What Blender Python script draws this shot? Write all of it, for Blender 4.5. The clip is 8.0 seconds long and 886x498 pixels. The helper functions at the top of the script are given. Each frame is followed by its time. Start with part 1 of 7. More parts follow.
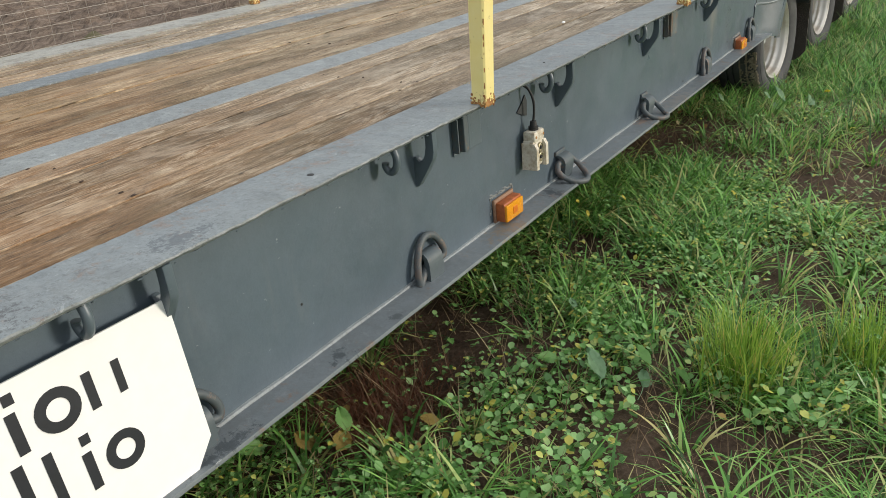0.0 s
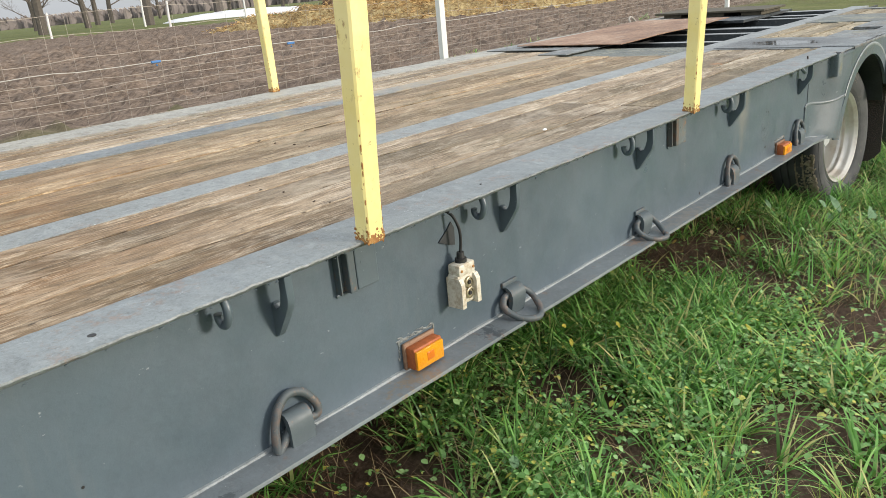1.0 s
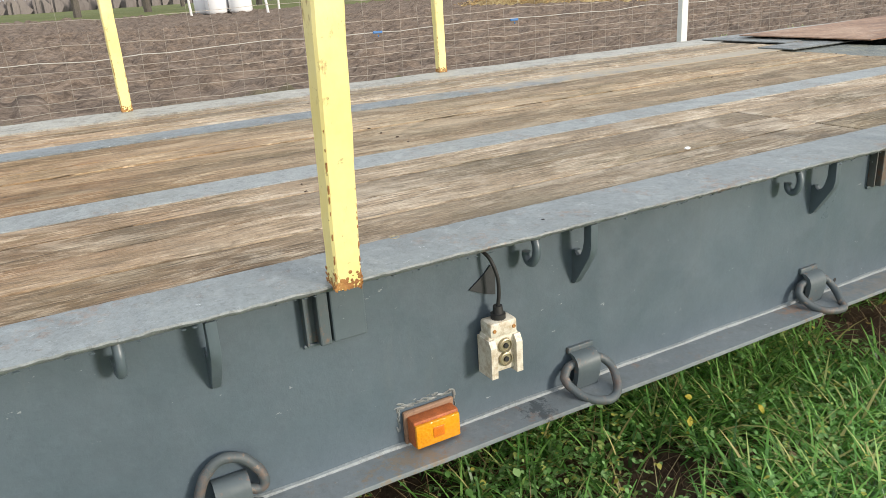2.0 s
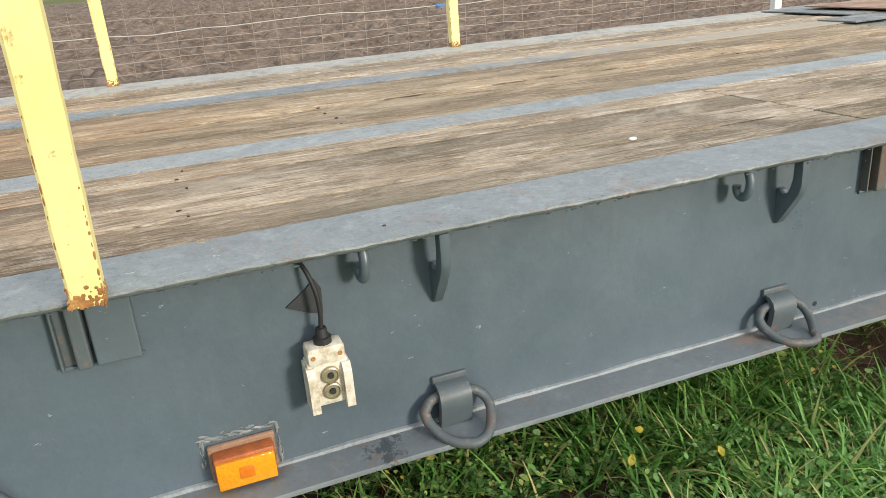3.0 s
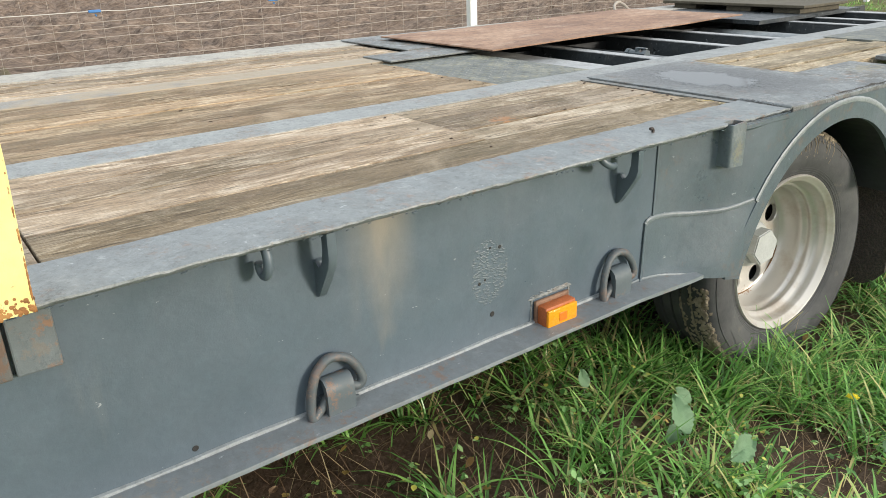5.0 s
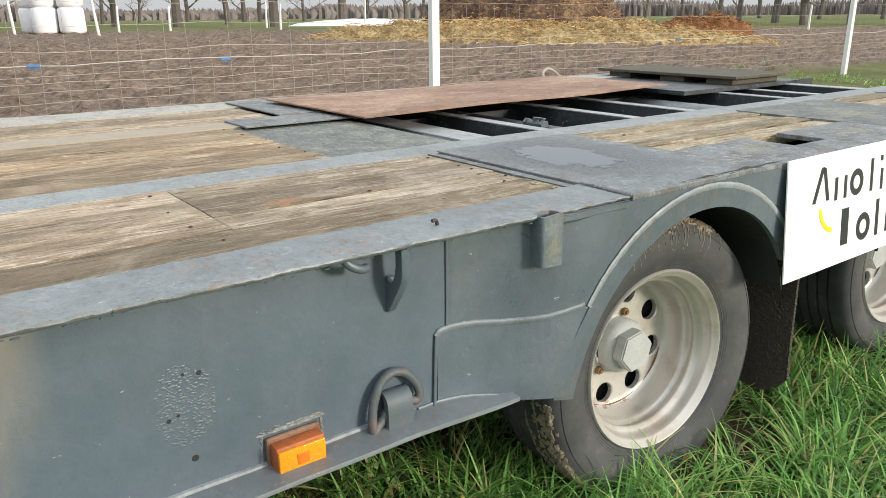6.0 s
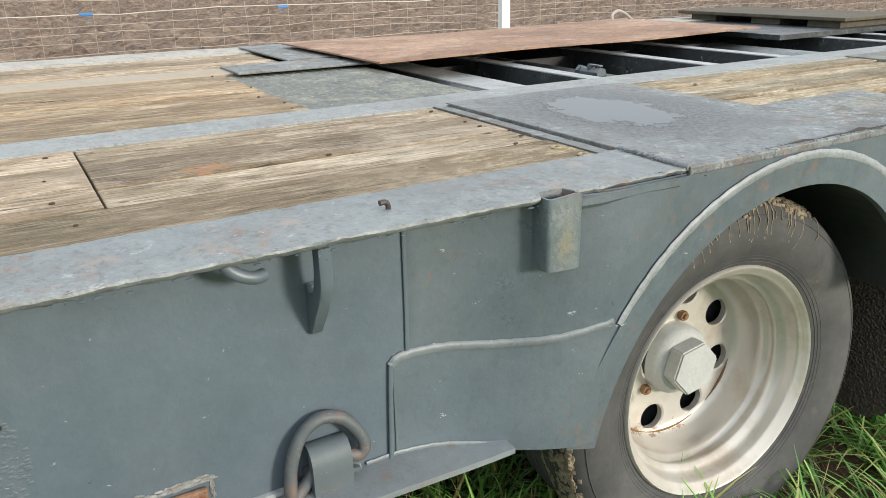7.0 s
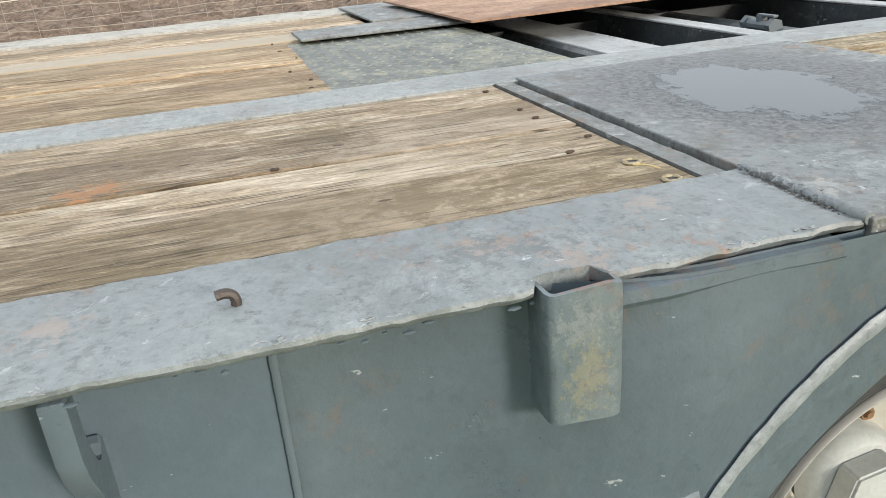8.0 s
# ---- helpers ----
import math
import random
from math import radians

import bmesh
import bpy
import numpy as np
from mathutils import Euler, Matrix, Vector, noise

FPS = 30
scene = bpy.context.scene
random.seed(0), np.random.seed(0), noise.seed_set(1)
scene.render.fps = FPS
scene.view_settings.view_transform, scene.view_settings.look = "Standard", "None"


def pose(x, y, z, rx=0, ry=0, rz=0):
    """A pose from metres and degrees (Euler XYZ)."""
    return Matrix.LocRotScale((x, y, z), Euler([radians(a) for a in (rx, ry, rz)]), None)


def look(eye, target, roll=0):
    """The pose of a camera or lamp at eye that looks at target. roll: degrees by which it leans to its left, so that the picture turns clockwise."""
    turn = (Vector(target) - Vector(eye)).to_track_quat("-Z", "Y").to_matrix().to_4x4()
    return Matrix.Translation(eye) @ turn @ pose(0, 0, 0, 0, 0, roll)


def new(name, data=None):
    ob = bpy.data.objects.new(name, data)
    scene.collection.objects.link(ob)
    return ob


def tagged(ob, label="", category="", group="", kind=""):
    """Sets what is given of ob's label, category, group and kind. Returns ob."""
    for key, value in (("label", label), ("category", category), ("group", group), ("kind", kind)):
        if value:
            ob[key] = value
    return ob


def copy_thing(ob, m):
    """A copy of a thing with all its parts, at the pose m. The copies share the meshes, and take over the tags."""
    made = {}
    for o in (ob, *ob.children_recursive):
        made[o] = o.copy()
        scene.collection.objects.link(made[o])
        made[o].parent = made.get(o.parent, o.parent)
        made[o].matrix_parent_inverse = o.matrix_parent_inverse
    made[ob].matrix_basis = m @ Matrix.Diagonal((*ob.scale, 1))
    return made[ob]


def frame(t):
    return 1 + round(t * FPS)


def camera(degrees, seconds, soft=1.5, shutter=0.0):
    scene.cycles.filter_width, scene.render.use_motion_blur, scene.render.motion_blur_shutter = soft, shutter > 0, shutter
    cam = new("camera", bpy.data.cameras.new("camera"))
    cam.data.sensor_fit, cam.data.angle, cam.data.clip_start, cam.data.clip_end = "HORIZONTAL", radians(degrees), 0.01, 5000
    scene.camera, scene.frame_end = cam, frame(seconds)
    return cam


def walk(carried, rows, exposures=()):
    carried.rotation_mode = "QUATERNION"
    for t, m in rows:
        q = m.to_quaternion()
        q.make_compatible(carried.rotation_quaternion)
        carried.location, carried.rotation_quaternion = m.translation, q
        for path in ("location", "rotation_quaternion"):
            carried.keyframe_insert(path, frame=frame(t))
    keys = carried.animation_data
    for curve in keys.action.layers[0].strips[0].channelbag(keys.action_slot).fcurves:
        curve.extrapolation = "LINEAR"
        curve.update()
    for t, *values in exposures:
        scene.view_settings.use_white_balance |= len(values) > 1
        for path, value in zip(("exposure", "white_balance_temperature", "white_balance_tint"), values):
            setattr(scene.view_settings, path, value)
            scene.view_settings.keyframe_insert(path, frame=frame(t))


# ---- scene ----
import itertools

cam = camera(61.2, 8.0, soft=0.6)
PATH = [
    (0, (1.057, 1.433, 1.335), (-0.022, 2.887, 0.486), -5.6),
    (0.5, (1.152, 1.697, 1.332), (-0.008, 3.156, 0.609), -3.0),
    (1, (1.225, 2.012, 1.35), (-0.083, 3.374, 0.691), -5.3),
    (1.5, (1.148, 2.323, 1.319), (-0.312, 3.528, 0.674), 0.1),
    (1.7, (1.148, 2.444, 1.313), (-0.401, 3.529, 0.663), -1.2),
    (2.8, (1.176, 3.04, 1.272), (-0.602, 3.627, 0.57), -5.2),
    (3, (1.119, 3.141, 1.249), (-0.64, 3.778, 0.541), -4.4),
    (3.5, (1.077, 3.345, 1.251), (-0.659, 3.912, 0.435), -2.4),
    (4, (1.141, 3.702, 1.243), (-0.599, 4.216, 0.401), -1.5),
    (4.5, (1.168, 4.077, 1.267), (-0.524, 4.819, 0.501), -1.9),
    (5, (1.154, 4.486, 1.297), (-0.344, 5.583, 0.554), -1.8),
    (5.2, (1.141, 4.599, 1.277), (-0.288, 5.818, 0.589), -2.0),
    (6.3, (1.176, 5.304, 1.252), (-0.392, 6.399, 0.667), -0.0),
    (6.5, (1.109, 5.385, 1.228), (-0.467, 6.455, 0.618), -0.1),
    (7, (0.885, 5.558, 1.17), (-0.733, 6.5, 0.468), -1.1),
    (7.5, (0.684, 5.825, 1.098), (-1.065, 6.466, 0.37), -2.4),
    (8, (0.521, 6.008, 1.105), (-1.255, 6.495, 0.324), -4.7),
]
walk(cam, [(t, look(eye, target, roll)) for t, eye, target, roll in PATH], [(0, -0.52), (0.7, -0.24), (1.5, -0.12), (3, -0.10), (4.3, 0.0), (5.2, 0.0), (6.5, -0.10), (7.1, 0.08), (8, 0.12)])

# ---- light ----
world = bpy.data.worlds.new("sky_world")
scene.world = world
world.use_nodes = True
SUN_ELEV, SUN_DIR = 13.0, (0.90, 0.44)
wn = world.node_tree
sky = wn.nodes.new("ShaderNodeTexSky")
sky.sky_type = "NISHITA"
sky.sun_disc = False
sky.sun_elevation = radians(SUN_ELEV)
sky.sun_rotation = math.atan2(SUN_DIR[0], SUN_DIR[1])
sky.air_density, sky.dust_density, sky.ozone_density = 1.0, 4.0, 1.0
# thin overcast: brighter overhead than at the horizon
coord = wn.nodes.new("ShaderNodeTexCoord")
updown = wn.nodes.new("ShaderNodeSeparateXYZ")
wn.links.new(coord.outputs["Generated"], updown.inputs[0])
rise = wn.nodes.new("ShaderNodeMapRange")
for k, v in enumerate((0.0, 1.0, 1.0, 3.0), 1):
    rise.inputs[k].default_value = v
wn.links.new(updown.outputs["Z"], rise.inputs[0])
veil = wn.nodes.new("ShaderNodeVectorMath")
veil.operation = "SCALE"
veil.inputs[0].default_value = (5.5, 5.75, 6.05)
wn.links.new(rise.outputs[0], veil.inputs["Scale"])
white = wn.nodes.new("ShaderNodeMixRGB")
white.inputs[0].default_value = 0.78
wn.links.new(sky.outputs[0], white.inputs[1])
wn.links.new(veil.outputs[0], white.inputs[2])
wn.links.new(white.outputs[0], wn.nodes["Background"].inputs[0])
wn.nodes["Background"].inputs[1].default_value = 0.138
sun = new("sun", bpy.data.lights.new("sun", "SUN"))
sun.data.energy, sun.data.angle, sun.data.color = 3.4, radians(11), (1.0, 0.92, 0.81)
sun.matrix_world = look((8 * SUN_DIR[0], 8 * SUN_DIR[1], 8 * math.tan(radians(SUN_ELEV))), (0, 0, 0))


# ---- materials ----
class Mat:
    """A small builder for a node material in object space."""

    def __init__(self, name, rough=0.6, metal=0.0, spec=0.5):
        self.m = bpy.data.materials.new(name)
        self.m.use_nodes = True
        self.t = self.m.node_tree
        self.b = self.t.nodes["Principled BSDF"]
        self.b.inputs["Roughness"].default_value = rough
        self.b.inputs["Metallic"].default_value = metal
        self.b.inputs["Specular IOR Level"].default_value = spec
        self.co = self.t.nodes.new("ShaderNodeTexCoord").outputs["Object"]

    def link(self, a, b):
        self.t.links.new(a, b)

    def coords(self, scale=(1, 1, 1), shift=False):
        n = self.t.nodes.new("ShaderNodeMapping")
        n.inputs["Scale"].default_value = scale
        self.link(self.co, n.inputs["Vector"])
        if shift:
            info = self.t.nodes.new("ShaderNodeObjectInfo")
            mul = self.t.nodes.new("ShaderNodeMath")
            mul.operation, mul.inputs[1].default_value = "MULTIPLY", 37.0
            self.link(info.outputs["Random"], mul.inputs[0])
            add = self.t.nodes.new("ShaderNodeVectorMath")
            add.operation = "ADD"
            self.link(n.outputs[0], add.inputs[0])
            self.link(mul.outputs[0], add.inputs[1])
            return add.outputs[0]
        return n.outputs[0]

    def noise(self, scale, detail=4.0, rough=0.6, stretch=(1, 1, 1), shift=False, distortion=0.0):
        n = self.t.nodes.new("ShaderNodeTexNoise")
        n.inputs["Scale"].default_value, n.inputs["Detail"].default_value = scale, detail
        n.inputs["Roughness"].default_value = rough
        n.inputs["Distortion"].default_value = distortion
        self.link(self.coords(stretch, shift), n.inputs["Vector"])
        return n.outputs["Fac"]

    def voronoi(self, scale, stretch=(1, 1, 1), out="Distance", feature="F1"):
        n = self.t.nodes.new("ShaderNodeTexVoronoi")
        n.feature = feature
        n.inputs["Scale"].default_value = scale
        self.link(self.coords(stretch), n.inputs["Vector"])
        return n.outputs[out]

    def ramp(self, fac, stops):
        n = self.t.nodes.new("ShaderNodeValToRGB")
        while len(n.color_ramp.elements) < len(stops):
            n.color_ramp.elements.new(0.5)
        for e, (p, c) in zip(n.color_ramp.elements, stops):
            e.position = p
            e.color = (c, c, c, 1) if isinstance(c, (int, float)) else (*c, 1)
        self.link(fac, n.inputs[0])
        return n.outputs[0]

    def mix(self, fac, a, b, mode="MIX"):
        n = self.t.nodes.new("ShaderNodeMixRGB")
        n.blend_type = mode
        for sock, v in zip(n.inputs, (fac, a, b)):
            if isinstance(v, (int, float)):
                sock.default_value = v if sock.type == "VALUE" else (v, v, v, 1)
            elif isinstance(v, tuple):
                sock.default_value = (*v, 1)
            else:
                self.link(v, sock)
        return n.outputs[0]

    def random(self, island=False):
        if island:
            return self.t.nodes.new("ShaderNodeNewGeometry").outputs["Random Per Island"]
        return self.t.nodes.new("ShaderNodeObjectInfo").outputs["Random"]

    def color(self, c):
        if isinstance(c, tuple):
            self.b.inputs["Base Color"].default_value = (*c, 1)
        else:
            self.link(c, self.b.inputs["Base Color"])
        return self

    def rough(self, r):
        self.link(r, self.b.inputs["Roughness"])
        return self

    def bump(self, height, strength=0.4, distance=0.01):
        n = self.t.nodes.new("ShaderNodeBump")
        n.inputs["Strength"].default_value, n.inputs["Distance"].default_value = strength, distance
        self.link(height, n.inputs["Height"])
        self.link(n.outputs[0], self.b.inputs["Normal"])
        return self


def steel_paint(name, base, chips=0.0, dirt=0.0, rust=0.0, rough=0.45, spec=0.5):
    m = Mat(name, rough, 0.0, spec)
    c = m.mix(m.ramp(m.noise(1.6, 6, 0.65), [(0.35, 0.0), (0.65, 1.0)]), tuple(v * 0.88 for v in base), tuple(v * 1.12 for v in base))
    fine = m.noise(34, 7, 0.75)
    c = m.mix(m.ramp(fine, [(0.45, 0.0), (0.68, 0.16 + chips * 0.3)]), c, tuple(v * 1.5 for v in base))
    c = m.mix(m.ramp(m.noise(6, 6, 0.75), [(0.54, 0.0), (0.66, 0.12 + chips * 0.6)]), c, tuple(v * 0.62 for v in base))
    runs = m.noise(3.0, 6, 0.7, (5, 5, 0.8))
    c = m.mix(m.ramp(runs, [(0.58, 0.0), (0.76, 0.14 + dirt)]), c, (0.23, 0.225, 0.20))
    if dirt:
        grime = m.noise(11, 8, 0.8)
        c = m.mix(m.ramp(grime, [(0.50, 0.0), (0.60, dirt * 1.6)]), c, (0.085, 0.078, 0.062))
        c = m.mix(m.ramp(m.noise(17, 8, 0.8), [(0.55, 0.0), (0.63, dirt * 1.5)]), c, (0.36, 0.36, 0.34))
    if chips:
        patch = m.noise(4.5, 9, 0.78, distortion=0.6)
        c = m.mix(m.ramp(patch, [(0.53, 0.0), (0.57, chips * 0.75)]), c, tuple(v * 0.55 for v in base))
        flake = m.noise(8.5, 9, 0.8, distortion=0.8)
        c = m.mix(m.ramp(flake, [(0.55, 0.0), (0.59, chips * 1.0)]), c, tuple(v * 1.5 for v in base))
        pits = m.noise(75, 5, 0.8)
        c = m.mix(m.ramp(pits, [(0.545, 0.0), (0.60, chips * 1.25)]), c, tuple(v * 0.40 for v in base))
    # scratches and small pale chips
    pale = m.noise(38, 4, 0.85, (1, 0.45, 1))
    c = m.mix(m.ramp(pale, [(0.672, 0.0), (0.695, 0.5 + chips)]), c, (0.42, 0.45, 0.46))
    if rust:
        spot = m.noise(6, 6, 0.75)
        speck = m.noise(45, 5, 0.75)
        both = m.mix(1.0, m.ramp(spot, [(0.52, 0.0), (0.60, 1.0)]), m.ramp(speck, [(0.50, 0.0), (0.58, 1.0)]), "MULTIPLY")
        c = m.mix(m.mix(1.0, both, rust, "MULTIPLY"), c, (0.24, 0.125, 0.065))
    if chips > 0.25:
        grit = m.noise(120, 4, 0.85)
        c = m.mix(1.0, c, m.ramp(grit, [(0.36, 0.86), (0.50, 1.0), (0.62, 1.08)]), "MULTIPLY")
        crumb = m.noise(24, 7, 0.85)
        c = m.mix(m.ramp(crumb, [(0.60, 0.0), (0.63, min(1.0, 1.5 * chips))]), c, (0.062, 0.066, 0.066))
        chip = m.noise(19, 6, 0.8, distortion=1.0)
        c = m.mix(m.ramp(chip, [(0.625, 0.0), (0.64, min(0.9, 1.6 * chips))]), c, (0.36, 0.385, 0.39))
    m.color(c)
    m.rough(m.ramp(m.noise(5, 6, 0.75), [(0.3, rough - 0.14), (0.7, rough + 0.2)]))
    m.bump(m.mix(0.5, m.noise(9, 5, 0.65), fine), 0.18 + chips * 0.7, 0.008)
    return m.m


STEEL = steel_paint("grey_painted_steel", (0.088, 0.116, 0.134), rough=0.38, spec=0.6)
PANEL = steel_paint("grey_panel_paint", (0.088, 0.116, 0.134), chips=0.13, rust=0.2, rough=0.36, spec=0.6)
CHIPPED = steel_paint("chipped_arch_paint", (0.088, 0.116, 0.134), chips=0.22, rust=0.3, rough=0.38, spec=0.6)
FLANGE = steel_paint("grubby_flange_paint", (0.165, 0.189, 0.202), chips=0.12, dirt=0.10, rust=0.5, rough=0.45)


def web_paint():
    """The side paint with a rubbed, brownish smear near the rear."""
    mat = steel_paint("grey_side_paint", (0.087, 0.117, 0.142), chips=0.07, rough=0.38, spec=0.6)
    t = mat.node_tree
    bsdf = t.nodes["Principled BSDF"]
    old = bsdf.inputs["Base Color"].links[0].from_socket
    co = t.nodes.new("ShaderNodeTexCoord").outputs["Object"]
    sep = t.nodes.new("ShaderNodeSeparateXYZ")
    t.links.new(co, sep.inputs[0])

    def calc(op, a, b):
        n = t.nodes.new("ShaderNodeMath")
        n.operation = op
        for s_, v in zip(n.inputs, (a, b)):
            if isinstance(v, (int, float)):
                s_.default_value = v
            else:
                t.links.new(v, s_)
        return n.outputs[0]

    nz = t.nodes.new("ShaderNodeTexNoise")
    nz.inputs["Scale"].default_value, nz.inputs["Detail"].default_value = 9.0, 6.0
    mp = t.nodes.new("ShaderNodeMapping")
    mp.inputs["Scale"].default_value = (1, 2.2, 0.6)
    t.links.new(co, mp.inputs[0])
    t.links.new(mp.outputs[0], nz.inputs["Vector"])
    off = calc("ABSOLUTE", calc("DIVIDE", calc("SUBTRACT", sep.outputs["Y"], 5.185), 0.085), 0.0)
    side = calc("SUBTRACT", 1.0, off)
    high = calc("MULTIPLY", calc("SUBTRACT", sep.outputs["Z"], 0.50), 2.6)
    mask = calc("MULTIPLY", calc("MAXIMUM", side, 0.0), calc("ADD", calc("MULTIPLY", nz.outputs["Fac"], 1.1), calc("SUBTRACT", high, 0.75)))
    mix = t.nodes.new("ShaderNodeMixRGB")
    mix.use_clamp = True
    mix.inputs[2].default_value = (0.30, 0.265, 0.205, 1)
    t.links.new(calc("MINIMUM", calc("MAXIMUM", mask, 0.0), 0.75), mix.inputs[0])
    t.links.new(old, mix.inputs[1])
    t.links.new(mix.outputs[0], bsdf.inputs["Base Color"])
    return mat


WEB = web_paint()
RIM = steel_paint("grey_painted_deck_steel", (0.188, 0.210, 0.214), chips=0.30, dirt=0.10, rust=0.4, rough=0.42)
RIM_WORN = steel_paint("worn_deck_edge_paint", (0.172, 0.194, 0.198), chips=0.34, dirt=0.08, rust=0.45, rough=0.42)
# beam tops: the sheen of the sky is put into this pale colour
SHEEN_STEEL = steel_paint("sky_sheen_steel", (0.36, 0.375, 0.375), chips=0.3, dirt=0.2, rough=0.34)
# wet steel round the pit, its shade put into the near-black colour
WET_SHADED = steel_paint("wet_shaded_beam_paint", (0.036, 0.044, 0.048), chips=0.4, dirt=0.1, rough=0.34)
IRON = steel_paint("grey_painted_iron", (0.080, 0.102, 0.112), rust=0.7, rough=0.5)
def fading_strip():
    """Grey deck paint that is trodden off and muddied towards the rear."""
    mat = steel_paint("worn_strip_paint", (0.160, 0.182, 0.190), chips=0.6, dirt=0.12, rust=0.5, rough=0.42)
    t = mat.node_tree
    bsdf = t.nodes["Principled BSDF"]
    old = bsdf.inputs["Base Color"].links[0].from_socket
    co = t.nodes.new("ShaderNodeTexCoord").outputs["Object"]
    sep = t.nodes.new("ShaderNodeSeparateXYZ")
    t.links.new(co, sep.inputs[0])
    nz = t.nodes.new("ShaderNodeTexNoise")
    nz.inputs["Scale"].default_value, nz.inputs["Detail"].default_value = 7.0, 8.0
    t.links.new(co, nz.inputs["Vector"])
    add = t.nodes.new("ShaderNodeMath")
    add.operation = "MULTIPLY_ADD"
    add.inputs[1].default_value = 4.0
    t.links.new(nz.outputs["Fac"], add.inputs[0])
    t.links.new(sep.outputs["Y"], add.inputs[2])
    rng_ = t.nodes.new("ShaderNodeMapRange")
    for k, v in enumerate((5.9, 7.2, 0.0, 0.9), 1):
        rng_.inputs[k].default_value = v
    t.links.new(add.outputs[0], rng_.inputs[0])
    mix = t.nodes.new("ShaderNodeMixRGB")
    mix.inputs[2].default_value = (0.34, 0.275, 0.185, 1)
    t.links.new(rng_.outputs[0], mix.inputs[0])
    t.links.new(old, mix.inputs[1])
    t.links.new(mix.outputs[0], bsdf.inputs["Base Color"])
    return mat


STRIP = fading_strip()
NEAR_STRIP = steel_paint("trodden_strip_paint", (0.235, 0.252, 0.248), chips=0.4, dirt=0.12, rust=0.3, rough=0.45)
CREAM = steel_paint("bleached_far_edge", (0.36, 0.345, 0.30), chips=0.3, dirt=0.3, rust=0.3, rough=0.6)
m = Mat("rusty_ring_iron", 0.55)
c = m.mix(m.ramp(m.noise(20, 6, 0.7), [(0.50, 0.0), (0.64, 0.6)]), (0.074, 0.090, 0.097), (0.19, 0.115, 0.080))
c = m.mix(m.ramp(m.noise(70, 5, 0.75), [(0.58, 0.0), (0.66, 0.5)]), c, (0.32, 0.21, 0.14))
m.color(c).bump(m.noise(60, 5, 0.7), 0.35, 0.003)
RING = m.m
BEAD = steel_paint("weld_bead_paint", (0.235, 0.262, 0.272), chips=0.3, rough=0.4)


SEAM = steel_paint("painted_seam", (0.150, 0.176, 0.188), chips=0.25, rough=0.38)


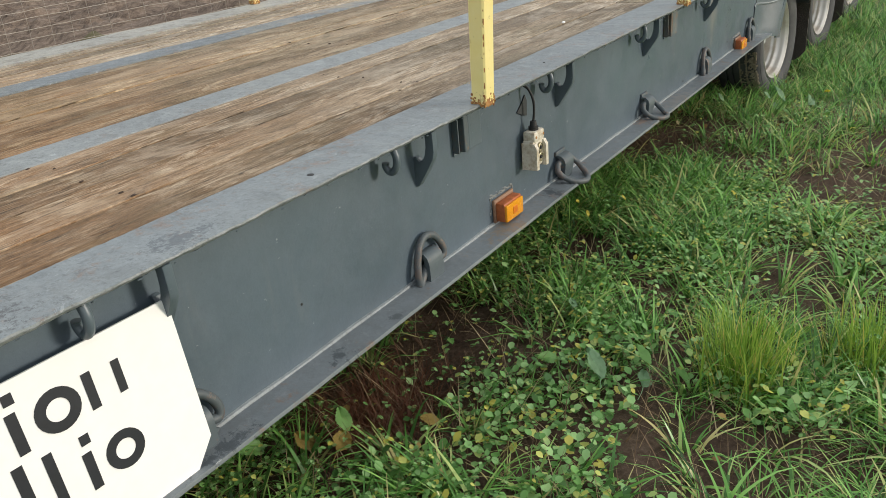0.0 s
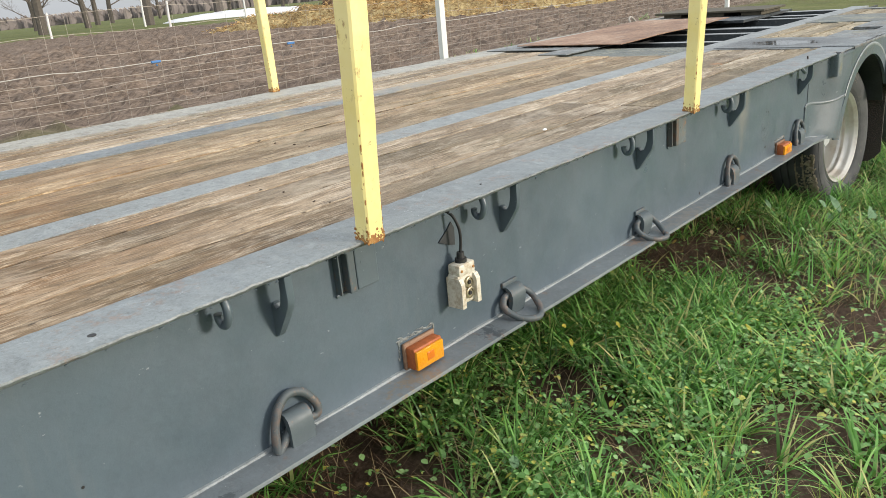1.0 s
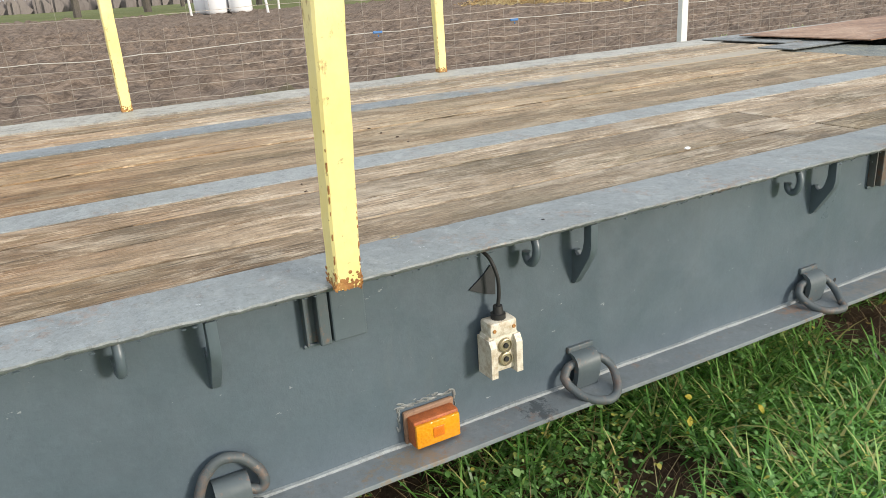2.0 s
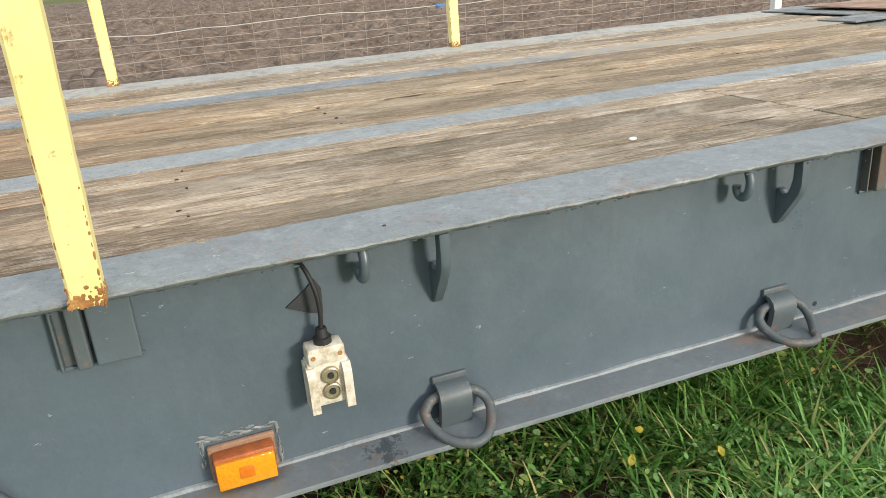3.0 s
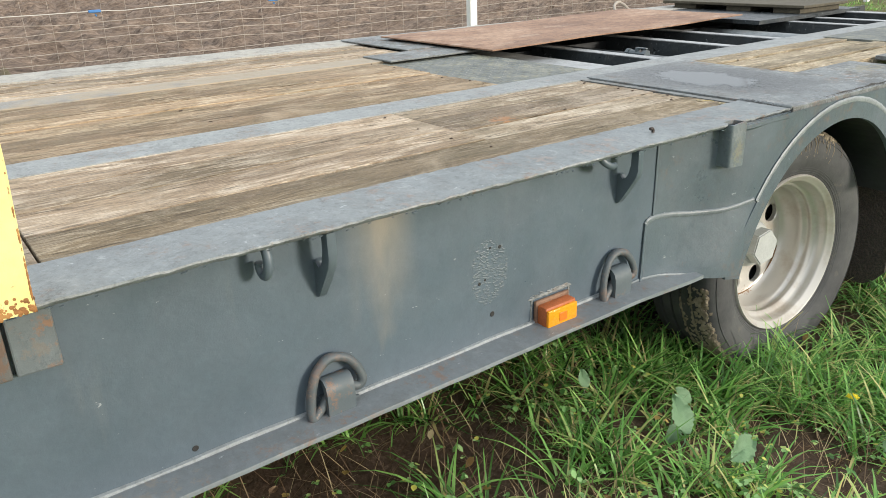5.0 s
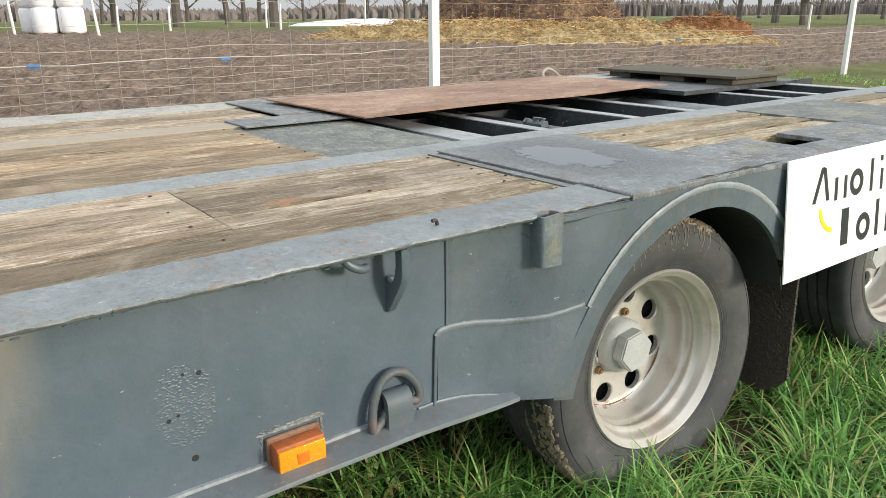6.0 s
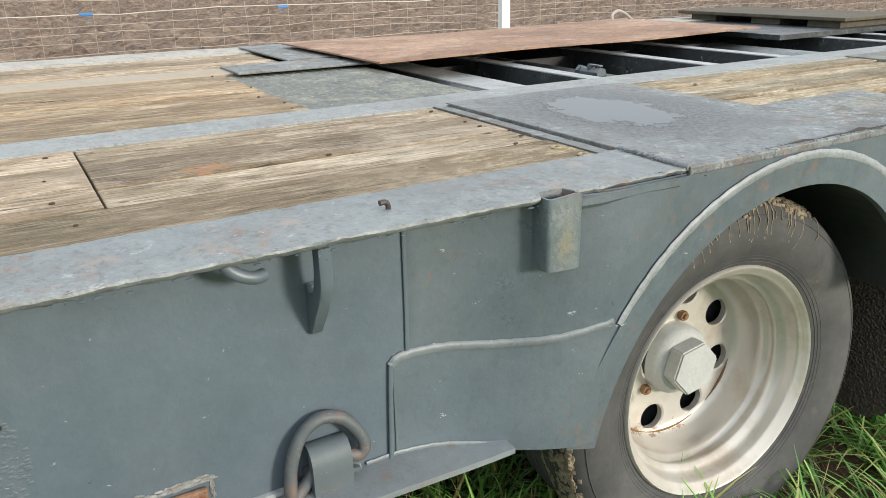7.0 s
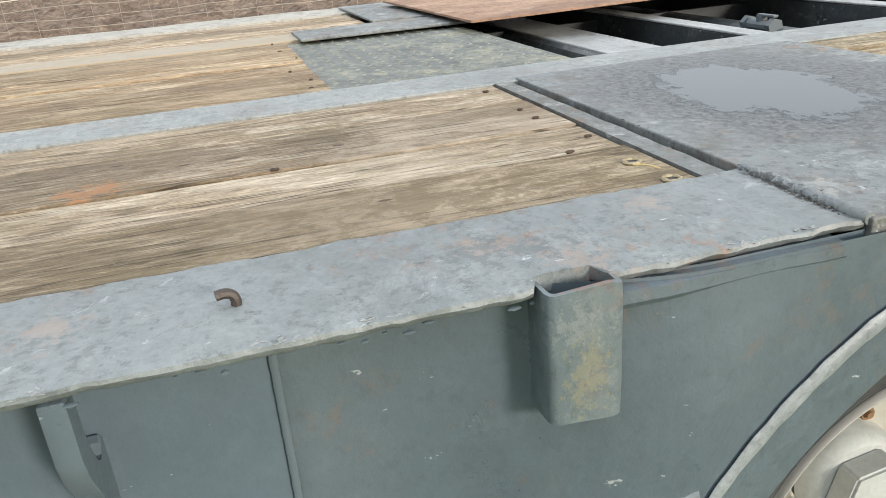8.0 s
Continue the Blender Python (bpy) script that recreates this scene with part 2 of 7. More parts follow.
def wood_material(name, light, dark, pale, grain=1.0, warmth=0.75):
    m = Mat(name, 0.78, 0.0, 0.3)
    tone = m.noise(1.9, 6, 0.68, (2.2, 0.55, 1), True, 0.3)
    c = m.ramp(tone, [(0.32, dark), (0.52, light), (0.72, tuple(0.5 * a + 0.5 * b for a, b in zip(light, pale)))])
    sep = m.t.nodes.new("ShaderNodeSeparateXYZ")
    m.link(m.co, sep.inputs[0])
    near = m.t.nodes.new("ShaderNodeMapRange")
    for k, v in enumerate((1.4, 3.4, 0.42, -0.06), 1):
        near.inputs[k].default_value = v
    m.link(sep.outputs["Y"], near.inputs[0])
    add = m.t.nodes.new("ShaderNodeMath")
    m.link(near.outputs[0], add.inputs[0])
    m.link(m.noise(1.6, 6, 0.7, (1.6, 0.7, 1), True), add.inputs[1])
    c = m.mix(m.ramp(add.outputs[0], [(0.56, 0.0), (0.80, 0.35 + 0.4 * warmth)]), c, (0.27, 0.150, 0.066))
    # bleached flecks that follow the grain, broken up along their length
    fleck = m.noise(6, 9, 0.76, (3.3, 0.75, 1), True, 1.2)
    where = m.noise(3.2, 5, 0.7, (1.6, 0.8, 1), True)
    c = m.mix(m.mix(1.0, m.ramp(fleck, [(0.50, 0.0), (0.60, 0.95)]), m.ramp(where, [(0.38, 0.05), (0.56, 1.0)]), "MULTIPLY"), c, pale)
    c = m.mix(m.ramp(fleck, [(0.36, 0.75), (0.46, 0.0)]), c, tuple(v * 0.60 for v in dark))
    c = m.mix(m.ramp(m.noise(2.3, 6, 0.7, (1.8, 0.9, 1)), [(0.50, 0.0), (0.62, 0.55)]), c, tuple(v * k for v, k in zip(dark, (0.85, 0.92, 0.85))))
    # raised pale fibres and dark grooves between them
    strand = m.noise(15, 8, 0.80, (6, 0.75, 5), True, 0.9)
    c = m.mix(m.mix(1.0, m.ramp(strand, [(0.53, 0.0), (0.61, 0.68)]), m.ramp(where, [(0.36, 0.15), (0.58, 1.0)]), "MULTIPLY"), c, tuple(v * 1.08 for v in pale))
    c = m.mix(m.ramp(strand, [(0.355, 0.58), (0.442, 0.0)]), c, tuple(v * 0.55 for v in dark))
    fibre = m.noise(30, 7, 0.76, (5.5, 0.42, 5), True, 0.9)
    c = m.mix(1.0, c, m.ramp(fibre, [(0.38, 1 - 0.27 * grain), (0.50, 1.0), (0.62, 1 + 0.26 * grain)]), "MULTIPLY")
    hair = m.noise(130, 4, 0.8, (3.2, 0.5, 4), True)
    c = m.mix(1.0, c, m.ramp(hair, [(0.37, 0.66), (0.50, 1.0), (0.62, 1.16)]), "MULTIPLY")
    c = m.mix(1.0, c, m.mix(m.random(), (0.66, 0.66, 0.64), (1.20, 1.19, 1.17)), "MULTIPLY")
    smear = m.noise(3.0, 7, 0.72, (1.6, 0.7, 1), True, 0.8)
    c = m.mix(m.ramp(smear, [(0.52, 0.0), (0.62, 0.42)]), c, tuple(v * 0.92 for v in pale))
    dull = m.noise(2.6, 7, 0.75, (1.5, 0.9, 1), True, 1.0)
    c = m.mix(m.ramp(dull, [(0.52, 0.0), (0.64, 0.45)]), c, (0.19, 0.155, 0.095))
    warm = m.t.nodes.new("ShaderNodeMapRange")
    for k, v in enumerate((1.5, 3.5, 0.35 + 0.55 * warmth, 0.0), 1):
        warm.inputs[k].default_value = v
    m.link(sep.outputs["Y"], warm.inputs[0])
    c = m.mix(warm.outputs[0], c, m.mix(1.0, c, (1.05, 0.83, 0.60), "MULTIPLY"))
    # long drying cracks
    split = m.noise(5, 3, 0.55, (9, 0.22, 1), True)
    c = m.mix(m.mix(1.0, m.ramp(split, [(0.488, 0.0), (0.497, 0.85), (0.503, 0.85), (0.512, 0.0)]), m.ramp(where, [(0.40, 0.15), (0.50, 1.0)]), "MULTIPLY"), c, (0.045, 0.033, 0.022))
    dots = m.voronoi(13, (1.0, 0.4, 1))
    c = m.mix(m.ramp(dots, [(0.03, 0.8), (0.055, 0.0)]), c, (0.04, 0.028, 0.02))
    m.color(c)
    m.rough(m.ramp(where, [(0.4, 0.62), (0.65, 0.85)]))
    m.bump(m.mix(0.6, fibre, strand), 1.0, 0.006)
    return m.m


WOOD = wood_material("weathered_deck_wood", (0.355, 0.268, 0.180), (0.215, 0.158, 0.104), (0.62, 0.535, 0.425), 1.1)
WOOD_B = wood_material("weathered_brown_deck_wood", (0.305, 0.215, 0.130), (0.195, 0.138, 0.082), (0.52, 0.425, 0.30), 1.1, 1.15)
WOOD_C = wood_material("worn_rear_deck_wood", (0.325, 0.262, 0.172), (0.195, 0.152, 0.096), (0.58, 0.51, 0.39))
WOOD_E = wood_material("bleached_deck_wood", (0.42, 0.33, 0.23), (0.265, 0.20, 0.135), (0.68, 0.60, 0.48))
WOOD_D = wood_material("damp_olive_deck_wood", (0.295, 0.225, 0.142), (0.180, 0.135, 0.084), (0.53, 0.445, 0.325))

m = Mat("yellow_paint", 0.5)
c = m.mix(m.ramp(m.noise(5, 5, 0.65), [(0.3, 0.0), (0.7, 1.0)]), (0.80, 0.66, 0.22), (0.84, 0.75, 0.38))
c = m.mix(m.ramp(m.noise(16, 6, 0.75, (1, 1, 0.5)), [(0.585, 0.0), (0.66, 0.9)]), c, (0.25, 0.115, 0.035))
c = m.mix(m.ramp(m.noise(60, 3, 0.7), [(0.66, 0.0), (0.72, 0.7)]), c, (0.16, 0.08, 0.03))
m.color(c).bump(m.noise(40, 5, 0.7), 0.25, 0.003)
YELLOW = m.m
m = Mat("rust", 0.85)
m.color(m.ramp(m.noise(30, 6, 0.75), [(0.3, (0.13, 0.055, 0.02)), (0.5, (0.32, 0.145, 0.045)), (0.72, (0.50, 0.28, 0.09))])).bump(m.noise(70, 5, 0.7), 0.5, 0.003)
RUST = m.m
m = Mat("rusty_sheet", 0.7)
c = m.ramp(m.noise(2.2, 7, 0.7, (1, 0.6, 1)), [(0.36, (0.17, 0.092, 0.056)), (0.52, (0.31, 0.185, 0.115)), (0.66, (0.46, 0.315, 0.215))])
c = m.mix(m.ramp(m.noise(9, 5, 0.7, (1, 0.4, 1)), [(0.56, 0.0), (0.64, 0.6)]), c, (0.46, 0.34, 0.25))
c = m.mix(m.ramp(m.noise(40, 6, 0.8), [(0.4, 0.5), (0.52, 0.0)]), c, (0.07, 0.04, 0.028))
m.color(c).bump(m.noise(45, 6, 0.7), 0.35, 0.004)
RUSTPLATE = m.m


def plain(name, base, rough=0.6, metal=0.0, spread=0.2, scale=12.0, bumpy=0.2, spec=0.5):
    m = Mat(name, rough, metal, spec)
    f = m.mix(0.5, m.noise(scale, 6, 0.7), m.noise(scale * 6, 4, 0.7))
    m.color(m.ramp(f, [(0.3, tuple(v * (1 - spread) for v in base)), (0.7, tuple(min(1, v * (1 + spread)) for v in base))]))
    m.bump(f, bumpy, 0.004)
    return m.m


BLACK = plain("black_rubber", (0.018, 0.018, 0.018), 0.6)
DARK = plain("dark_chassis_paint", (0.028, 0.031, 0.034), 0.6, spread=0.4)
SIGN = plain("white_sign_board", (0.88, 0.88, 0.86), 0.35, spread=0.05, scale=4, bumpy=0.05)
INK = plain("black_print", (0.022, 0.024, 0.03), 0.4, bumpy=0.02)
SIGN_YELLOW = plain("yellow_print", (0.72, 0.62, 0.03), 0.4, bumpy=0.02)
IVORY = Mat("stained_ivory_plastic", 0.45)
c = IVORY.mix(IVORY.ramp(IVORY.noise(45, 6, 0.75), [(0.45, 0.0), (0.62, 0.75)]), (0.66, 0.62, 0.52), (0.36, 0.27, 0.16))
IVORY.color(c).bump(IVORY.noise(90, 4, 0.6), 0.12, 0.002)
IVORY = IVORY.m
BRASS = plain("tarnished_brass", (0.34, 0.30, 0.20), 0.4, 0.5)
RIMPAINT = Mat("silver_wheel_paint", 0.32, 0.35)
c = RIMPAINT.mix(RIMPAINT.ramp(RIMPAINT.noise(6, 6, 0.7), [(0.48, 0.0), (0.68, 0.6)]), (0.56, 0.54, 0.495), (0.33, 0.25, 0.17))
RIMPAINT.color(c).bump(RIMPAINT.noise(30, 4, 0.6), 0.1, 0.003)
RIMPAINT = RIMPAINT.m
RIM_DIRT = plain("rusty_brown_dirt", (0.20, 0.115, 0.055), 0.85, spread=0.5, scale=60)
HUB = plain("grey_hub_paint", (0.40, 0.42, 0.41), 0.5, spread=0.18, scale=20)
m = Mat("worn_tyre_rubber", 0.78, 0.0, 0.35)
c = m.ramp(m.noise(5, 6, 0.7), [(0.3, (0.042, 0.044, 0.046)), (0.7, (0.098, 0.100, 0.099))])
c = m.mix(m.ramp(m.noise(13, 6, 0.75), [(0.60, 0.0), (0.70, 0.45)]), c, (0.17, 0.15, 0.115))
m.color(c).bump(m.noise(60, 4, 0.6), 0.25, 0.003)
TYRE = m.m
m = Mat("dried_mud", 0.9)
m.color(m.ramp(m.noise(40, 6, 0.7), [(0.3, (0.17, 0.135, 0.09)), (0.7, (0.38, 0.325, 0.235))])).bump(m.noise(80, 5, 0.7), 0.6, 0.006)
MUD = m.m
m = Mat("amber_lens", 0.18)
m.b.inputs["Transmission Weight"].default_value = 0.25
m.b.inputs["IOR"].default_value = 1.49
ridge = m.voronoi(160)
m.color(m.mix(m.ramp(ridge, [(0.2, 0.0), (0.8, 0.35)]), (0.92, 0.36, 0.014), (0.98, 0.50, 0.04))).bump(ridge, 0.4, 0.002)
AMBER = m.m
AMBER_DEEP = plain("deep_amber_plastic", (0.62, 0.17, 0.012), 0.3, spread=0.2, scale=60)
AMBER_DARK = plain("weathered_amber_plastic", (0.38, 0.105, 0.03), 0.5, spread=0.45, scale=60)
m = Mat("checker_steel", 0.5)
c = m.ramp(m.noise(8, 6, 0.75), [(0.36, (0.055, 0.066, 0.063)), (0.52, (0.125, 0.138, 0.125)), (0.66, (0.25, 0.245, 0.175))])
c = m.mix(m.ramp(m.noise(26, 7, 0.85), [(0.54, 0.0), (0.62, 0.75)]), c, (0.32, 0.30, 0.19))
c = m.mix(m.ramp(m.noise(70, 4, 0.8), [(0.38, 0.7), (0.48, 0.0)]), c, (0.03, 0.036, 0.035))
m.color(c).bump(m.noise(50, 5, 0.7), 0.3, 0.004)
CHECKER = m.m
TREAD = steel_paint("worn_tread_bars", (0.185, 0.19, 0.155), chips=0.4, dirt=0.3, rough=0.4)
m = Mat("water_film", 0.03)
m.color((0.075, 0.088, 0.095))
m.b.inputs["IOR"].default_value = 1.33
m.bump(m.noise(14, 2, 0.5), 0.02, 0.002)
# the film thins out to a ragged wet edge
off = m.t.nodes.new("ShaderNodeVectorMath")
off.operation, off.inputs[1].default_value = "SUBTRACT", (-0.395, 6.745, 0.8624)
m.link(m.co, off.inputs[0])
part_ = m.t.nodes.new("ShaderNodeVectorMath")
part_.operation, part_.inputs[1].default_value = "DIVIDE", (0.235, 0.140, 1.0)
m.link(off.outputs[0], part_.inputs[0])
reach = m.t.nodes.new("ShaderNodeVectorMath")
reach.operation = "LENGTH"
m.link(part_.outputs[0], reach.inputs[0])
ragged = m.t.nodes.new("ShaderNodeMath")
ragged.operation, ragged.inputs[1].default_value = "MULTIPLY_ADD", 1.5
m.link(m.noise(16, 9, 0.72, (0.7, 1.3, 1)), ragged.inputs[0])
m.link(reach.outputs["Value"], ragged.inputs[2])
film = m.t.nodes.new("ShaderNodeMapRange")
for k, v in enumerate((1.52, 1.66, 1.0, 0.0), 1):
    film.inputs[k].default_value = v
m.link(ragged.outputs[0], film.inputs[0])
m.link(film.outputs[0], m.b.inputs["Alpha"])
WATER = m.m
REAR = steel_paint("worn_rear_deck_steel", (0.168, 0.184, 0.182), chips=0.85, dirt=0.55, rust=0.6, rough=0.45)


def damp_paint():
    """The rear deck paint, wet and dark in a blotch round the puddle."""
    mat = steel_paint("damp_deck_steel", (0.168, 0.186, 0.188), chips=0.6, dirt=0.4, rust=0.4, rough=0.45)
    t = mat.node_tree
    bsdf = t.nodes["Principled BSDF"]
    paint, gloss = bsdf.inputs["Base Color"].links[0].from_socket, bsdf.inputs["Roughness"].links[0].from_socket
    co = t.nodes.new("ShaderNodeTexCoord").outputs["Object"]
    sub = t.nodes.new("ShaderNodeVectorMath")
    sub.operation = "SUBTRACT"
    sub.inputs[1].default_value = (-0.395, 6.765, 0.86)
    t.links.new(co, sub.inputs[0])
    div = t.nodes.new("ShaderNodeVectorMath")
    div.operation = "DIVIDE"
    div.inputs[1].default_value = (0.42, 0.30, 9.0)
    t.links.new(sub.outputs[0], div.inputs[0])
    far = t.nodes.new("ShaderNodeVectorMath")
    far.operation = "LENGTH"
    t.links.new(div.outputs[0], far.inputs[0])
    nz = t.nodes.new("ShaderNodeTexNoise")
    nz.inputs["Scale"].default_value, nz.inputs["Detail"].default_value, nz.inputs["Roughness"].default_value = 55.0, 8.0, 0.85
    t.links.new(co, nz.inputs["Vector"])
    add = t.nodes.new("ShaderNodeMath")
    t.links.new(far.outputs["Value"], add.inputs[0])
    t.links.new(nz.outputs["Fac"], add.inputs[1])
    wet = t.nodes.new("ShaderNodeMapRange")
    for k, v in enumerate((1.12, 1.46, 1.0, 0.0), 1):
        wet.inputs[k].default_value = v
    t.links.new(add.outputs[0], wet.inputs[0])
    speck = t.nodes.new("ShaderNodeTexNoise")
    speck.inputs["Scale"].default_value, speck.inputs["Detail"].default_value, speck.inputs["Roughness"].default_value = 95.0, 6.0, 0.85
    t.links.new(co, speck.inputs["Vector"])
    mottle = t.nodes.new("ShaderNodeValToRGB")
    mottle.color_ramp.elements[0].position, mottle.color_ramp.elements[0].color = 0.42, (0.014, 0.017, 0.018, 1)
    mottle.color_ramp.elements[1].position, mottle.color_ramp.elements[1].color = 0.60, (0.150, 0.164, 0.168, 1)
    t.links.new(speck.outputs["Fac"], mottle.inputs["Fac"])
    for old, sock, v in ((paint, "Base Color", mottle.outputs["Color"]), (gloss, "Roughness", None)):
        mx = t.nodes.new("ShaderNodeMixRGB")
        t.links.new(wet.outputs[0], mx.inputs[0])
        t.links.new(old, mx.inputs[1])
        mx.inputs[2].default_value = (0.34, 0.34, 0.34, 1)
        if v:
            t.links.new(v, mx.inputs[2])
        t.links.new(mx.outputs[0], bsdf.inputs[sock])
    return mat


DAMP = damp_paint()
m = Mat("black_flap_rubber", 0.45)
lump = m.voronoi(150)
m.color(m.ramp(m.mix(0.5, lump, m.noise(120, 5, 0.8)), [(0.30, (0.012, 0.010, 0.009)), (0.70, (0.115, 0.085, 0.072))])).bump(lump, 0.9, 0.008)
FLAP = m.m


def stain(mat, at, size, colour, strength=0.85, scale=40.0):
    """A stain with a ragged outline on the surface of a material."""
    t = mat.node_tree
    bsdf = t.nodes["Principled BSDF"]
    old = bsdf.inputs["Base Color"].links[0].from_socket
    co = t.nodes.new("ShaderNodeTexCoord").outputs["Object"]
    sub_ = t.nodes.new("ShaderNodeVectorMath")
    sub_.operation, sub_.inputs[1].default_value = "SUBTRACT", at
    t.links.new(co, sub_.inputs[0])
    div = t.nodes.new("ShaderNodeVectorMath")
    div.operation, div.inputs[1].default_value = "DIVIDE", size
    t.links.new(sub_.outputs[0], div.inputs[0])
    far = t.nodes.new("ShaderNodeVectorMath")
    far.operation = "LENGTH"
    t.links.new(div.outputs[0], far.inputs[0])
    nz = t.nodes.new("ShaderNodeTexNoise")
    nz.inputs["Scale"].default_value, nz.inputs["Detail"].default_value, nz.inputs["Roughness"].default_value = scale, 7.0, 0.8
    t.links.new(co, nz.inputs["Vector"])
    add = t.nodes.new("ShaderNodeMath")
    add.operation = "MULTIPLY_ADD"
    add.inputs[1].default_value = 6.0
    t.links.new(nz.outputs["Fac"], add.inputs[0])
    t.links.new(far.outputs["Value"], add.inputs[2])
    mask = t.nodes.new("ShaderNodeMapRange")
    for k, v in enumerate((3.30, 3.60, strength, 0.0), 1):
        mask.inputs[k].default_value = v
    t.links.new(add.outputs[0], mask.inputs[0])
    mx = t.nodes.new("ShaderNodeMixRGB")
    mx.inputs[2].default_value = (*colour, 1)
    t.links.new(mask.outputs[0], mx.inputs[0])
    t.links.new(old, mx.inputs[1])
    t.links.new(mx.outputs[0], bsdf.inputs["Base Color"])


stain(FLANGE, (0.034, 3.40, 0.469), (0.06, 0.045, 0.05), (0.045, 0.055, 0.062))
stain(FLANGE, (0.056, 2.385, 0.469), (0.030, 0.050, 0.05), (0.050, 0.060, 0.068))
stain(FLANGE, (0.066, 2.575, 0.469), (0.018, 0.040, 0.05), (0.055, 0.065, 0.070), 0.7)
stain(FLANGE, (0.060, 2.05, 0.469), (0.028, 0.110, 0.05), (0.050, 0.060, 0.068), 0.75)
stain(FLANGE, (0.05, 3.10, 0.469), (0.05, 0.12, 0.05), (0.24, 0.17, 0.10), 0.6)
stain(FLANGE, (0.05, 4.55, 0.469), (0.06, 0.25, 0.05), (0.25, 0.21, 0.165), 0.4)
stain(FLANGE, (0.03, 4.20, 0.469), (0.03, 0.05, 0.05), (0.34, 0.19, 0.11), 0.5)
for place in ((-0.01, 5.62, 0.86), (0.02, 5.74, 0.86), (-0.02, 5.86, 0.86), (-0.02, 6.19, 0.86), (0.03, 6.25, 0.86), (-0.05, 6.36, 0.86)):
    stain(RIM_WORN, place, (0.035, 0.035, 0.05), (0.29, 0.22, 0.175), 0.45, 75.0)
stain(RIM_WORN, (-0.01, 6.21, 0.86), (0.05, 0.07, 0.05), (0.105, 0.120, 0.122), 0.7, 45.0)
for mat in (RIM_WORN, DAMP):
    stain(mat, (-0.045, 6.490, 0.861), (0.075, 0.011, 0.05), (0.045, 0.045, 0.043), 0.9, 110.0)
    stain(mat, (0.015, 6.486, 0.861), (0.035, 0.008, 0.05), (0.05, 0.05, 0.048), 0.85, 110.0)
stain(DAMP, (0.05, 6.90, 0.861), (0.014, 0.20, 0.05), (0.055, 0.058, 0.058), 0.8, 90.0)
stain(RIM, (0.0, 1.75, 0.86), (0.05, 0.12, 0.05), (0.075, 0.075, 0.075), 0.8, 60.0)
stain(RIM, (0.02, 2.1, 0.86), (0.05, 0.08, 0.05), (0.09, 0.105, 0.115), 0.7, 60.0)
for mat in (WOOD, WOOD_C):
    stain(mat, (-0.39, 5.845, 0.86), (0.05, 0.06, 0.06), (0.36, 0.18, 0.085), 0.75)

for place, size in (((-0.35, 8.35, 0.86), (0.18, 0.14, 0.1)), ((-0.50, 9.40, 0.86), (0.18, 0.05, 0.1)), ((-0.12, 7.3, 0.86), (0.08, 0.12, 0.1)), ((-0.10, 7.9, 0.86), (0.08, 0.12, 0.1))):
    for mat in (REAR, CHECKER):
        stain(mat, place, size, (0.27, 0.245, 0.155), 0.55, 30.0)
for a in (-1.75, -2.05, -1.45, 2.5, -2.6):
    stain(RIMPAINT, (-0.212, 0.199 * math.cos(a), 0.199 * math.sin(a)), (0.012, 0.035, 0.022), (0.26, 0.145, 0.065), 0.75, 60.0)
stain(WOOD_D, (-0.16, 6.22, 0.86), (0.10, 0.28, 0.05), (0.155, 0.118, 0.066), 0.6, 25.0)

POCKET = steel_paint("mossy_pocket_paint", (0.110, 0.140, 0.150), chips=0.24, dirt=0.08, rust=0.3)
stain(POCKET, (0.07, 6.235, 0.785), (0.06, 0.026, 0.05), (0.225, 0.215, 0.13), 0.5, 130.0)
stain(POCKET, (0.07, 6.225, 0.83), (0.06, 0.03, 0.03), (0.24, 0.26, 0.25), 0.4, 90.0)
stain(POCKET, (0.07, 6.23, 0.862), (0.06, 0.05, 0.006), (0.20, 0.10, 0.06), 0.8, 90.0)


# ---- mesh helpers ----
def mesh_object(name, bm, material, smooth=False):
    me = bpy.data.meshes.new(name)
    bmesh.ops.recalc_face_normals(bm, faces=bm.faces)
    bm.to_mesh(me)
    bm.free()
    for mat in material if isinstance(material, (list, tuple)) else [material]:
        me.materials.append(mat)
    if smooth:
        me.shade_smooth()
        me.set_sharp_from_angle(angle=radians(smooth if smooth is not True else 38))
    return new(name, me)


def part(name, bm, material, parent, label="", smooth=False):
    ob = mesh_object(name, bm, material, smooth)
    ob.parent = parent
    if label:
        ob["label"] = label
    return ob


def thing(name, label, category, group="", at=(0, 0, 0)):
    ob = new(name)
    ob.empty_display_size = 0.1
    ob.matrix_world = pose(*at)
    return tagged(ob, label, category, group)


def box(bm, x0, x1, y0, y1, z0, z1, bevel=0.0, m=None):
    made = bmesh.ops.create_cube(bm, size=1.0, matrix=Matrix.Translation(((x0 + x1) / 2, (y0 + y1) / 2, (z0 + z1) / 2)) @ Matrix.Diagonal((abs(x1 - x0), abs(y1 - y0), abs(z1 - z0), 1)))
    vs = made["verts"]
    if bevel:
        edges = list({e for v in vs for e in v.link_edges})
        done = bmesh.ops.bevel(bm, geom=edges, offset=bevel, segments=2, affect="EDGES", profile=0.5)
        vs = list({v for f in done["faces"] for v in f.verts} | {v for v in vs if v.is_valid})
    if m is not None:
        bmesh.ops.transform(bm, matrix=m, verts=vs)
    return bm


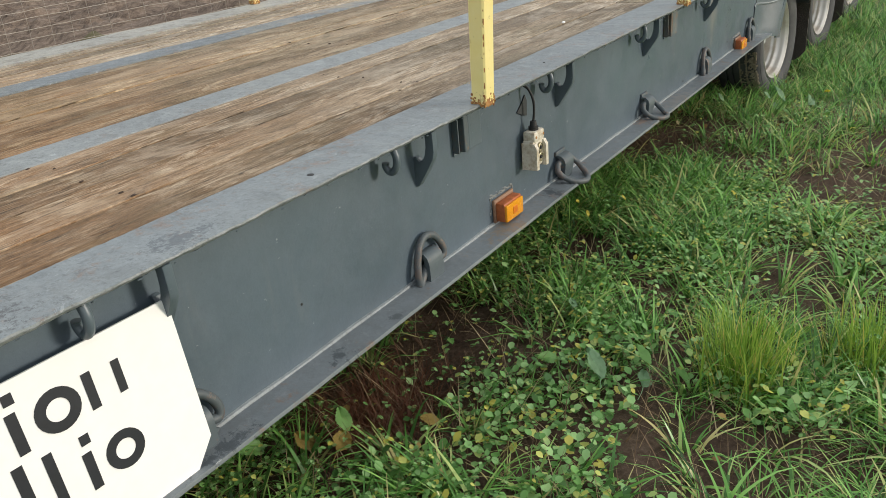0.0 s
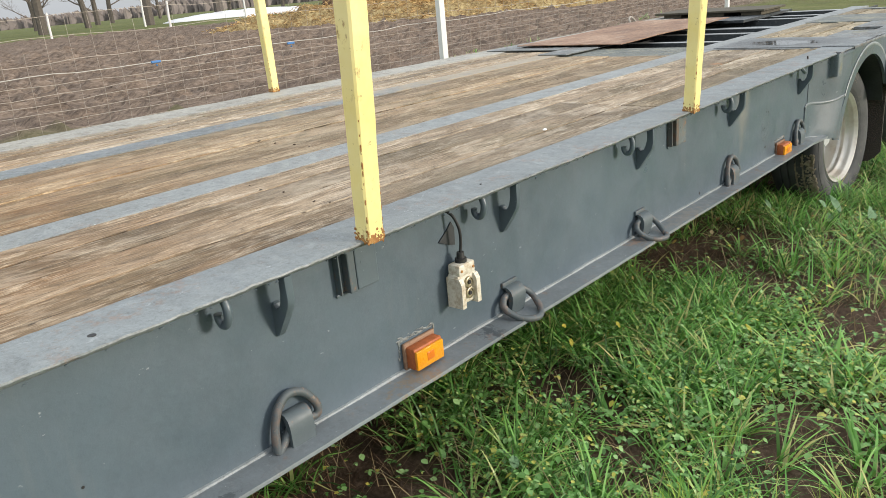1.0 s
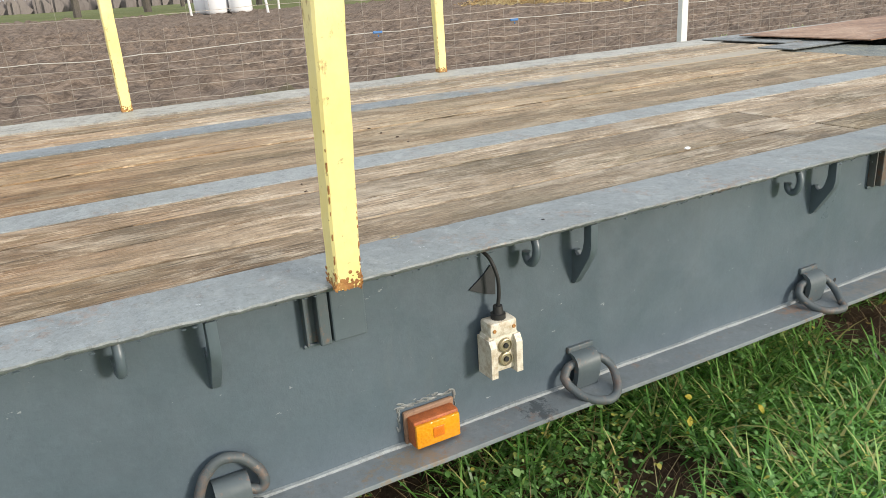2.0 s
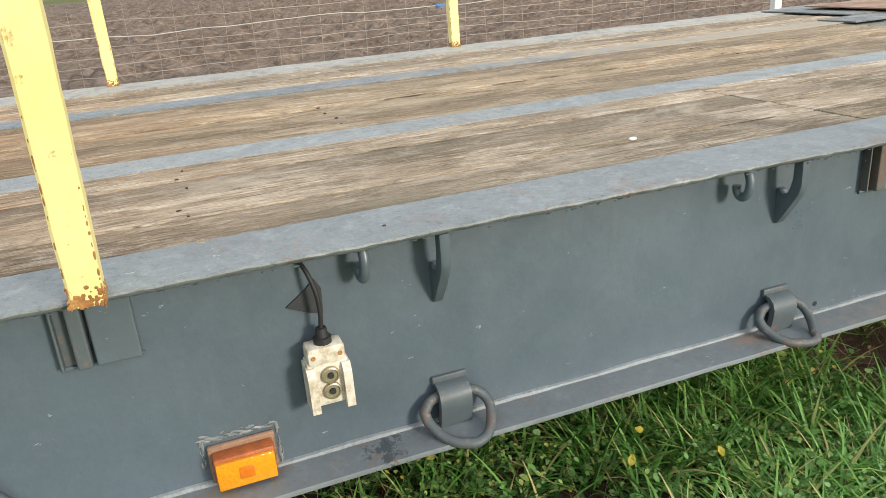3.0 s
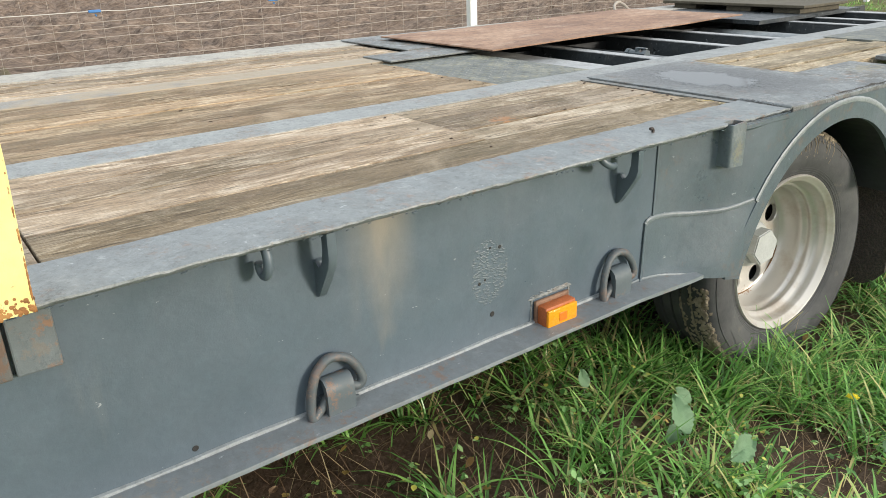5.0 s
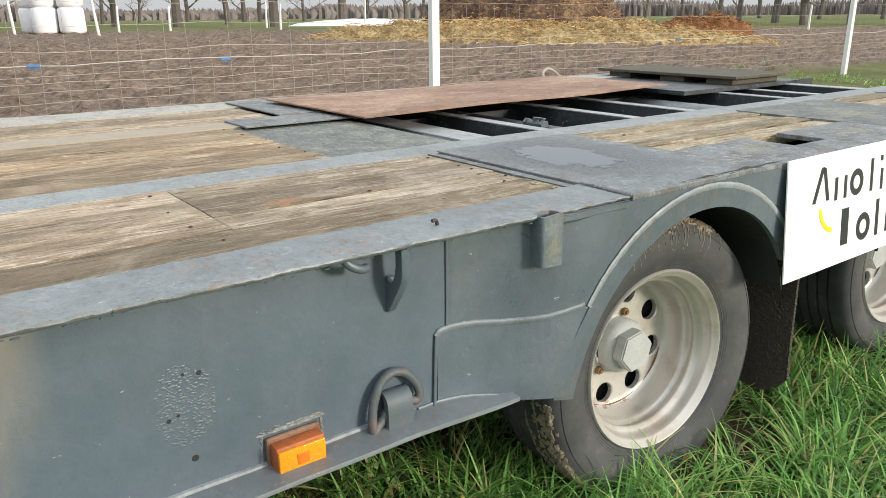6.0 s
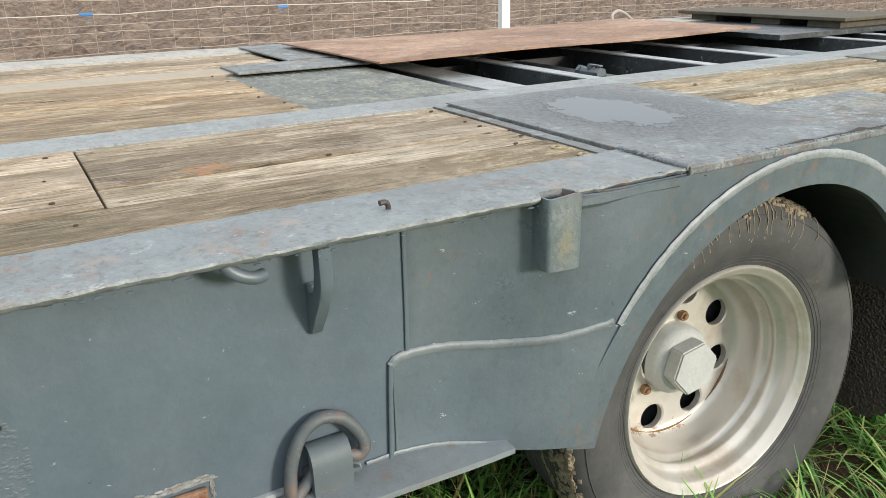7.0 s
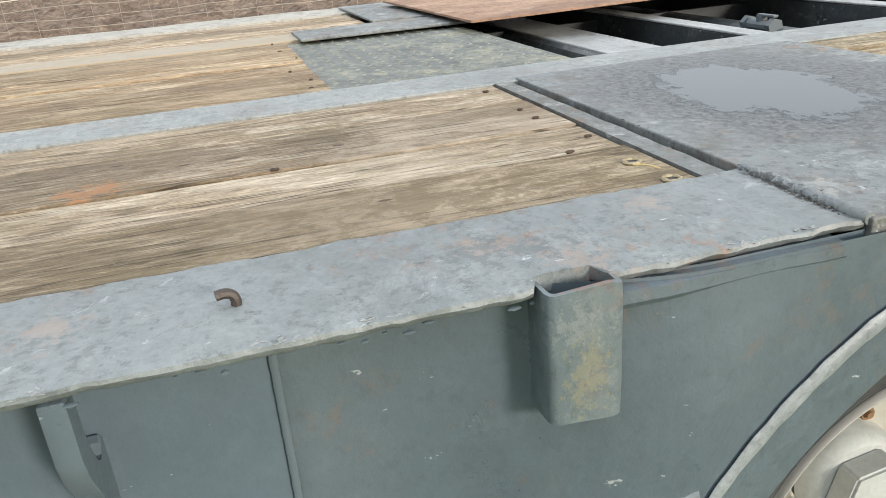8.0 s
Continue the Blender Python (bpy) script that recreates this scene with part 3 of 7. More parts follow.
def tube(bm, points, r, sides=10, closed=False, squash=1.0):
    """A round bar swept along points."""
    pts = [Vector(p) for p in points]
    n = len(pts)
    rings = []
    side = None
    for i, p in enumerate(pts):
        a = pts[(i - 1) % n] if closed or i else p
        b = pts[(i + 1) % n] if closed or i < n - 1 else p
        d = (b - a).normalized()
        if side is None:
            side = d.orthogonal().normalized()
        side = (side - d * side.dot(d)).normalized()
        up = d.cross(side)
        rr = r[i] if isinstance(r, (list, tuple)) else r
        rings.append([bm.verts.new(p + (side * math.cos(t) + up * math.sin(t) * squash) * rr) for t in (2 * math.pi * k / sides for k in range(sides))])
    for i in range(n if closed else n - 1):
        a, b = rings[i], rings[(i + 1) % n]
        shift = 0
        if closed and i == n - 1:
            shift = min(range(sides), key=lambda s: (a[0].co - b[s].co).length)
        for k in range(sides):
            bm.faces.new((a[k], a[(k + 1) % sides], b[(k + 1 + shift) % sides], b[(k + shift) % sides]))
    if not closed:
        bm.faces.new(rings[0][::-1])
        bm.faces.new(rings[-1])
    return bm


def flat_tube(bm, points, r, flat=0.45, sides=10):
    """A swept bar pressed flat against the side of the trailer."""
    have = len(bm.verts)
    tube(bm, points, r, sides)
    bm.verts.ensure_lookup_table()
    for i, p in enumerate(points):
        for v in bm.verts[have + i * sides:have + (i + 1) * sides]:
            v.co.x = p[0] + (v.co.x - p[0]) * flat
    return bm


def curve_points(points, steps=6):
    """Points on a smooth line through the given ones."""
    p = [Vector(q) for q in points]
    p = [2 * p[0] - p[1]] + p + [2 * p[-1] - p[-2]]
    out = []
    for i in range(1, len(p) - 2):
        for s in range(steps):
            t = s / steps
            out.append(0.5 * ((2 * p[i]) + (p[i + 1] - p[i - 1]) * t + (2 * p[i - 1] - 5 * p[i] + 4 * p[i + 1] - p[i + 2]) * t * t + (3 * p[i] - p[i - 1] - 3 * p[i + 1] + p[i + 2]) * t ** 3))
    return out + [p[-2]]


def prism(bm, outline, axis, a, b):
    """An outline in the other two axes, from a to b along the axis."""
    def place(u, v, w):
        return {"x": (w, u, v), "y": (u, w, v), "z": (u, v, w)}[axis]
    lo = [bm.verts.new(place(u, v, a)) for u, v in outline]
    hi = [bm.verts.new(place(u, v, b)) for u, v in outline]
    bm.faces.new(lo)
    bm.faces.new(hi[::-1])
    for i in range(len(lo)):
        j = (i + 1) % len(lo)
        bm.faces.new((lo[i], hi[i], hi[j], lo[j]))
    return bm


def lathe(bm, profile, steps=64, closed=False):
    """A profile of (x, radius) turned round the x axis."""
    rings = [[bm.verts.new((x, r * math.cos(t), r * math.sin(t))) for t in (2 * math.pi * k / steps for k in range(steps))] for x, r in profile]
    pairs = list(zip(rings, rings[1:] + rings[:1])) if closed else list(zip(rings, rings[1:]))
    for a, b in pairs:
        for k in range(steps):
            bm.faces.new((a[k], a[(k + 1) % steps], b[(k + 1) % steps], b[k]))
    return bm


PHI = (1 + math.sqrt(5)) / 2
ICO = [Vector(v).normalized() for v in ((-1, PHI, 0), (1, PHI, 0), (-1, -PHI, 0), (1, -PHI, 0), (0, -1, PHI), (0, 1, PHI), (0, -1, -PHI), (0, 1, -PHI), (PHI, 0, -1), (PHI, 0, 1), (-PHI, 0, -1), (-PHI, 0, 1))]
ICO_FACES = [f for f in itertools.combinations(range(12), 3) if all((ICO[a] - ICO[b]).length < 1.1 for a, b in itertools.combinations(f, 2))]


def blob(bm, radius, matrix):
    """A small twenty-sided lump."""
    vs = [bm.verts.new(matrix @ (v * radius)) for v in ICO]
    for f in ICO_FACES:
        bm.faces.new([vs[i] for i in f])


def rough_edges(bm, amount, scale, seed=0.0):
    for v in bm.verts:
        v.co += noise.noise_vector(v.co * scale + Vector((seed, seed, seed))) * amount
    return bm


def long_bar(bm, outline, y0, y1, step=0.05):
    """An outline in x and z run along y in short steps, so that its edges can be worn."""
    n = max(2, int((y1 - y0) / step))
    rings = [[bm.verts.new((x, y0 + (y1 - y0) * i / n, z)) for x, z in outline] for i in range(n + 1)]
    for a, b in zip(rings, rings[1:]):
        for k in range(len(outline)):
            j = (k + 1) % len(outline)
            bm.faces.new((a[k], a[j], b[j], b[k]))
    bm.faces.new(rings[0][::-1])
    bm.faces.new(rings[-1])
    return bm


B = bmesh.new


# ---- ground ----
def lattice(seed, n=256):
    return np.random.RandomState(seed).rand(n, n)


def value_noise(x, y, seed):
    g = lattice(seed)
    xi, yi = np.floor(x).astype(int), np.floor(y).astype(int)
    fx, fy = x - xi, y - yi
    fx, fy = fx * fx * (3 - 2 * fx), fy * fy * (3 - 2 * fy)
    a, b = g[xi % 256, yi % 256], g[(xi + 1) % 256, yi % 256]
    c, d = g[xi % 256, (yi + 1) % 256], g[(xi + 1) % 256, (yi + 1) % 256]
    return (a * (1 - fx) + b * fx) * (1 - fy) + (c * (1 - fx) + d * fx) * fy


def fractal(x, y, seed, octaves=4, gain=0.5):
    out, amp, total = 0, 1.0, 0
    for o in range(octaves):
        out = out + amp * value_noise(x * 2 ** o, y * 2 ** o, seed + o)
        total += amp
        amp *= gain
    return out / total


def smooth(a, b, v):
    t = np.clip((v - a) / (b - a), 0, 1)
    return t * t * (3 - 2 * t)


def field_mask(x, y):
    """1 where the soil is ploughed."""
    wob = (fractal(x * 0.15, y * 0.15, 70, 3) - 0.5) * 3
    near = smooth(-8.0, -9.2, x + 0.35 * wob)
    far = smooth(48.0, 46.0, 0.92 * -x + 0.40 * y + wob)
    return near * far


def ground_height(x, y):
    x, y = np.asarray(x, float), np.asarray(y, float)
    z = 0.04 - 0.11 * smooth(5.7, 6.5, y) * smooth(1.2, 0.5, x) + 0.016 * np.clip(-x - 8, 0, 40)
    z = z + 0.05 * (fractal(x * 1.3, y * 1.3, 11, 4) - 0.5) * smooth(-9, -6, x)
    clods = np.maximum(0, fractal(x * 4.6, y * 3.0, 21, 3, 0.65) - 0.46)
    rows = 0.035 * np.sin((0.97 * x + 0.10 * y) * 8.0 + 4 * fractal(x * 0.5, y * 0.5, 33, 2))
    return z + field_mask(x, y) * (0.50 * clods + rows * 1.2)


def steps(*runs):
    out = []
    for a, b, s in runs:
        out += list(np.linspace(a, b, max(2, int(round(abs(b - a) / s)) + 1)))[:-1]
    return np.array(out + [runs[-1][1]])


gx = steps((-900, -120, 60), (-120, -46, 3), (-46, -30, 0.35), (-30, -10, 0.13), (-10, -0.8, 0.4), (-0.8, 1.5, 0.03), (1.5, 5, 0.2), (5, 60, 5), (60, 900, 120))
gy = steps((-900, -60, 120), (-60, -6, 4), (-6, 1.5, 0.25), (1.5, 9, 0.045), (9, 30, 0.14), (30, 56, 0.35), (56, 120, 4), (120, 900, 90))
GX, GY = np.meshgrid(gx, gy, indexing="ij")
GZ = ground_height(GX, GY)
nx, ny = GX.shape
idx = np.arange(nx * ny).reshape(nx, ny)
quads = np.stack([idx[:-1, :-1], idx[1:, :-1], idx[1:, 1:], idx[:-1, 1:]], -1).reshape(-1, 4)


def fast_mesh(name, verts, faces, material, smooth_shade=True):
    """verts: n x 3, faces: m x k, all with the same number of corners."""
    me = bpy.data.meshes.new(name)
    k = faces.shape[1]
    me.vertices.add(len(verts))
    me.vertices.foreach_set("co", np.ascontiguousarray(verts, dtype=np.float32).ravel())
    me.loops.add(faces.size)
    me.loops.foreach_set("vertex_index", np.ascontiguousarray(faces, dtype=np.int32).ravel())
    me.polygons.add(len(faces))
    me.polygons.foreach_set("loop_start", np.arange(0, faces.size, k, dtype=np.int32))
    me.polygons.foreach_set("use_smooth", np.full(len(faces), smooth_shade))
    me.update(calc_edges=True)
    me.validate()
    me.materials.append(material)
    return new(name, me)


m = Mat("ground_soil_and_turf", 0.92, 0.0, 0.2)
soil = m.ramp(m.mix(0.5, m.noise(3.6, 8, 0.72, (2.6, 0.4, 1)), m.noise(17, 6, 0.8, (1.8, 0.6, 1))), [(0.38, (0.060, 0.043, 0.033)), (0.50, (0.165, 0.122, 0.092)), (0.62, (0.31, 0.24, 0.185))])
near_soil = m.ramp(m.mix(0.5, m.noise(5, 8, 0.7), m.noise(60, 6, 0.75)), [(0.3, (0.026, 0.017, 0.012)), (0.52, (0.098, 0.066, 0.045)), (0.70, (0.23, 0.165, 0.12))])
turf = m.ramp(m.mix(0.5, m.noise(0.35, 6, 0.6), m.noise(4, 6, 0.8)), [(0.3, (0.060, 0.075, 0.024)), (0.52, (0.125, 0.138, 0.045)), (0.7, (0.22, 0.205, 0.095))])
sep = m.t.nodes.new("ShaderNodeSeparateXYZ")
m.link(m.co, sep.inputs[0])


def math_node(mat, op, a, b):
    n = mat.t.nodes.new("ShaderNodeMath")
    n.operation = op
    for s, v in zip(n.inputs, (a, b)):
        if isinstance(v, (int, float)):
            s.default_value = v
        else:
            mat.link(v, s)
    return n.outputs[0]


wob = math_node(m, "MULTIPLY", math_node(m, "SUBTRACT", m.noise(0.25, 4, 0.6), 0.5), 5.0)
across = math_node(m, "ADD", math_node(m, "ADD", math_node(m, "MULTIPLY", sep.outputs["X"], -0.92), math_node(m, "MULTIPLY", sep.outputs["Y"], 0.40)), wob)
far = m.ramp(math_node(m, "DIVIDE", across, 100.0), [(0.470, 0.0), (0.480, 1.0)])
inner = m.ramp(math_node(m, "DIVIDE", math_node(m, "ADD", sep.outputs["X"], math_node(m, "MULTIPLY", wob, 0.25)), -20.0), [(0.40, 0.0), (0.45, 1.0)])
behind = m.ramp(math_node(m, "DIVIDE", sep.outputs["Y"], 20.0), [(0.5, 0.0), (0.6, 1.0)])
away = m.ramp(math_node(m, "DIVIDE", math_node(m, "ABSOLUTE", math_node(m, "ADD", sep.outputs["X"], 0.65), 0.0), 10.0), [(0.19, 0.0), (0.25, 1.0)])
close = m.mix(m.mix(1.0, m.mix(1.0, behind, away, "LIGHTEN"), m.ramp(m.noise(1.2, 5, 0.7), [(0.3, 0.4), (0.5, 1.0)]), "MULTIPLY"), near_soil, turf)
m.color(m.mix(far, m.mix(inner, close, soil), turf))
m.bump(m.mix(0.5, m.noise(14, 8, 0.75), m.noise(70, 5, 0.7)), 0.8, 0.03)
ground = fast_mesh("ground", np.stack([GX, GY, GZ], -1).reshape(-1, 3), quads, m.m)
tagged(ground, "damp brown soil with ploughed field and turf", "ground", kind="structure")

# ---- trailer ----
DECK = 0.86
Y0 = -2.6
ARCH_R, ARCH_Z = 0.472, 0.315
WHEELS = (6.785, 8.32, 9.855)
END = 10.75
trailer = thing("lowbed_trailer", "grey painted steel low-loader trailer with worn plank deck", "trailer")

# near side beam: web, bottom flange and the deck rim with a worn edge
bm = B()
box(bm, -0.014, 0.0, Y0, 6.02, 0.4575, 0.842)
part("side_web", bm, WEB, trailer)
bm = B()
long_bar(bm, [(0.0, 0.4575), (0.079, 0.4575), (0.081, 0.459), (0.0815, 0.4645), (0.080, 0.468), (0.004, 0.470), (-0.006, 0.470), (-0.006, 0.4575)], Y0, 6.16, 0.04)
for v in bm.verts:
    # towards the wheel the flange narrows and drops into the foot of the panel
    k = float(smooth(5.86, 6.16, v.co.y))
    v.co.z -= 0.018 * k
    v.co.x = min(v.co.x, 0.081 - 0.012 * k)
rough_edges(bm, 0.0012, 9)
part("bottom_flange", bm, FLANGE, trailer, smooth=25)
bm = B()
tube(bm, [(0.002, y, 0.471 + 0.0015 * math.sin(y * 21)) for y in np.linspace(Y0, 5.92, 160)], 0.006, 6)
part("weld_seam", bm, BEAD, trailer, smooth=True)
for y0, y1, mat in ((Y0, 5.35, RIM), (5.35, 6.4965, RIM_WORN)):
    bm = B()
    long_bar(bm, [(-0.093, 0.845), (0.050, 0.845), (0.058, 0.848), (0.064, 0.852), (0.0668, 0.856), (0.0660, 0.8595), (0.0615, 0.8605), (-0.093, 0.8605)], y0, y1, 0.009)
    for v in bm.verts:
        if 6.203 < v.co.y < 6.257:  # notch behind the open pocket
            v.co.x = min(v.co.x, 0.046)
    rough_edges(bm, 0.0008, 3.0, 3)
    rough_edges(bm, 0.0006, 26.0, 5)
    rough_edges(bm, 0.0009, 70.0, 8)
    for v in bm.verts:
        if v.co.x > 0.054:  # the outer edge is dented and flaking
            v.co += noise.noise_vector(v.co * 45.0) * 0.0016 + noise.noise_vector(v.co * 14.0) * 0.0016
    if mat is RIM_WORN:
        rough_edges(bm, 0.0014, 38.0, 2)
        rough_edges(bm, 0.0012, 90.0, 4)
    part("deck_rim", bm, mat, trailer, "pale grey painted steel edge with chipped paint", smooth=28)

# pale flakes and chips along the worn outer edge
rng = random.Random(77)
bm = B()
for k in range(420):
    y = rng.choice((rng.uniform(1.3, 6.45), rng.gauss(6.02, 0.12), rng.gauss(3.4, 0.25), rng.gauss(6.33, 0.06)))
    if 6.20 < y < 6.26 or y > 6.47 or y < 1.3:
        continue
    x = 0.0655 - abs(rng.gauss(0, 0.0045))
    blob(bm, radius=1.0, matrix=Matrix.Translation((x, y, 0.8602 - max(0.0, x - 0.061) * 0.35)) @ Matrix.Rotation(rng.gauss(1.57, 0.5), 4, "Z") @ Matrix.Diagonal((rng.uniform(0.001, 0.0055), rng.uniform(0.0006, 0.0018), 0.0007, 1)))
part("edge_flake", bm, NEAR_STRIP, trailer, "chipped pale paint along the edge", smooth=True)["kind"] = "stuff"

# deck strips between the plank bays
for x0, x1, y1 in ((-0.825, -0.685, 9.75), (-1.785, -1.63, 6.3)):
    bm = B()
    box(bm, x0, x1, Y0, y1, 0.80, DECK - 0.001, 0.002)
    part("deck_strip", bm, NEAR_STRIP if x0 > -1 else STRIP, trailer)
bm = B()
long_bar(bm, [(-2.52, 0.83), (-2.25, 0.83), (-2.25, DECK), (-2.515, DECK), (-2.52, DECK - 0.006)], Y0, 9.75, 0.08)
rough_edges(bm, 0.003, 5)
part("far_deck_rim", bm, CREAM, trailer)
bm = B()
box(bm, -2.44, -2.425, Y0, 9.75, 0.44, 0.835)
part("far_side_web", bm, STEEL, trailer)

# panel round the wheels: it swells out from the web and is cut by the arches
def lower_edge(y):
    low = 0.456 - 0.05 * (y - 6.0) / 0.33 if y < 6.5 else 0.57
    for yc in WHEELS:
        if abs(y - yc) < ARCH_R:
            low = max(low, ARCH_Z + math.sqrt(ARCH_R ** 2 - (y - yc) ** 2))
    return float(low)


def swell(y):
    return float(0.002 + 0.076 * smooth(6.05, 6.36, y))


def flare(y, z):
    """The panel leans out from the web, at its foot sooner than above."""
    k = min(1.0, max(0.0, (z - 0.455) / 0.175))
    return float(0.002 + 0.076 * smooth(6.01 + 0.04 * k, 6.29 + 0.07 * k, y)) if z < 0.637 or y > 6.012 else -0.004


ys = sorted({round(v, 4) for v in np.arange(5.982, END, 0.017)} | {round(yc + ARCH_R * math.cos(a), 4) for yc in WHEELS for a in np.linspace(0, math.pi, 41)})
bm = B()
cols = []
for y in ys:
    zs = np.linspace(lower_edge(y), 0.851, 19)
    cols.append([[bm.verts.new((flare(y, z) - d, y, z)) for z in zs] for d in (0.0, 0.012)])
for a, b in zip(cols, cols[1:]):
    for s in (0, 1):
        for k in range(18):
            f = (a[s][k], b[s][k], b[s][k + 1], a[s][k + 1])
            bm.faces.new(f if s == 0 else f[::-1])
    bm.faces.new((a[1][0], b[1][0], b[0][0], a[0][0]))
part("wheel_panel", bm, PANEL, trailer, smooth=True)

for yc in WHEELS:
    bm = B()
    angles = np.linspace(0.56, math.pi - (0.17 if yc < 7 else 0.56), 60)
    ring = []
    for a in angles:
        y, z = math.cos(a), math.sin(a)
        pts = []
        for r, x in ((ARCH_R - 0.001, -0.012), (ARCH_R - 0.001, 0.004), (ARCH_R + 0.052, 0.004), (ARCH_R + 0.052, -0.004)):
            py = yc + r * y
            pts.append(bm.verts.new((swell(py) + x, py, ARCH_Z + r * z)))
        ring.append(pts)
    for p, q in zip(ring, ring[1:]):
        for k in range(3):
            bm.faces.new((p[k], q[k], q[k + 1], p[k + 1]))
    arch = part("wheel_arch", bm, CHIPPED, trailer, smooth=True)
    bm = B()
    pts = [(swell(yc + 0.528 * math.cos(a)) + 0.003, yc + 0.528 * math.cos(a), ARCH_Z + 0.528 * math.sin(a)) for a in np.linspace(0.58, math.pi - 0.62, 60)]
    wide = [(0.0085 + 0.0008 * math.sin(i * 2.3)) * (1.0 if i < 52 else 1.0 - 0.3 * (i - 52) / 8) for i in range(60)]
    flat_tube(bm, pts, wide, 0.35)
    part("weld_seam", bm, BEAD, arch, smooth=True)
    bm = B()
    for t0, t1 in zip(np.linspace(0.3, math.pi - 0.3, 33), np.linspace(0.3, math.pi - 0.3, 33)[1:]):
        for r in (ARCH_R + 0.004,):
            f = [bm.verts.new((x, yc + r * math.cos(t), ARCH_Z + r * math.sin(t))) for x, t in ((0.06, t0), (-0.48, t0), (-0.48, t1), (0.06, t1))]
            bm.faces.new(f)
    bmesh.ops.remove_doubles(bm, verts=bm.verts, dist=0.0005)
    bmesh.ops.solidify(bm, geom=bm.faces[:], thickness=-0.004)
    part("wheel_housing", bm, DARK, trailer)

# welded seams on the panel
def seam(points, r=0.0045, flat=0.5, mat=BEAD):
    b = B()
    pts = curve_points(points, 8)
    flat_tube(b, [(p.x + 0.0005, p.y, p.z + 0.0004 * math.sin(i * 1.9)) for i, p in enumerate(pts)], [r * (1 + 0.07 * math.sin(i * 2.7)) for i in range(len(pts))], flat)
    part("weld_seam", b, mat, trailer, smooth=True)


bm = B()
long_bar(bm, [(0.030, 0.832), (0.074, 0.832), (0.079, 0.838), (0.079, 0.848), (0.030, 0.850)], 6.262, 6.468, 0.02)
rough_edges(bm, 0.0015, 20)
part("lip_bar", bm, CHIPPED, trailer, smooth=True)
seam([(swell(y), y, z) for y, z in ((6.008, 0.84), (6.008, 0.76), (6.008, 0.70), (6.007, 0.640))], 0.0034, 0.5, STEEL)
seam([(flare(y, z), y, z) for y, z in ((5.978, 0.622), (5.998, 0.633), (6.07, 0.6285), (6.16, 0.618), (6.25, 0.617), (6.345, 0.628))], 0.0075, 0.5, SEAM)
seam([(0.004, y, z) for y, z in ((5.978, 0.624), (5.976, 0.58), (5.974, 0.52), (5.972, 0.462))], 0.004, 0.6, STEEL)
seam([(flare(y, z), y, z) for y, z in ((5.93, 0.468), (5.99, 0.467), (6.06, 0.459), (6.14, 0.447))], 0.0042, 0.5, SEAM)

# front step of the rear deck and the plates behind it
bm = B()
box(bm, -0.70, 0.072, 6.497, 7.0, 0.842, 0.8622, 0.002)
part("deck_plate", bm, DAMP, trailer, "wet grey steel plate holding a puddle")
bm = B()
wavy = [(-0.70, 6.454), (-0.097, 6.454)] + [(-0.097 - 0.603 * k / 40, 6.4825 + 0.0035 * noise.noise(Vector((k * 0.31, 2.0, 0.0))) + 0.0015 * noise.noise(Vector((k * 1.3, 5.0, 0.0)))) for k in range(41)]
prism(bm, wavy, "z", 0.80, 0.8585)
part("gap_plate", bm, steel_paint("muddy_strip_paint", (0.135, 0.146, 0.142), chips=0.5, dirt=0.5, rust=0.6), trailer)
bm = B()
box(bm, -0.70, -0.094, 6.480, 6.4968, 0.80, 0.828)
part("gap_floor", bm, RUST, trailer)
bm = B()
pts = [(-0.092 + 0.16 * k / 24, 6.4968 + 0.0015 * math.sin(k * 1.1), 0.8604) for k in range(25)]
flat_tube(bm, pts, [0.007 + 0.0012 * math.sin(k * 2.3) for k in range(25)], 0.22)
part("filler_weld", bm, RIM_WORN, trailer, smooth=True)
# dirt and flaking paint along the joint and along the torn outer edge of the plate
rng = random.Random(31)
bm = B()
for k in range(420):
    if k < 300:
        x = rng.choice((rng.uniform(-0.69, -0.1), rng.gauss(-0.03, 0.045), rng.gauss(-0.03, 0.045)))
        y = 6.490 + rng.gauss(0, 0.0035 + 0.006 * float(smooth(-0.12, 0.02, x)))
        z = 0.8622 if y > 6.497 else (0.8608 if x > -0.095 else 0.8588)
        if x < -0.095 and 6.480 < y < 6.497:
            continue
    else:
        x, y, z = rng.uniform(0.050, 0.070), rng.gauss(6.90, 0.11), 0.8622
    blob(bm, radius=1.0, matrix=Matrix.Translation((x, y, z)) @ Matrix.Rotation(rng.uniform(0, 3), 4, "Z") @ Matrix.Diagonal((rng.uniform(0.0008, 0.0035), rng.uniform(0.0006, 0.002), 0.0007, 1)))
part("joint_dirt", bm, plain("flaked_paint_and_dirt", (0.07, 0.066, 0.058), 0.9, spread=0.6, scale=60), trailer)["kind"] = "stuff"
bm = B()
torn = [(0.058 - 0.010 * abs(y - 6.93) + 0.004 * noise.noise(Vector((y * 31, 0, 0))), y, 0.8621) for y in np.linspace(6.70, 7.16, 70)]
flat_tube(bm, torn, [0.0008 + 0.0075 * max(0.0, 0.35 + noise.noise(Vector((y * 17, 4.0, 0)))) * math.sin(math.pi * k / 69) for k, (x, y, z) in enumerate(torn)], 0.16, 6)
part("torn_edge", bm, plain("dark_torn_steel", (0.035, 0.037, 0.037), 0.7, spread=0.5, scale=90), trailer, "dark torn paint along the plate edge")
bm = B()
rim2 = [(0.004, 0.842), (0.078, 0.842), (0.083, 0.848), (0.083, 0.8575), (0.078, 0.861), (0.004, 0.861)]
long_bar(bm, rim2, 7.0, END, 0.05)
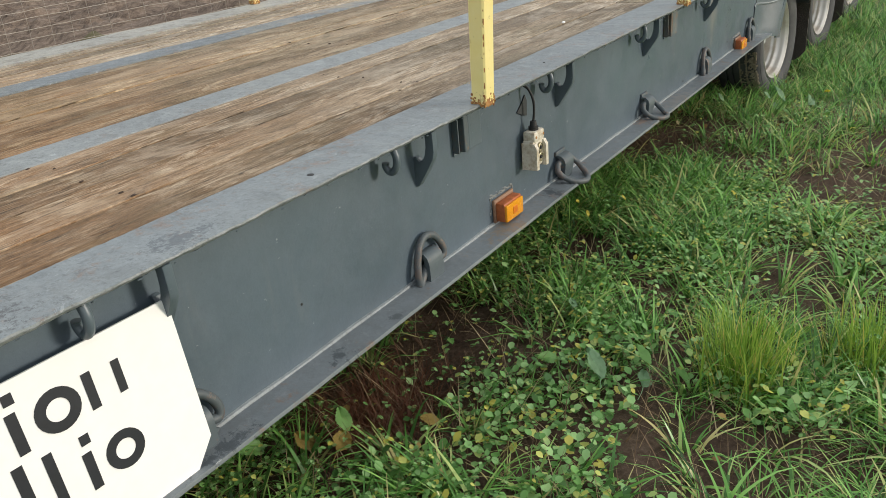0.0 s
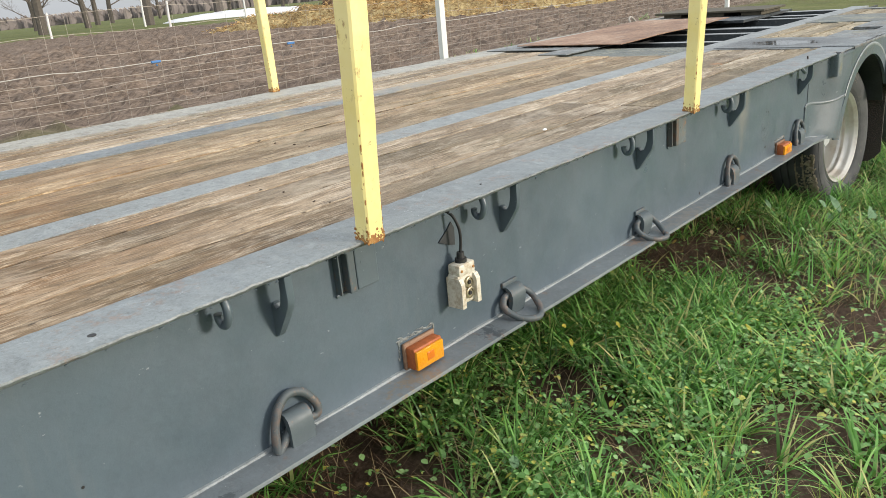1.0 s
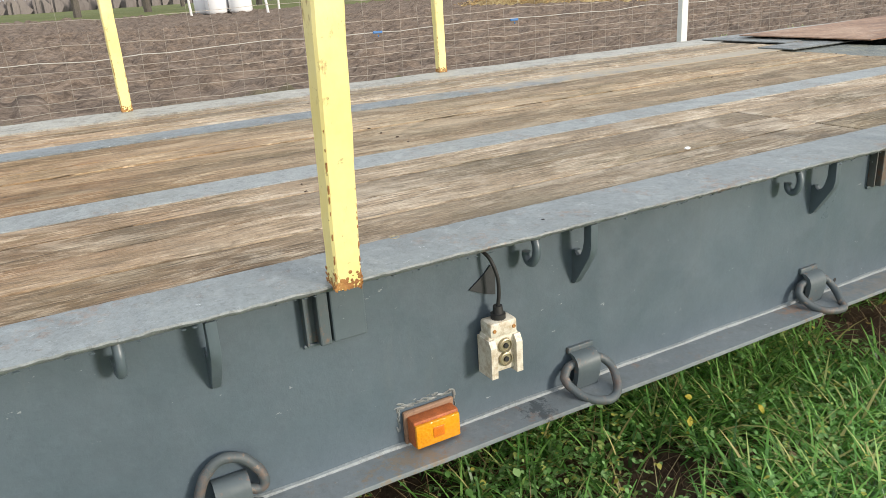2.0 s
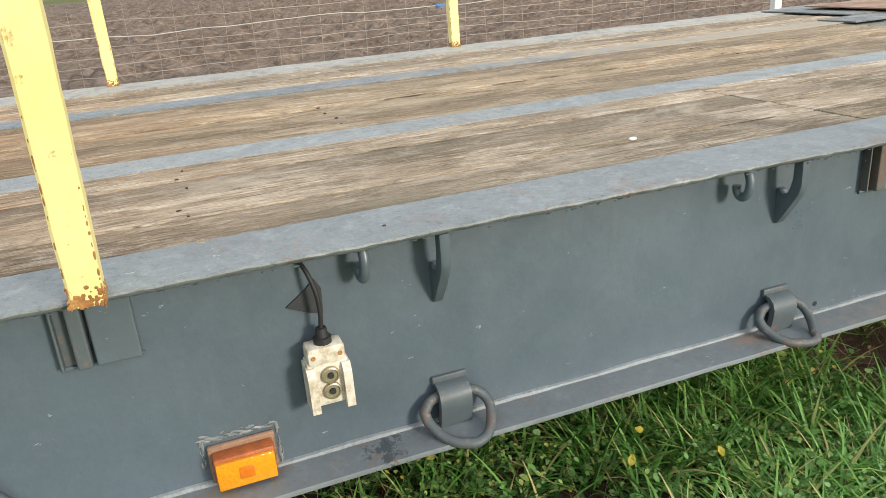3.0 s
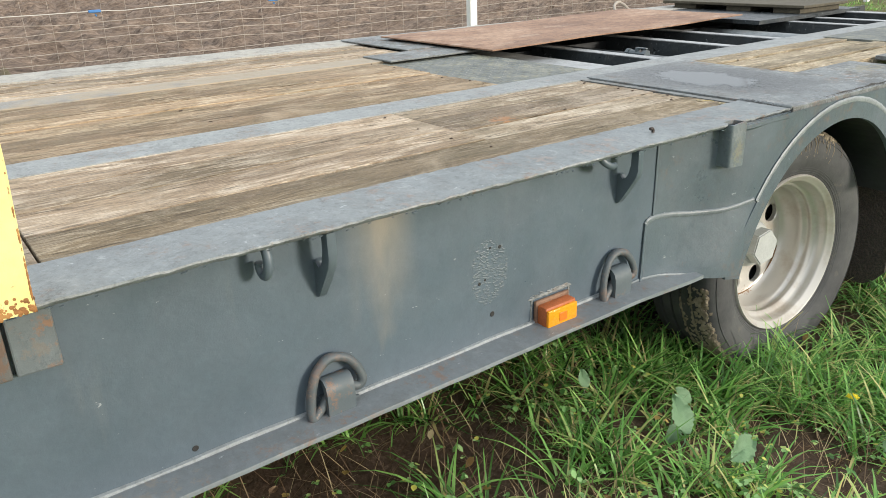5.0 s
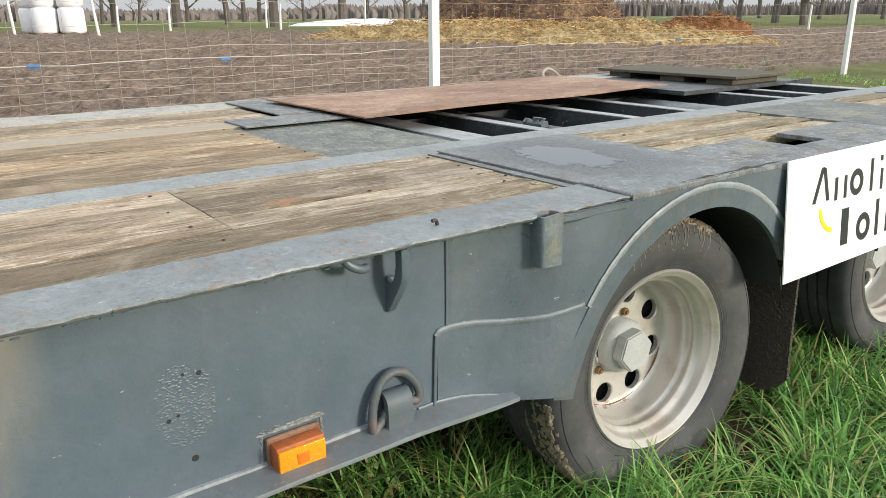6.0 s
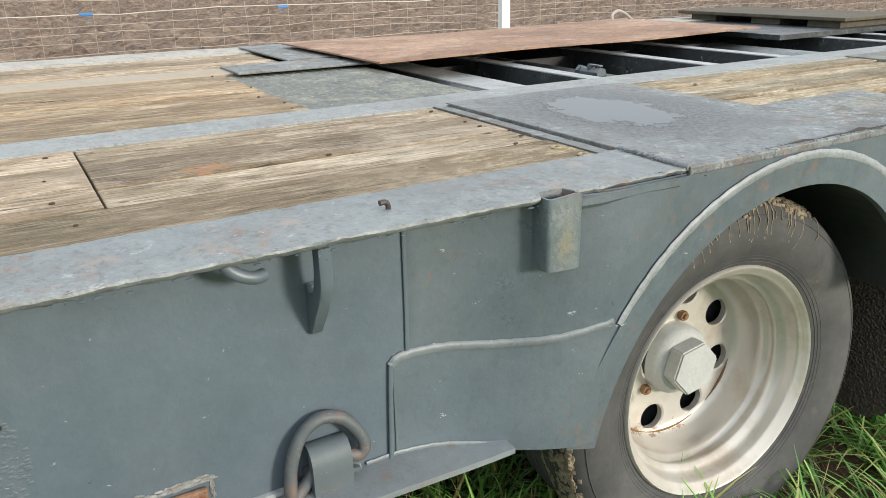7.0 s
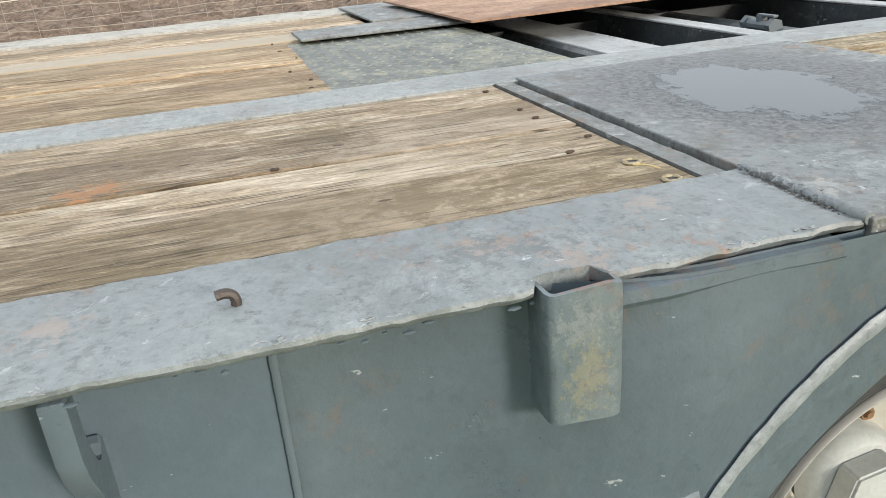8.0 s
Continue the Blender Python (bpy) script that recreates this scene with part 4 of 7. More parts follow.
for v in bm.verts:
    v.co.x = min(v.co.x, 0.072 + 0.011 * float(smooth(7.0, 7.25, v.co.y)))
rough_edges(bm, 0.0025, 7)
part("rear_deck_rim", bm, REAR, trailer, smooth=True)
bm = B()
for y0, y1 in ((7.0, 7.44), (7.64, 8.10)):
    box(bm, -0.243, 0.004, y0, y1, 0.845, 0.861, 0.002)
box(bm, -0.065, 0.004, 7.44, 7.64, 0.845, 0.861, 0.002)
box(bm, -0.70, -0.243, 7.0, 7.062, 0.845, 0.861, 0.002)
part("edge_plate", bm, REAR, trailer)
bm = B()
box(bm, -0.243, -0.06, 7.43, 7.65, 0.77, 0.775)
part("slot_floor", bm, DARK, trailer)
bm = B()
box(bm, -0.70, 0.004, 8.10, 8.75, 0.84, 0.862, 0.002)
part("deck_plate", bm, CHECKER, trailer)
bm = B()
box(bm, -0.70, 0.004, 9.35, 9.45, 0.84, 0.862, 0.002)
box(bm, -0.20, 0.004, 9.45, END, 0.84, 0.862, 0.002)
part("deck_plate", bm, REAR, trailer)
bm = B()
box(bm, -0.165, 0.004, 8.75, 9.35, 0.845, 0.861, 0.002)
part("edge_plate", bm, REAR, trailer)

# chequered plate and small plates by the pit
bm = B()
box(bm, -1.63, -0.826, 6.20, 6.69, 0.835, 0.850)
checker = part("checker_plate", bm, CHECKER, trailer, "dirty chequered steel plate")
bm = B()
for i in range(23):
    for j in range(14):
        x, y = -1.608 + i * 0.0345, 6.218 + j * 0.0345
        s = 0.0115 if (i + j) % 2 else -0.0115
        a, b_ = Vector((x - 0.0115, y - s, 0.8496)), Vector((x + 0.0115, y + s, 0.8496))
        d = (b_ - a).normalized()
        n2 = Vector((-d.y, d.x, 0)) * 0.0032
        top = Vector((0, 0, 0.0026))
        q = [bm.verts.new(v) for v in (a, (a + b_) / 2 + n2, b_, (a + b_) / 2 - n2)]
        t_ = bm.verts.new((a + b_) / 2 + top)
        for k in range(4):
            bm.faces.new((q[k], q[(k + 1) % 4], t_))
part("tread_relief", bm, TREAD, checker, "worn raised tread pattern")["kind"] = "stuff"
bm = B()
box(bm, -1.79, -1.565, 6.235, 6.85, 0.8585, 0.866, 0.002)
part("cover_plate", bm, REAR, trailer)
bm = B()
box(bm, -2.43, -1.80, 6.485, 7.05, 0.862, 0.869, 0.002)
part("cover_plate", bm, REAR, trailer)

# open pit with cross beams; shade and sky sheen are put into their colours
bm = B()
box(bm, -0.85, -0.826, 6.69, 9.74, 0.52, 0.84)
part("pit_side", bm, WET_SHADED, trailer)
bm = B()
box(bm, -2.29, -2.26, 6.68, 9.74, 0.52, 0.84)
part("pit_side", bm, WET_SHADED, trailer)
bm = B()
box(bm, -2.26, -0.85, 6.676, 6.688, 0.52, 0.835)
part("pit_end", bm, steel_paint("streaked_pit_paint", (0.105, 0.125, 0.130), chips=0.5, dirt=0.5, rust=0.5), trailer)
for y, w, z, mat in ((6.97, 0.20, 0.805, SHEEN_STEEL), (7.235, 0.05, 0.822, WET_SHADED), (7.47, 0.19, 0.80, WET_SHADED), (7.80, 0.05, 0.822, WET_SHADED), (8.17, 0.05, 0.826, WET_SHADED), (8.40, 0.19, 0.805, WET_SHADED), (8.66, 0.17, 0.80, RIM), (9.00, 0.05, 0.826, WET_SHADED), (9.31, 0.05, 0.826, WET_SHADED), (9.70, 0.08, 0.835, WET_SHADED)):
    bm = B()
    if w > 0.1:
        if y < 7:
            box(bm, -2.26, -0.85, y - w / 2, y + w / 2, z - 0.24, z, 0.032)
            cross = part("cross_box", bm, WET_SHADED, trailer, smooth=40)
            # strip added on top, pale to carry the sky sheen
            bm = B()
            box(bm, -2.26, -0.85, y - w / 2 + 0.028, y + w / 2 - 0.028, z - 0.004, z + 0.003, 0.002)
            part("beam_top", bm, mat, cross, "pale beam top with sky sheen in its colour")
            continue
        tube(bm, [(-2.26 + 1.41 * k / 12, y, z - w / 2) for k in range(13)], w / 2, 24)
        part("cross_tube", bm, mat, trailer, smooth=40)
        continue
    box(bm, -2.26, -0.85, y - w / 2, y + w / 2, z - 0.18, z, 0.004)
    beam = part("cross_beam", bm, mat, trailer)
    # pale strip added for the sheen along the upper edge
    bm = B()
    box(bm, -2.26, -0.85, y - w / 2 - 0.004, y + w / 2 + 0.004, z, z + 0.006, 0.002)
    part("beam_top", bm, SHEEN_STEEL, beam, "pale beam edge with sky sheen in its colour")
bm = B()
x, y, z = -1.243, 7.435, 0.803
tube(bm, [(x - 0.055, y, z), (x + 0.05, y, z)], 0.017, 12)
tube(bm, [(x - 0.062, y, z), (x - 0.045, y, z)], 0.024, 6)
tube(bm, [(x + 0.04, y, z), (x + 0.058, y, z)], 0.024, 6)
tube(bm, [(x, y, z), (x, y, z + 0.026)], 0.014, 10)
box(bm, x - 0.012, x + 0.055, y - 0.008, y + 0.008, z + 0.024, z + 0.031, 0.002)
part("valve", bm, IRON, trailer, smooth=30)
bm = B()
box(bm, -2.25, -1.37, 8.66, 9.84, 0.835, 0.8575)
part("rear_deck_plate", bm, WET_SHADED, trailer)
bm = B()
box(bm, -2.5, 0.0, END - 0.03, END - 0.002, 0.44, 0.60)
part("rear_beam", bm, STEEL, trailer)

# under the deck: two long beams, cross beams and axles
for x in (-0.85, -1.75):
    bm = B()
    box(bm, x - 0.06, x + 0.06, Y0, END - 0.04, 0.50, 0.515)
    box(bm, x - 0.008, x + 0.008, Y0, END - 0.04, 0.515, 0.80)
    part("chassis_beam", bm, DARK, trailer)
for y in np.arange(Y0 + 0.4, 6.3, 0.75):
    bm = B()
    box(bm, -2.42, -0.014, y - 0.04, y + 0.04, 0.62, 0.80)
    part("floor_joist", bm, DARK, trailer)
for yc in WHEELS:
    bm = B()
    tube(bm, [(-2.3, yc, 0.305), (-0.2, yc, 0.305)], 0.065, 16)
    part("axle", bm, DARK, trailer, smooth=True)


# ---- wheels ----
def wheel(yc, x_out=0.0):
    """A truck wheel: the tyre with its ribs and mud, the dished rim with hand holes and the hub."""
    b = B()
    prof = [(-0.065, 0.268), (-0.05, 0.285), (-0.038, 0.315), (-0.028, 0.350), (-0.030, 0.385), (-0.042, 0.408), (-0.060, 0.421), (-0.075, 0.425)]
    tread = []
    for k, x in enumerate((-0.108, -0.150, -0.192, -0.234)):
        tread += [(x + 0.006, 0.428), (x + 0.004, 0.416), (x - 0.004, 0.416), (x - 0.006, 0.428)]
    prof += tread + [(-0.262, 0.425), (-0.280, 0.421), (-0.296, 0.408), (-0.308, 0.385), (-0.31, 0.350), (-0.30, 0.315), (-0.285, 0.27)]
    # ribs on the sidewall
    full = []
    for x, r in prof:
        full.append((x, r))
    lathe(b, full, 96)
    for v in b.verts:
        r = math.hypot(v.co.y, v.co.z)
        if v.co.x > -0.06 and 0.30 < r < 0.40:
            v.co.x += 0.0012 * math.sin(r * 420)
    tyre = part("wheel", b, TYRE, trailer, "worn truck wheel with muddy tyre and silver steel rim", smooth=60)
    tyre.matrix_local = Matrix.Translation((x_out, yc, 0.312)) @ Matrix.Rotation(radians(-4.0), 4, "Z") @ Matrix.Rotation(radians(-2.5), 4, "Y") @ Matrix.Diagonal((1, 0.978, 0.978, 1))
    # raised rings and small raised bars where the sidewall is lettered
    b = B()
    for r, w in ((0.287, 0.0014), (0.294, 0.0010), (0.301, 0.0009), (0.332, 0.0007), (0.392, 0.0012)):
        x = np.interp(r, [0.285, 0.315, 0.350, 0.385, 0.408], [-0.05, -0.038, -0.028, -0.030, -0.042])
        tube(b, [(x, r * math.cos(t), r * math.sin(t)) for t in np.linspace(0, 2 * math.pi, 73)[:-1]], w, 5, True)
    part("sidewall_ribs", b, TYRE, tyre)
    # dished rim
    b = B()
    rim = [(-0.060, 0.262), (-0.052, 0.266), (-0.048, 0.272), (-0.054, 0.277), (-0.068, 0.274)]
    dish = [(-0.060, 0.262), (-0.063, 0.255), (-0.070, 0.251), (-0.082, 0.249), (-0.094, 0.246), (-0.102, 0.240), (-0.107, 0.230), (-0.115, 0.2285), (-0.122, 0.2335), (-0.131, 0.2325), (-0.138, 0.2235), (-0.148, 0.2205), (-0.160, 0.2235), (-0.182, 0.2215), (-0.200, 0.217), (-0.213, 0.2095), (-0.218, 0.203), (-0.220, 0.196)]
    lathe(b, rim[::-1] + dish[1:], 96)
    flange = part("rim", b, RIMPAINT, tyre, "dirty silver painted steel rim", smooth=60)
    # brown dirt caught where the disc meets the barrel
    for a0, a1 in ((-2.7, -1.15), (-0.9, -0.3), (2.3, 2.9)):
        b = B()
        arc_ = np.linspace(a0, a1, 26)
        tube(b, [(-0.2165, 0.2035 * math.cos(a), 0.2035 * math.sin(a)) for a in arc_], [0.0008 + 0.0028 * abs(math.sin(3.3 * a)) * math.sin(math.pi * k / 25) for k, a in enumerate(arc_)], 5)
        part("rim_dirt", b, RIM_DIRT, flange, "rusty brown dirt line", smooth=True)
    # the disc with eight round hand holes
    b = B()
    n_holes, r_mid, r_hole = 8, 0.164, 0.0335
    inner_r, outer_r = 0.088, 0.200
    half = math.pi / n_holes
    border = [(outer_r, half * (2 * k / 8 - 1)) for k in range(8)] + [(outer_r + (inner_r - outer_r) * k / 5, half) for k in range(5)]
    border += [(inner_r, half * (1 - 2 * k / 6)) for k in range(6)] + [(inner_r + (outer_r - inner_r) * k / 5, -half) for k in range(5)]
    for h in range(n_holes):
        a0 = 2 * math.pi * (h + 0.64) / n_holes
        cy, cz = r_mid * math.cos(a0), r_mid * math.sin(a0)
        hole, lip, edge, back = [], [], [], []
        for rad, ang in border:
            py, pz = rad * math.cos(a0 + ang), rad * math.sin(a0 + ang)
            d_ = Vector((0, py - cy, pz - cz)).normalized()
            edge.append(b.verts.new((-0.218, py, pz)))
            lip.append(b.verts.new((-0.218, cy + (r_hole + 0.004) * d_.y, cz + (r_hole + 0.004) * d_.z)))
            hole.append(b.verts.new((-0.221, cy + r_hole * d_.y, cz + r_hole * d_.z)))
            back.append(b.verts.new((-0.236, cy + r_hole * d_.y, cz + r_hole * d_.z)))
        n_ = len(border)
        for k in range(n_):
            j = (k + 1) % n_
            for p_, q_ in ((edge, lip), (lip, hole), (hole, back)):
                b.faces.new((p_[k], p_[j], q_[j], q_[k]))
    lathe(b, [(-0.2185, 0.199), (-0.2185, 0.194)], 80)
    lathe(b, [(-0.218, 0.090), (-0.212, 0.086), (-0.212, 0.05)], 60)
    bmesh.ops.remove_doubles(b, verts=b.verts, dist=0.0004)
    part("wheel_disc", b, RIMPAINT, flange)
    b = B()
    lathe(b, [(-0.27, 0.25), (-0.27, 0.0)], 48)
    part("brake_drum", b, DARK, tyre)
    # hub with a hexagonal cap
    b = B()
    lathe(b, [(-0.222, 0.088), (-0.190, 0.086), (-0.178, 0.079), (-0.172, 0.070), (-0.172, 0.0)], 48)
    hub = part("hub", b, HUB, tyre, "grey painted hub", smooth=30)
    b = B()
    six = [(0.067 * math.cos(math.pi * k / 3 + 0.2), 0.067 * math.sin(math.pi * k / 3 + 0.2)) for k in range(6)]
    prism(b, six, "x", -0.174, -0.132)
    bmesh.ops.bevel(b, geom=b.edges[:], offset=0.004, segments=2, affect="EDGES")
    part("hub_cap", b, HUB, hub)
    # nuts
    for a in (1.32, -2.42):
        b = B()
        six = [(0.0125 * math.cos(math.pi * j / 3), 0.0125 * math.sin(math.pi * j / 3)) for j in range(6)]
        prism(b, six, "x", -0.219, -0.204)
        lathe(b, [(-0.204, 0.006), (-0.198, 0.0055), (-0.198, 0.0)], 10)
        o = part("wheel_nut", b, RIM_DIRT, flange)
        o.matrix_local = Matrix.Translation((0, 0.104 * math.cos(a), 0.104 * math.sin(a)))
    return tyre


first_wheel = wheel(WHEELS[0] + 0.008, x_out=0.014)
for y in WHEELS[1:]:
    wheel(y + 0.008, x_out=0.014)
# dried mud caked on the shoulder of the first tyre
rng = random.Random(5)
bm = B()
SIDE = ([0.30, 0.315, 0.350, 0.385, 0.408, 0.421, 0.428], [-0.042, -0.038, -0.028, -0.030, -0.042, -0.060, -0.078])
for k in range(520):
    a = rng.uniform(1.0, 2.3) if k < 420 else rng.uniform(3.6, 4.3)
    r = 0.4265 - abs(rng.gauss(0, 0.008 * (0.5 + abs(math.sin(a * 9)))))
    base = Vector((float(np.interp(r, *SIDE)) if a < 3 else rng.uniform(-0.16, -0.055), r * math.cos(a), r * math.sin(a)))
    mt = Matrix.Translation(base) @ Matrix.Rotation(a, 4, "X") @ Matrix.Diagonal((0.0028, rng.uniform(0.003, 0.008), rng.uniform(0.003, 0.009), 1))
    blob(bm, radius=1.0, matrix=mt)
for k in range(60):
    a = rng.gauss(1.75, 0.34)
    r0, r1 = 0.421, 0.421 - rng.choice((rng.uniform(0.010, 0.03), rng.uniform(0.03, 0.095)))
    line_ = []
    for j in range(7):
        r = r0 + (r1 - r0) * j / 6
        xx = float(np.interp(r, *SIDE)) + 0.0002
        line_.append((xx, r * math.cos(a) + 0.0015 * math.sin(j * 1.7 + k), r * math.sin(a)))
    tube(bm, line_, [0.0036, 0.0022, 0.0013, 0.0010, 0.0009, 0.0009, 0.0017], 5)
for k in range(2400):
    # a thick crust low on the shoulder that faces the walk
    a, u = rng.choice((rng.uniform(3.2, 4.3), rng.gauss(3.95, 0.16))), rng.random()
    r = 0.424 - 0.02 * u * u
    s_ = rng.uniform(0.003, 0.0095)
    blob(bm, radius=s_, matrix=Matrix.Translation((-0.050 - 0.105 * rng.random() ** 1.2, r * math.cos(a), r * math.sin(a))) @ Matrix.Diagonal((1.3, 0.7, 1.2, 1)))
rough_edges(bm, 0.0015, 60)
part("caked_mud", bm, MUD, first_wheel, "dried mud", smooth=True)["kind"] = "stuff"

# rubber flaps behind the wheels
for yc in WHEELS[:2]:
    bm = B()
    rows_ = []
    wide_ = np.linspace(0.05, -0.36, 13)
    across = [(x, 0.0) for x in wide_] + [(x, 0.012) for x in wide_[::-1]]
    for k in range(15):
        u = k / 14
        z = 0.66 - 0.63 * u
        d = 0.03 * u * u
        rows_.append([bm.verts.new((x, yc + 0.56 + d + 0.006 * math.sin(9 * x + 3 * u) + t, z + u ** 6 * 0.09 * max(0.0, abs(x + 0.155) / 0.205 - 0.55) ** 2 * 4)) for x, t in across])
    for a, b_ in zip(rows_, rows_[1:]):
        for k in range(26):
            bm.faces.new((a[k], a[(k + 1) % 26], b_[(k + 1) % 26], b_[k]))
    bm.faces.new(rows_[0])
    bm.faces.new(rows_[-1][::-1])
    part("mud_flap", bm, FLAP, trailer, "black textured rubber flap", smooth=True)


# ---- fittings on the side ----
def lashing_ring(y, up, swing=0.0):
    """A bent steel strap with a heavy D-ring, folded up against the web or hanging down."""
    b = B()
    if up:
        arc = [(0.0, 0.538), (0.010, 0.542), (0.022, 0.540), (0.032, 0.531), (0.0365, 0.517), (0.0375, 0.498), (0.0375, 0.466)]
    else:
        arc = [(0.0, 0.546), (0.008, 0.551), (0.022, 0.549), (0.033, 0.540), (0.038, 0.526), (0.037, 0.508), (0.033, 0.488), (0.028, 0.470)]
    inner = [(x * 0.72 - 0.004, z + (0.004 if z < 0.5 else -0.004)) for x, z in arc]
    w = 0.030
    lo = [[b.verts.new((x, y + s, z)) for x, z in arc] for s in (-w, w)]
    hi = [[b.verts.new((x, y + s, z)) for x, z in inner] for s in (-w, w)]
    for k in range(len(arc) - 1):
        b.faces.new((lo[0][k], lo[0][k + 1], lo[1][k + 1], lo[1][k]))
        b.faces.new((hi[0][k], hi[1][k], hi[1][k + 1], hi[0][k + 1]))
        for s in (0, 1):
            b.faces.new((lo[s][k], hi[s][k], hi[s][k + 1], lo[s][k + 1]))
    if up:
        prism(b, [(y - 0.052, 0.462), (y + 0.052, 0.462), (y + 0.052, 0.474), (y + w + 0.004, 0.478), (y + w + 0.004, 0.500), (y - w - 0.004, 0.500), (y - w - 0.004, 0.478), (y - 0.052, 0.474)], "x", -0.002, 0.012)
    else:
        box(b, -0.002, 0.008, y - w - 0.003, y + w + 0.003, 0.546, 0.562, 0.002)
    strap = part("lashing_bracket", b, IRON, trailer, "welded steel strap", smooth=35)
    r = 0.0095
    if up:
        line = [(0.026, y - 0.060, 0.466), (0.024, y - 0.060, 0.492), (0.020, y - 0.053, 0.530), (0.016, y - 0.036, 0.563), (0.014, y - 0.008, 0.580), (0.015, y + 0.026, 0.570), (0.018, y + 0.049, 0.542), (0.021, y + 0.056, 0.516), (0.021, y + 0.046, 0.504), (0.019, y + 0.02, 0.512), (0.019, y - 0.01, 0.510), (0.021, y - 0.038, 0.484)]
    else:
        line = [(0.024, y - 0.058, 0.508), (0.038, y - 0.056, 0.494), (0.060, y - 0.042, 0.478), (0.080, y - 0.022, 0.470), (0.091, y + 0.004 + swing, 0.466), (0.088, y + 0.028 + swing, 0.468), (0.072, y + 0.048, 0.476), (0.048, y + 0.060, 0.492), (0.030, y + 0.060, 0.508), (0.020, y + 0.044, 0.524), (0.018, y + 0.02, 0.528), (0.018, y, 0.528), (0.018, y - 0.02, 0.528), (0.018, y - 0.044, 0.524)]
    pts = curve_points(line + [line[0]], 5)[:-1]
    b = B()
    tube(b, pts, r, 12, True)
    rough_edges(b, 0.0012, 40, y)
    part("ring", b, RING, strap, "thick rusty D-ring", smooth=60)


for y, up in ((2.035, True), (2.775, True), (3.537, False), (4.285, False), (5.052, True), (5.865, True)):
    lashing_ring(y, up, 0.0 if y < 4 else 0.012)


def claw_hook(y):
    """A thick J-shaped plate that hangs under the rim, its tip turned up at the web."""
    b = B()
    stem = [(0.038, 0.848), (0.0625, 0.848), (0.0615, 0.800), (0.058, 0.782), (0.034, 0.746), (0.010, 0.711), (0.004, 0.707), (-0.002, 0.709)]
    back = [(-0.002, 0.778), (0.004, 0.783), (0.010, 0.780), (0.014, 0.772), (0.020, 0.770), (0.029, 0.776), (0.036, 0.790), (0.0395, 0.810), (0.040, 0.830)]
    prism(b, stem + back, "y", y - 0.0085, y + 0.0085)
    bmesh.ops.bevel(b, geom=[e for e in b.edges if abs(e.verts[0].co.y - e.verts[1].co.y) < 1e-5], offset=0.0015, segments=1, affect="EDGES")
    part("claw_hook", b, STEEL, trailer, smooth=30)


def rod_hook(y, line):
    b = B()
    tube(b, curve_points([(x, y + d, z) for x, d, z in line], 6), 0.0085, 12)
    part("rod_hook", b, STEEL, trailer, smooth=60)


CURL = [(0.042, 0.0, 0.850), (0.051, 0.0, 0.828), (0.050, -0.001, 0.808), (0.041, -0.002, 0.794), (0.029, -0.003, 0.793), (0.022, -0.004, 0.804), (0.022, -0.004, 0.813)]
for y in (2.040, 2.783, 3.528, 4.277, 5.047, 5.868):
    claw_hook(y)
for y in (1.900, 2.650, 3.396, 4.152, 4.932):
    rod_hook(y, CURL)
rod_hook(5.758, [(0.044, -0.014, 0.852), (0.050, -0.004, 0.839), (0.052, 0.010, 0.830), (0.050, 0.024, 0.825), (0.044, 0.036, 0.824)])


def stake_socket(y, rusty):
    """The pocket under a stake: a channel strip and a flat plate under the rim."""
    b = B()
    box(b, 0.0, 0.020, y - 0.058, y - 0.054, 0.738, 0.842, 0.001)
    box(b, 0.0, 0.025, y - 0.036, y - 0.015, 0.736, 0.842, 0.003)
    box(b, -0.002, 0.003, y - 0.056, y - 0.030, 0.738, 0.842)
    s = part("stake_pocket", b, SOCKET_RUST if rusty else IRON, trailer)
    b = B()
    box(b, 0.0, 0.020, y - 0.010, y + 0.053, 0.735, 0.842, 0.003)
    tube(b, [(0.018, y + 0.008, 0.797), (0.0205, y + 0.008, 0.797)], 0.0042, 8)
    plate_ = part("pocket_plate", b, SOCKET_PLATE if rusty else STEEL, s)
    b = B()
    flat_tube(b, [(0.002, y - 0.060 + 0.116 * k / 12, 0.733 + 0.001 * math.sin(k * 2.1)) for k in range(13)], 0.004, 0.8, 8)
    part("weld_seam", b, STEEL, plate_, smooth=True)


SOCKET_RUST = steel_paint("rusting_socket_paint", (0.105, 0.105, 0.10), chips=0.2, rust=1.0)
stain(SOCKET_RUST, (0.02, 4.53, 0.79), (0.05, 0.03, 0.06), (0.150, 0.088, 0.058), 0.7, 50.0)
stain(SOCKET_RUST, (0.0, 4.51, 0.76), (0.02, 0.03, 0.03), (0.16, 0.070, 0.042), 0.8, 50.0)
SOCKET_PLATE = steel_paint("scuffed_socket_paint", (0.125, 0.147, 0.155), chips=0.25, rust=0.8)
stain(SOCKET_PLATE, (0.02, 4.575, 0.77), (0.05, 0.035, 0.018), (0.20, 0.16, 0.12), 0.4, 60.0)
stake_socket(2.998, 0)
stake_socket(4.553, 1)
bm = B()
outer_line = [(0.030, 6.205), (0.066, 6.2045), (0.0725, 6.2050), (0.0765, 6.207), (0.0785, 6.211), (0.0825, 6.253), (0.0825, 6.259), (0.080, 6.2635), (0.075, 6.2655), (0.045, 6.266)]
inner_line = [(0.030, 6.209), (0.066, 6.2085), (0.0700, 6.2090), (0.0725, 6.210), (0.0740, 6.213), (0.0780, 6.252), (0.0770, 6.257), (0.075, 6.2600), (0.071, 6.2605), (0.045, 6.261)]
loop_ = outer_line + inner_line[::-1]
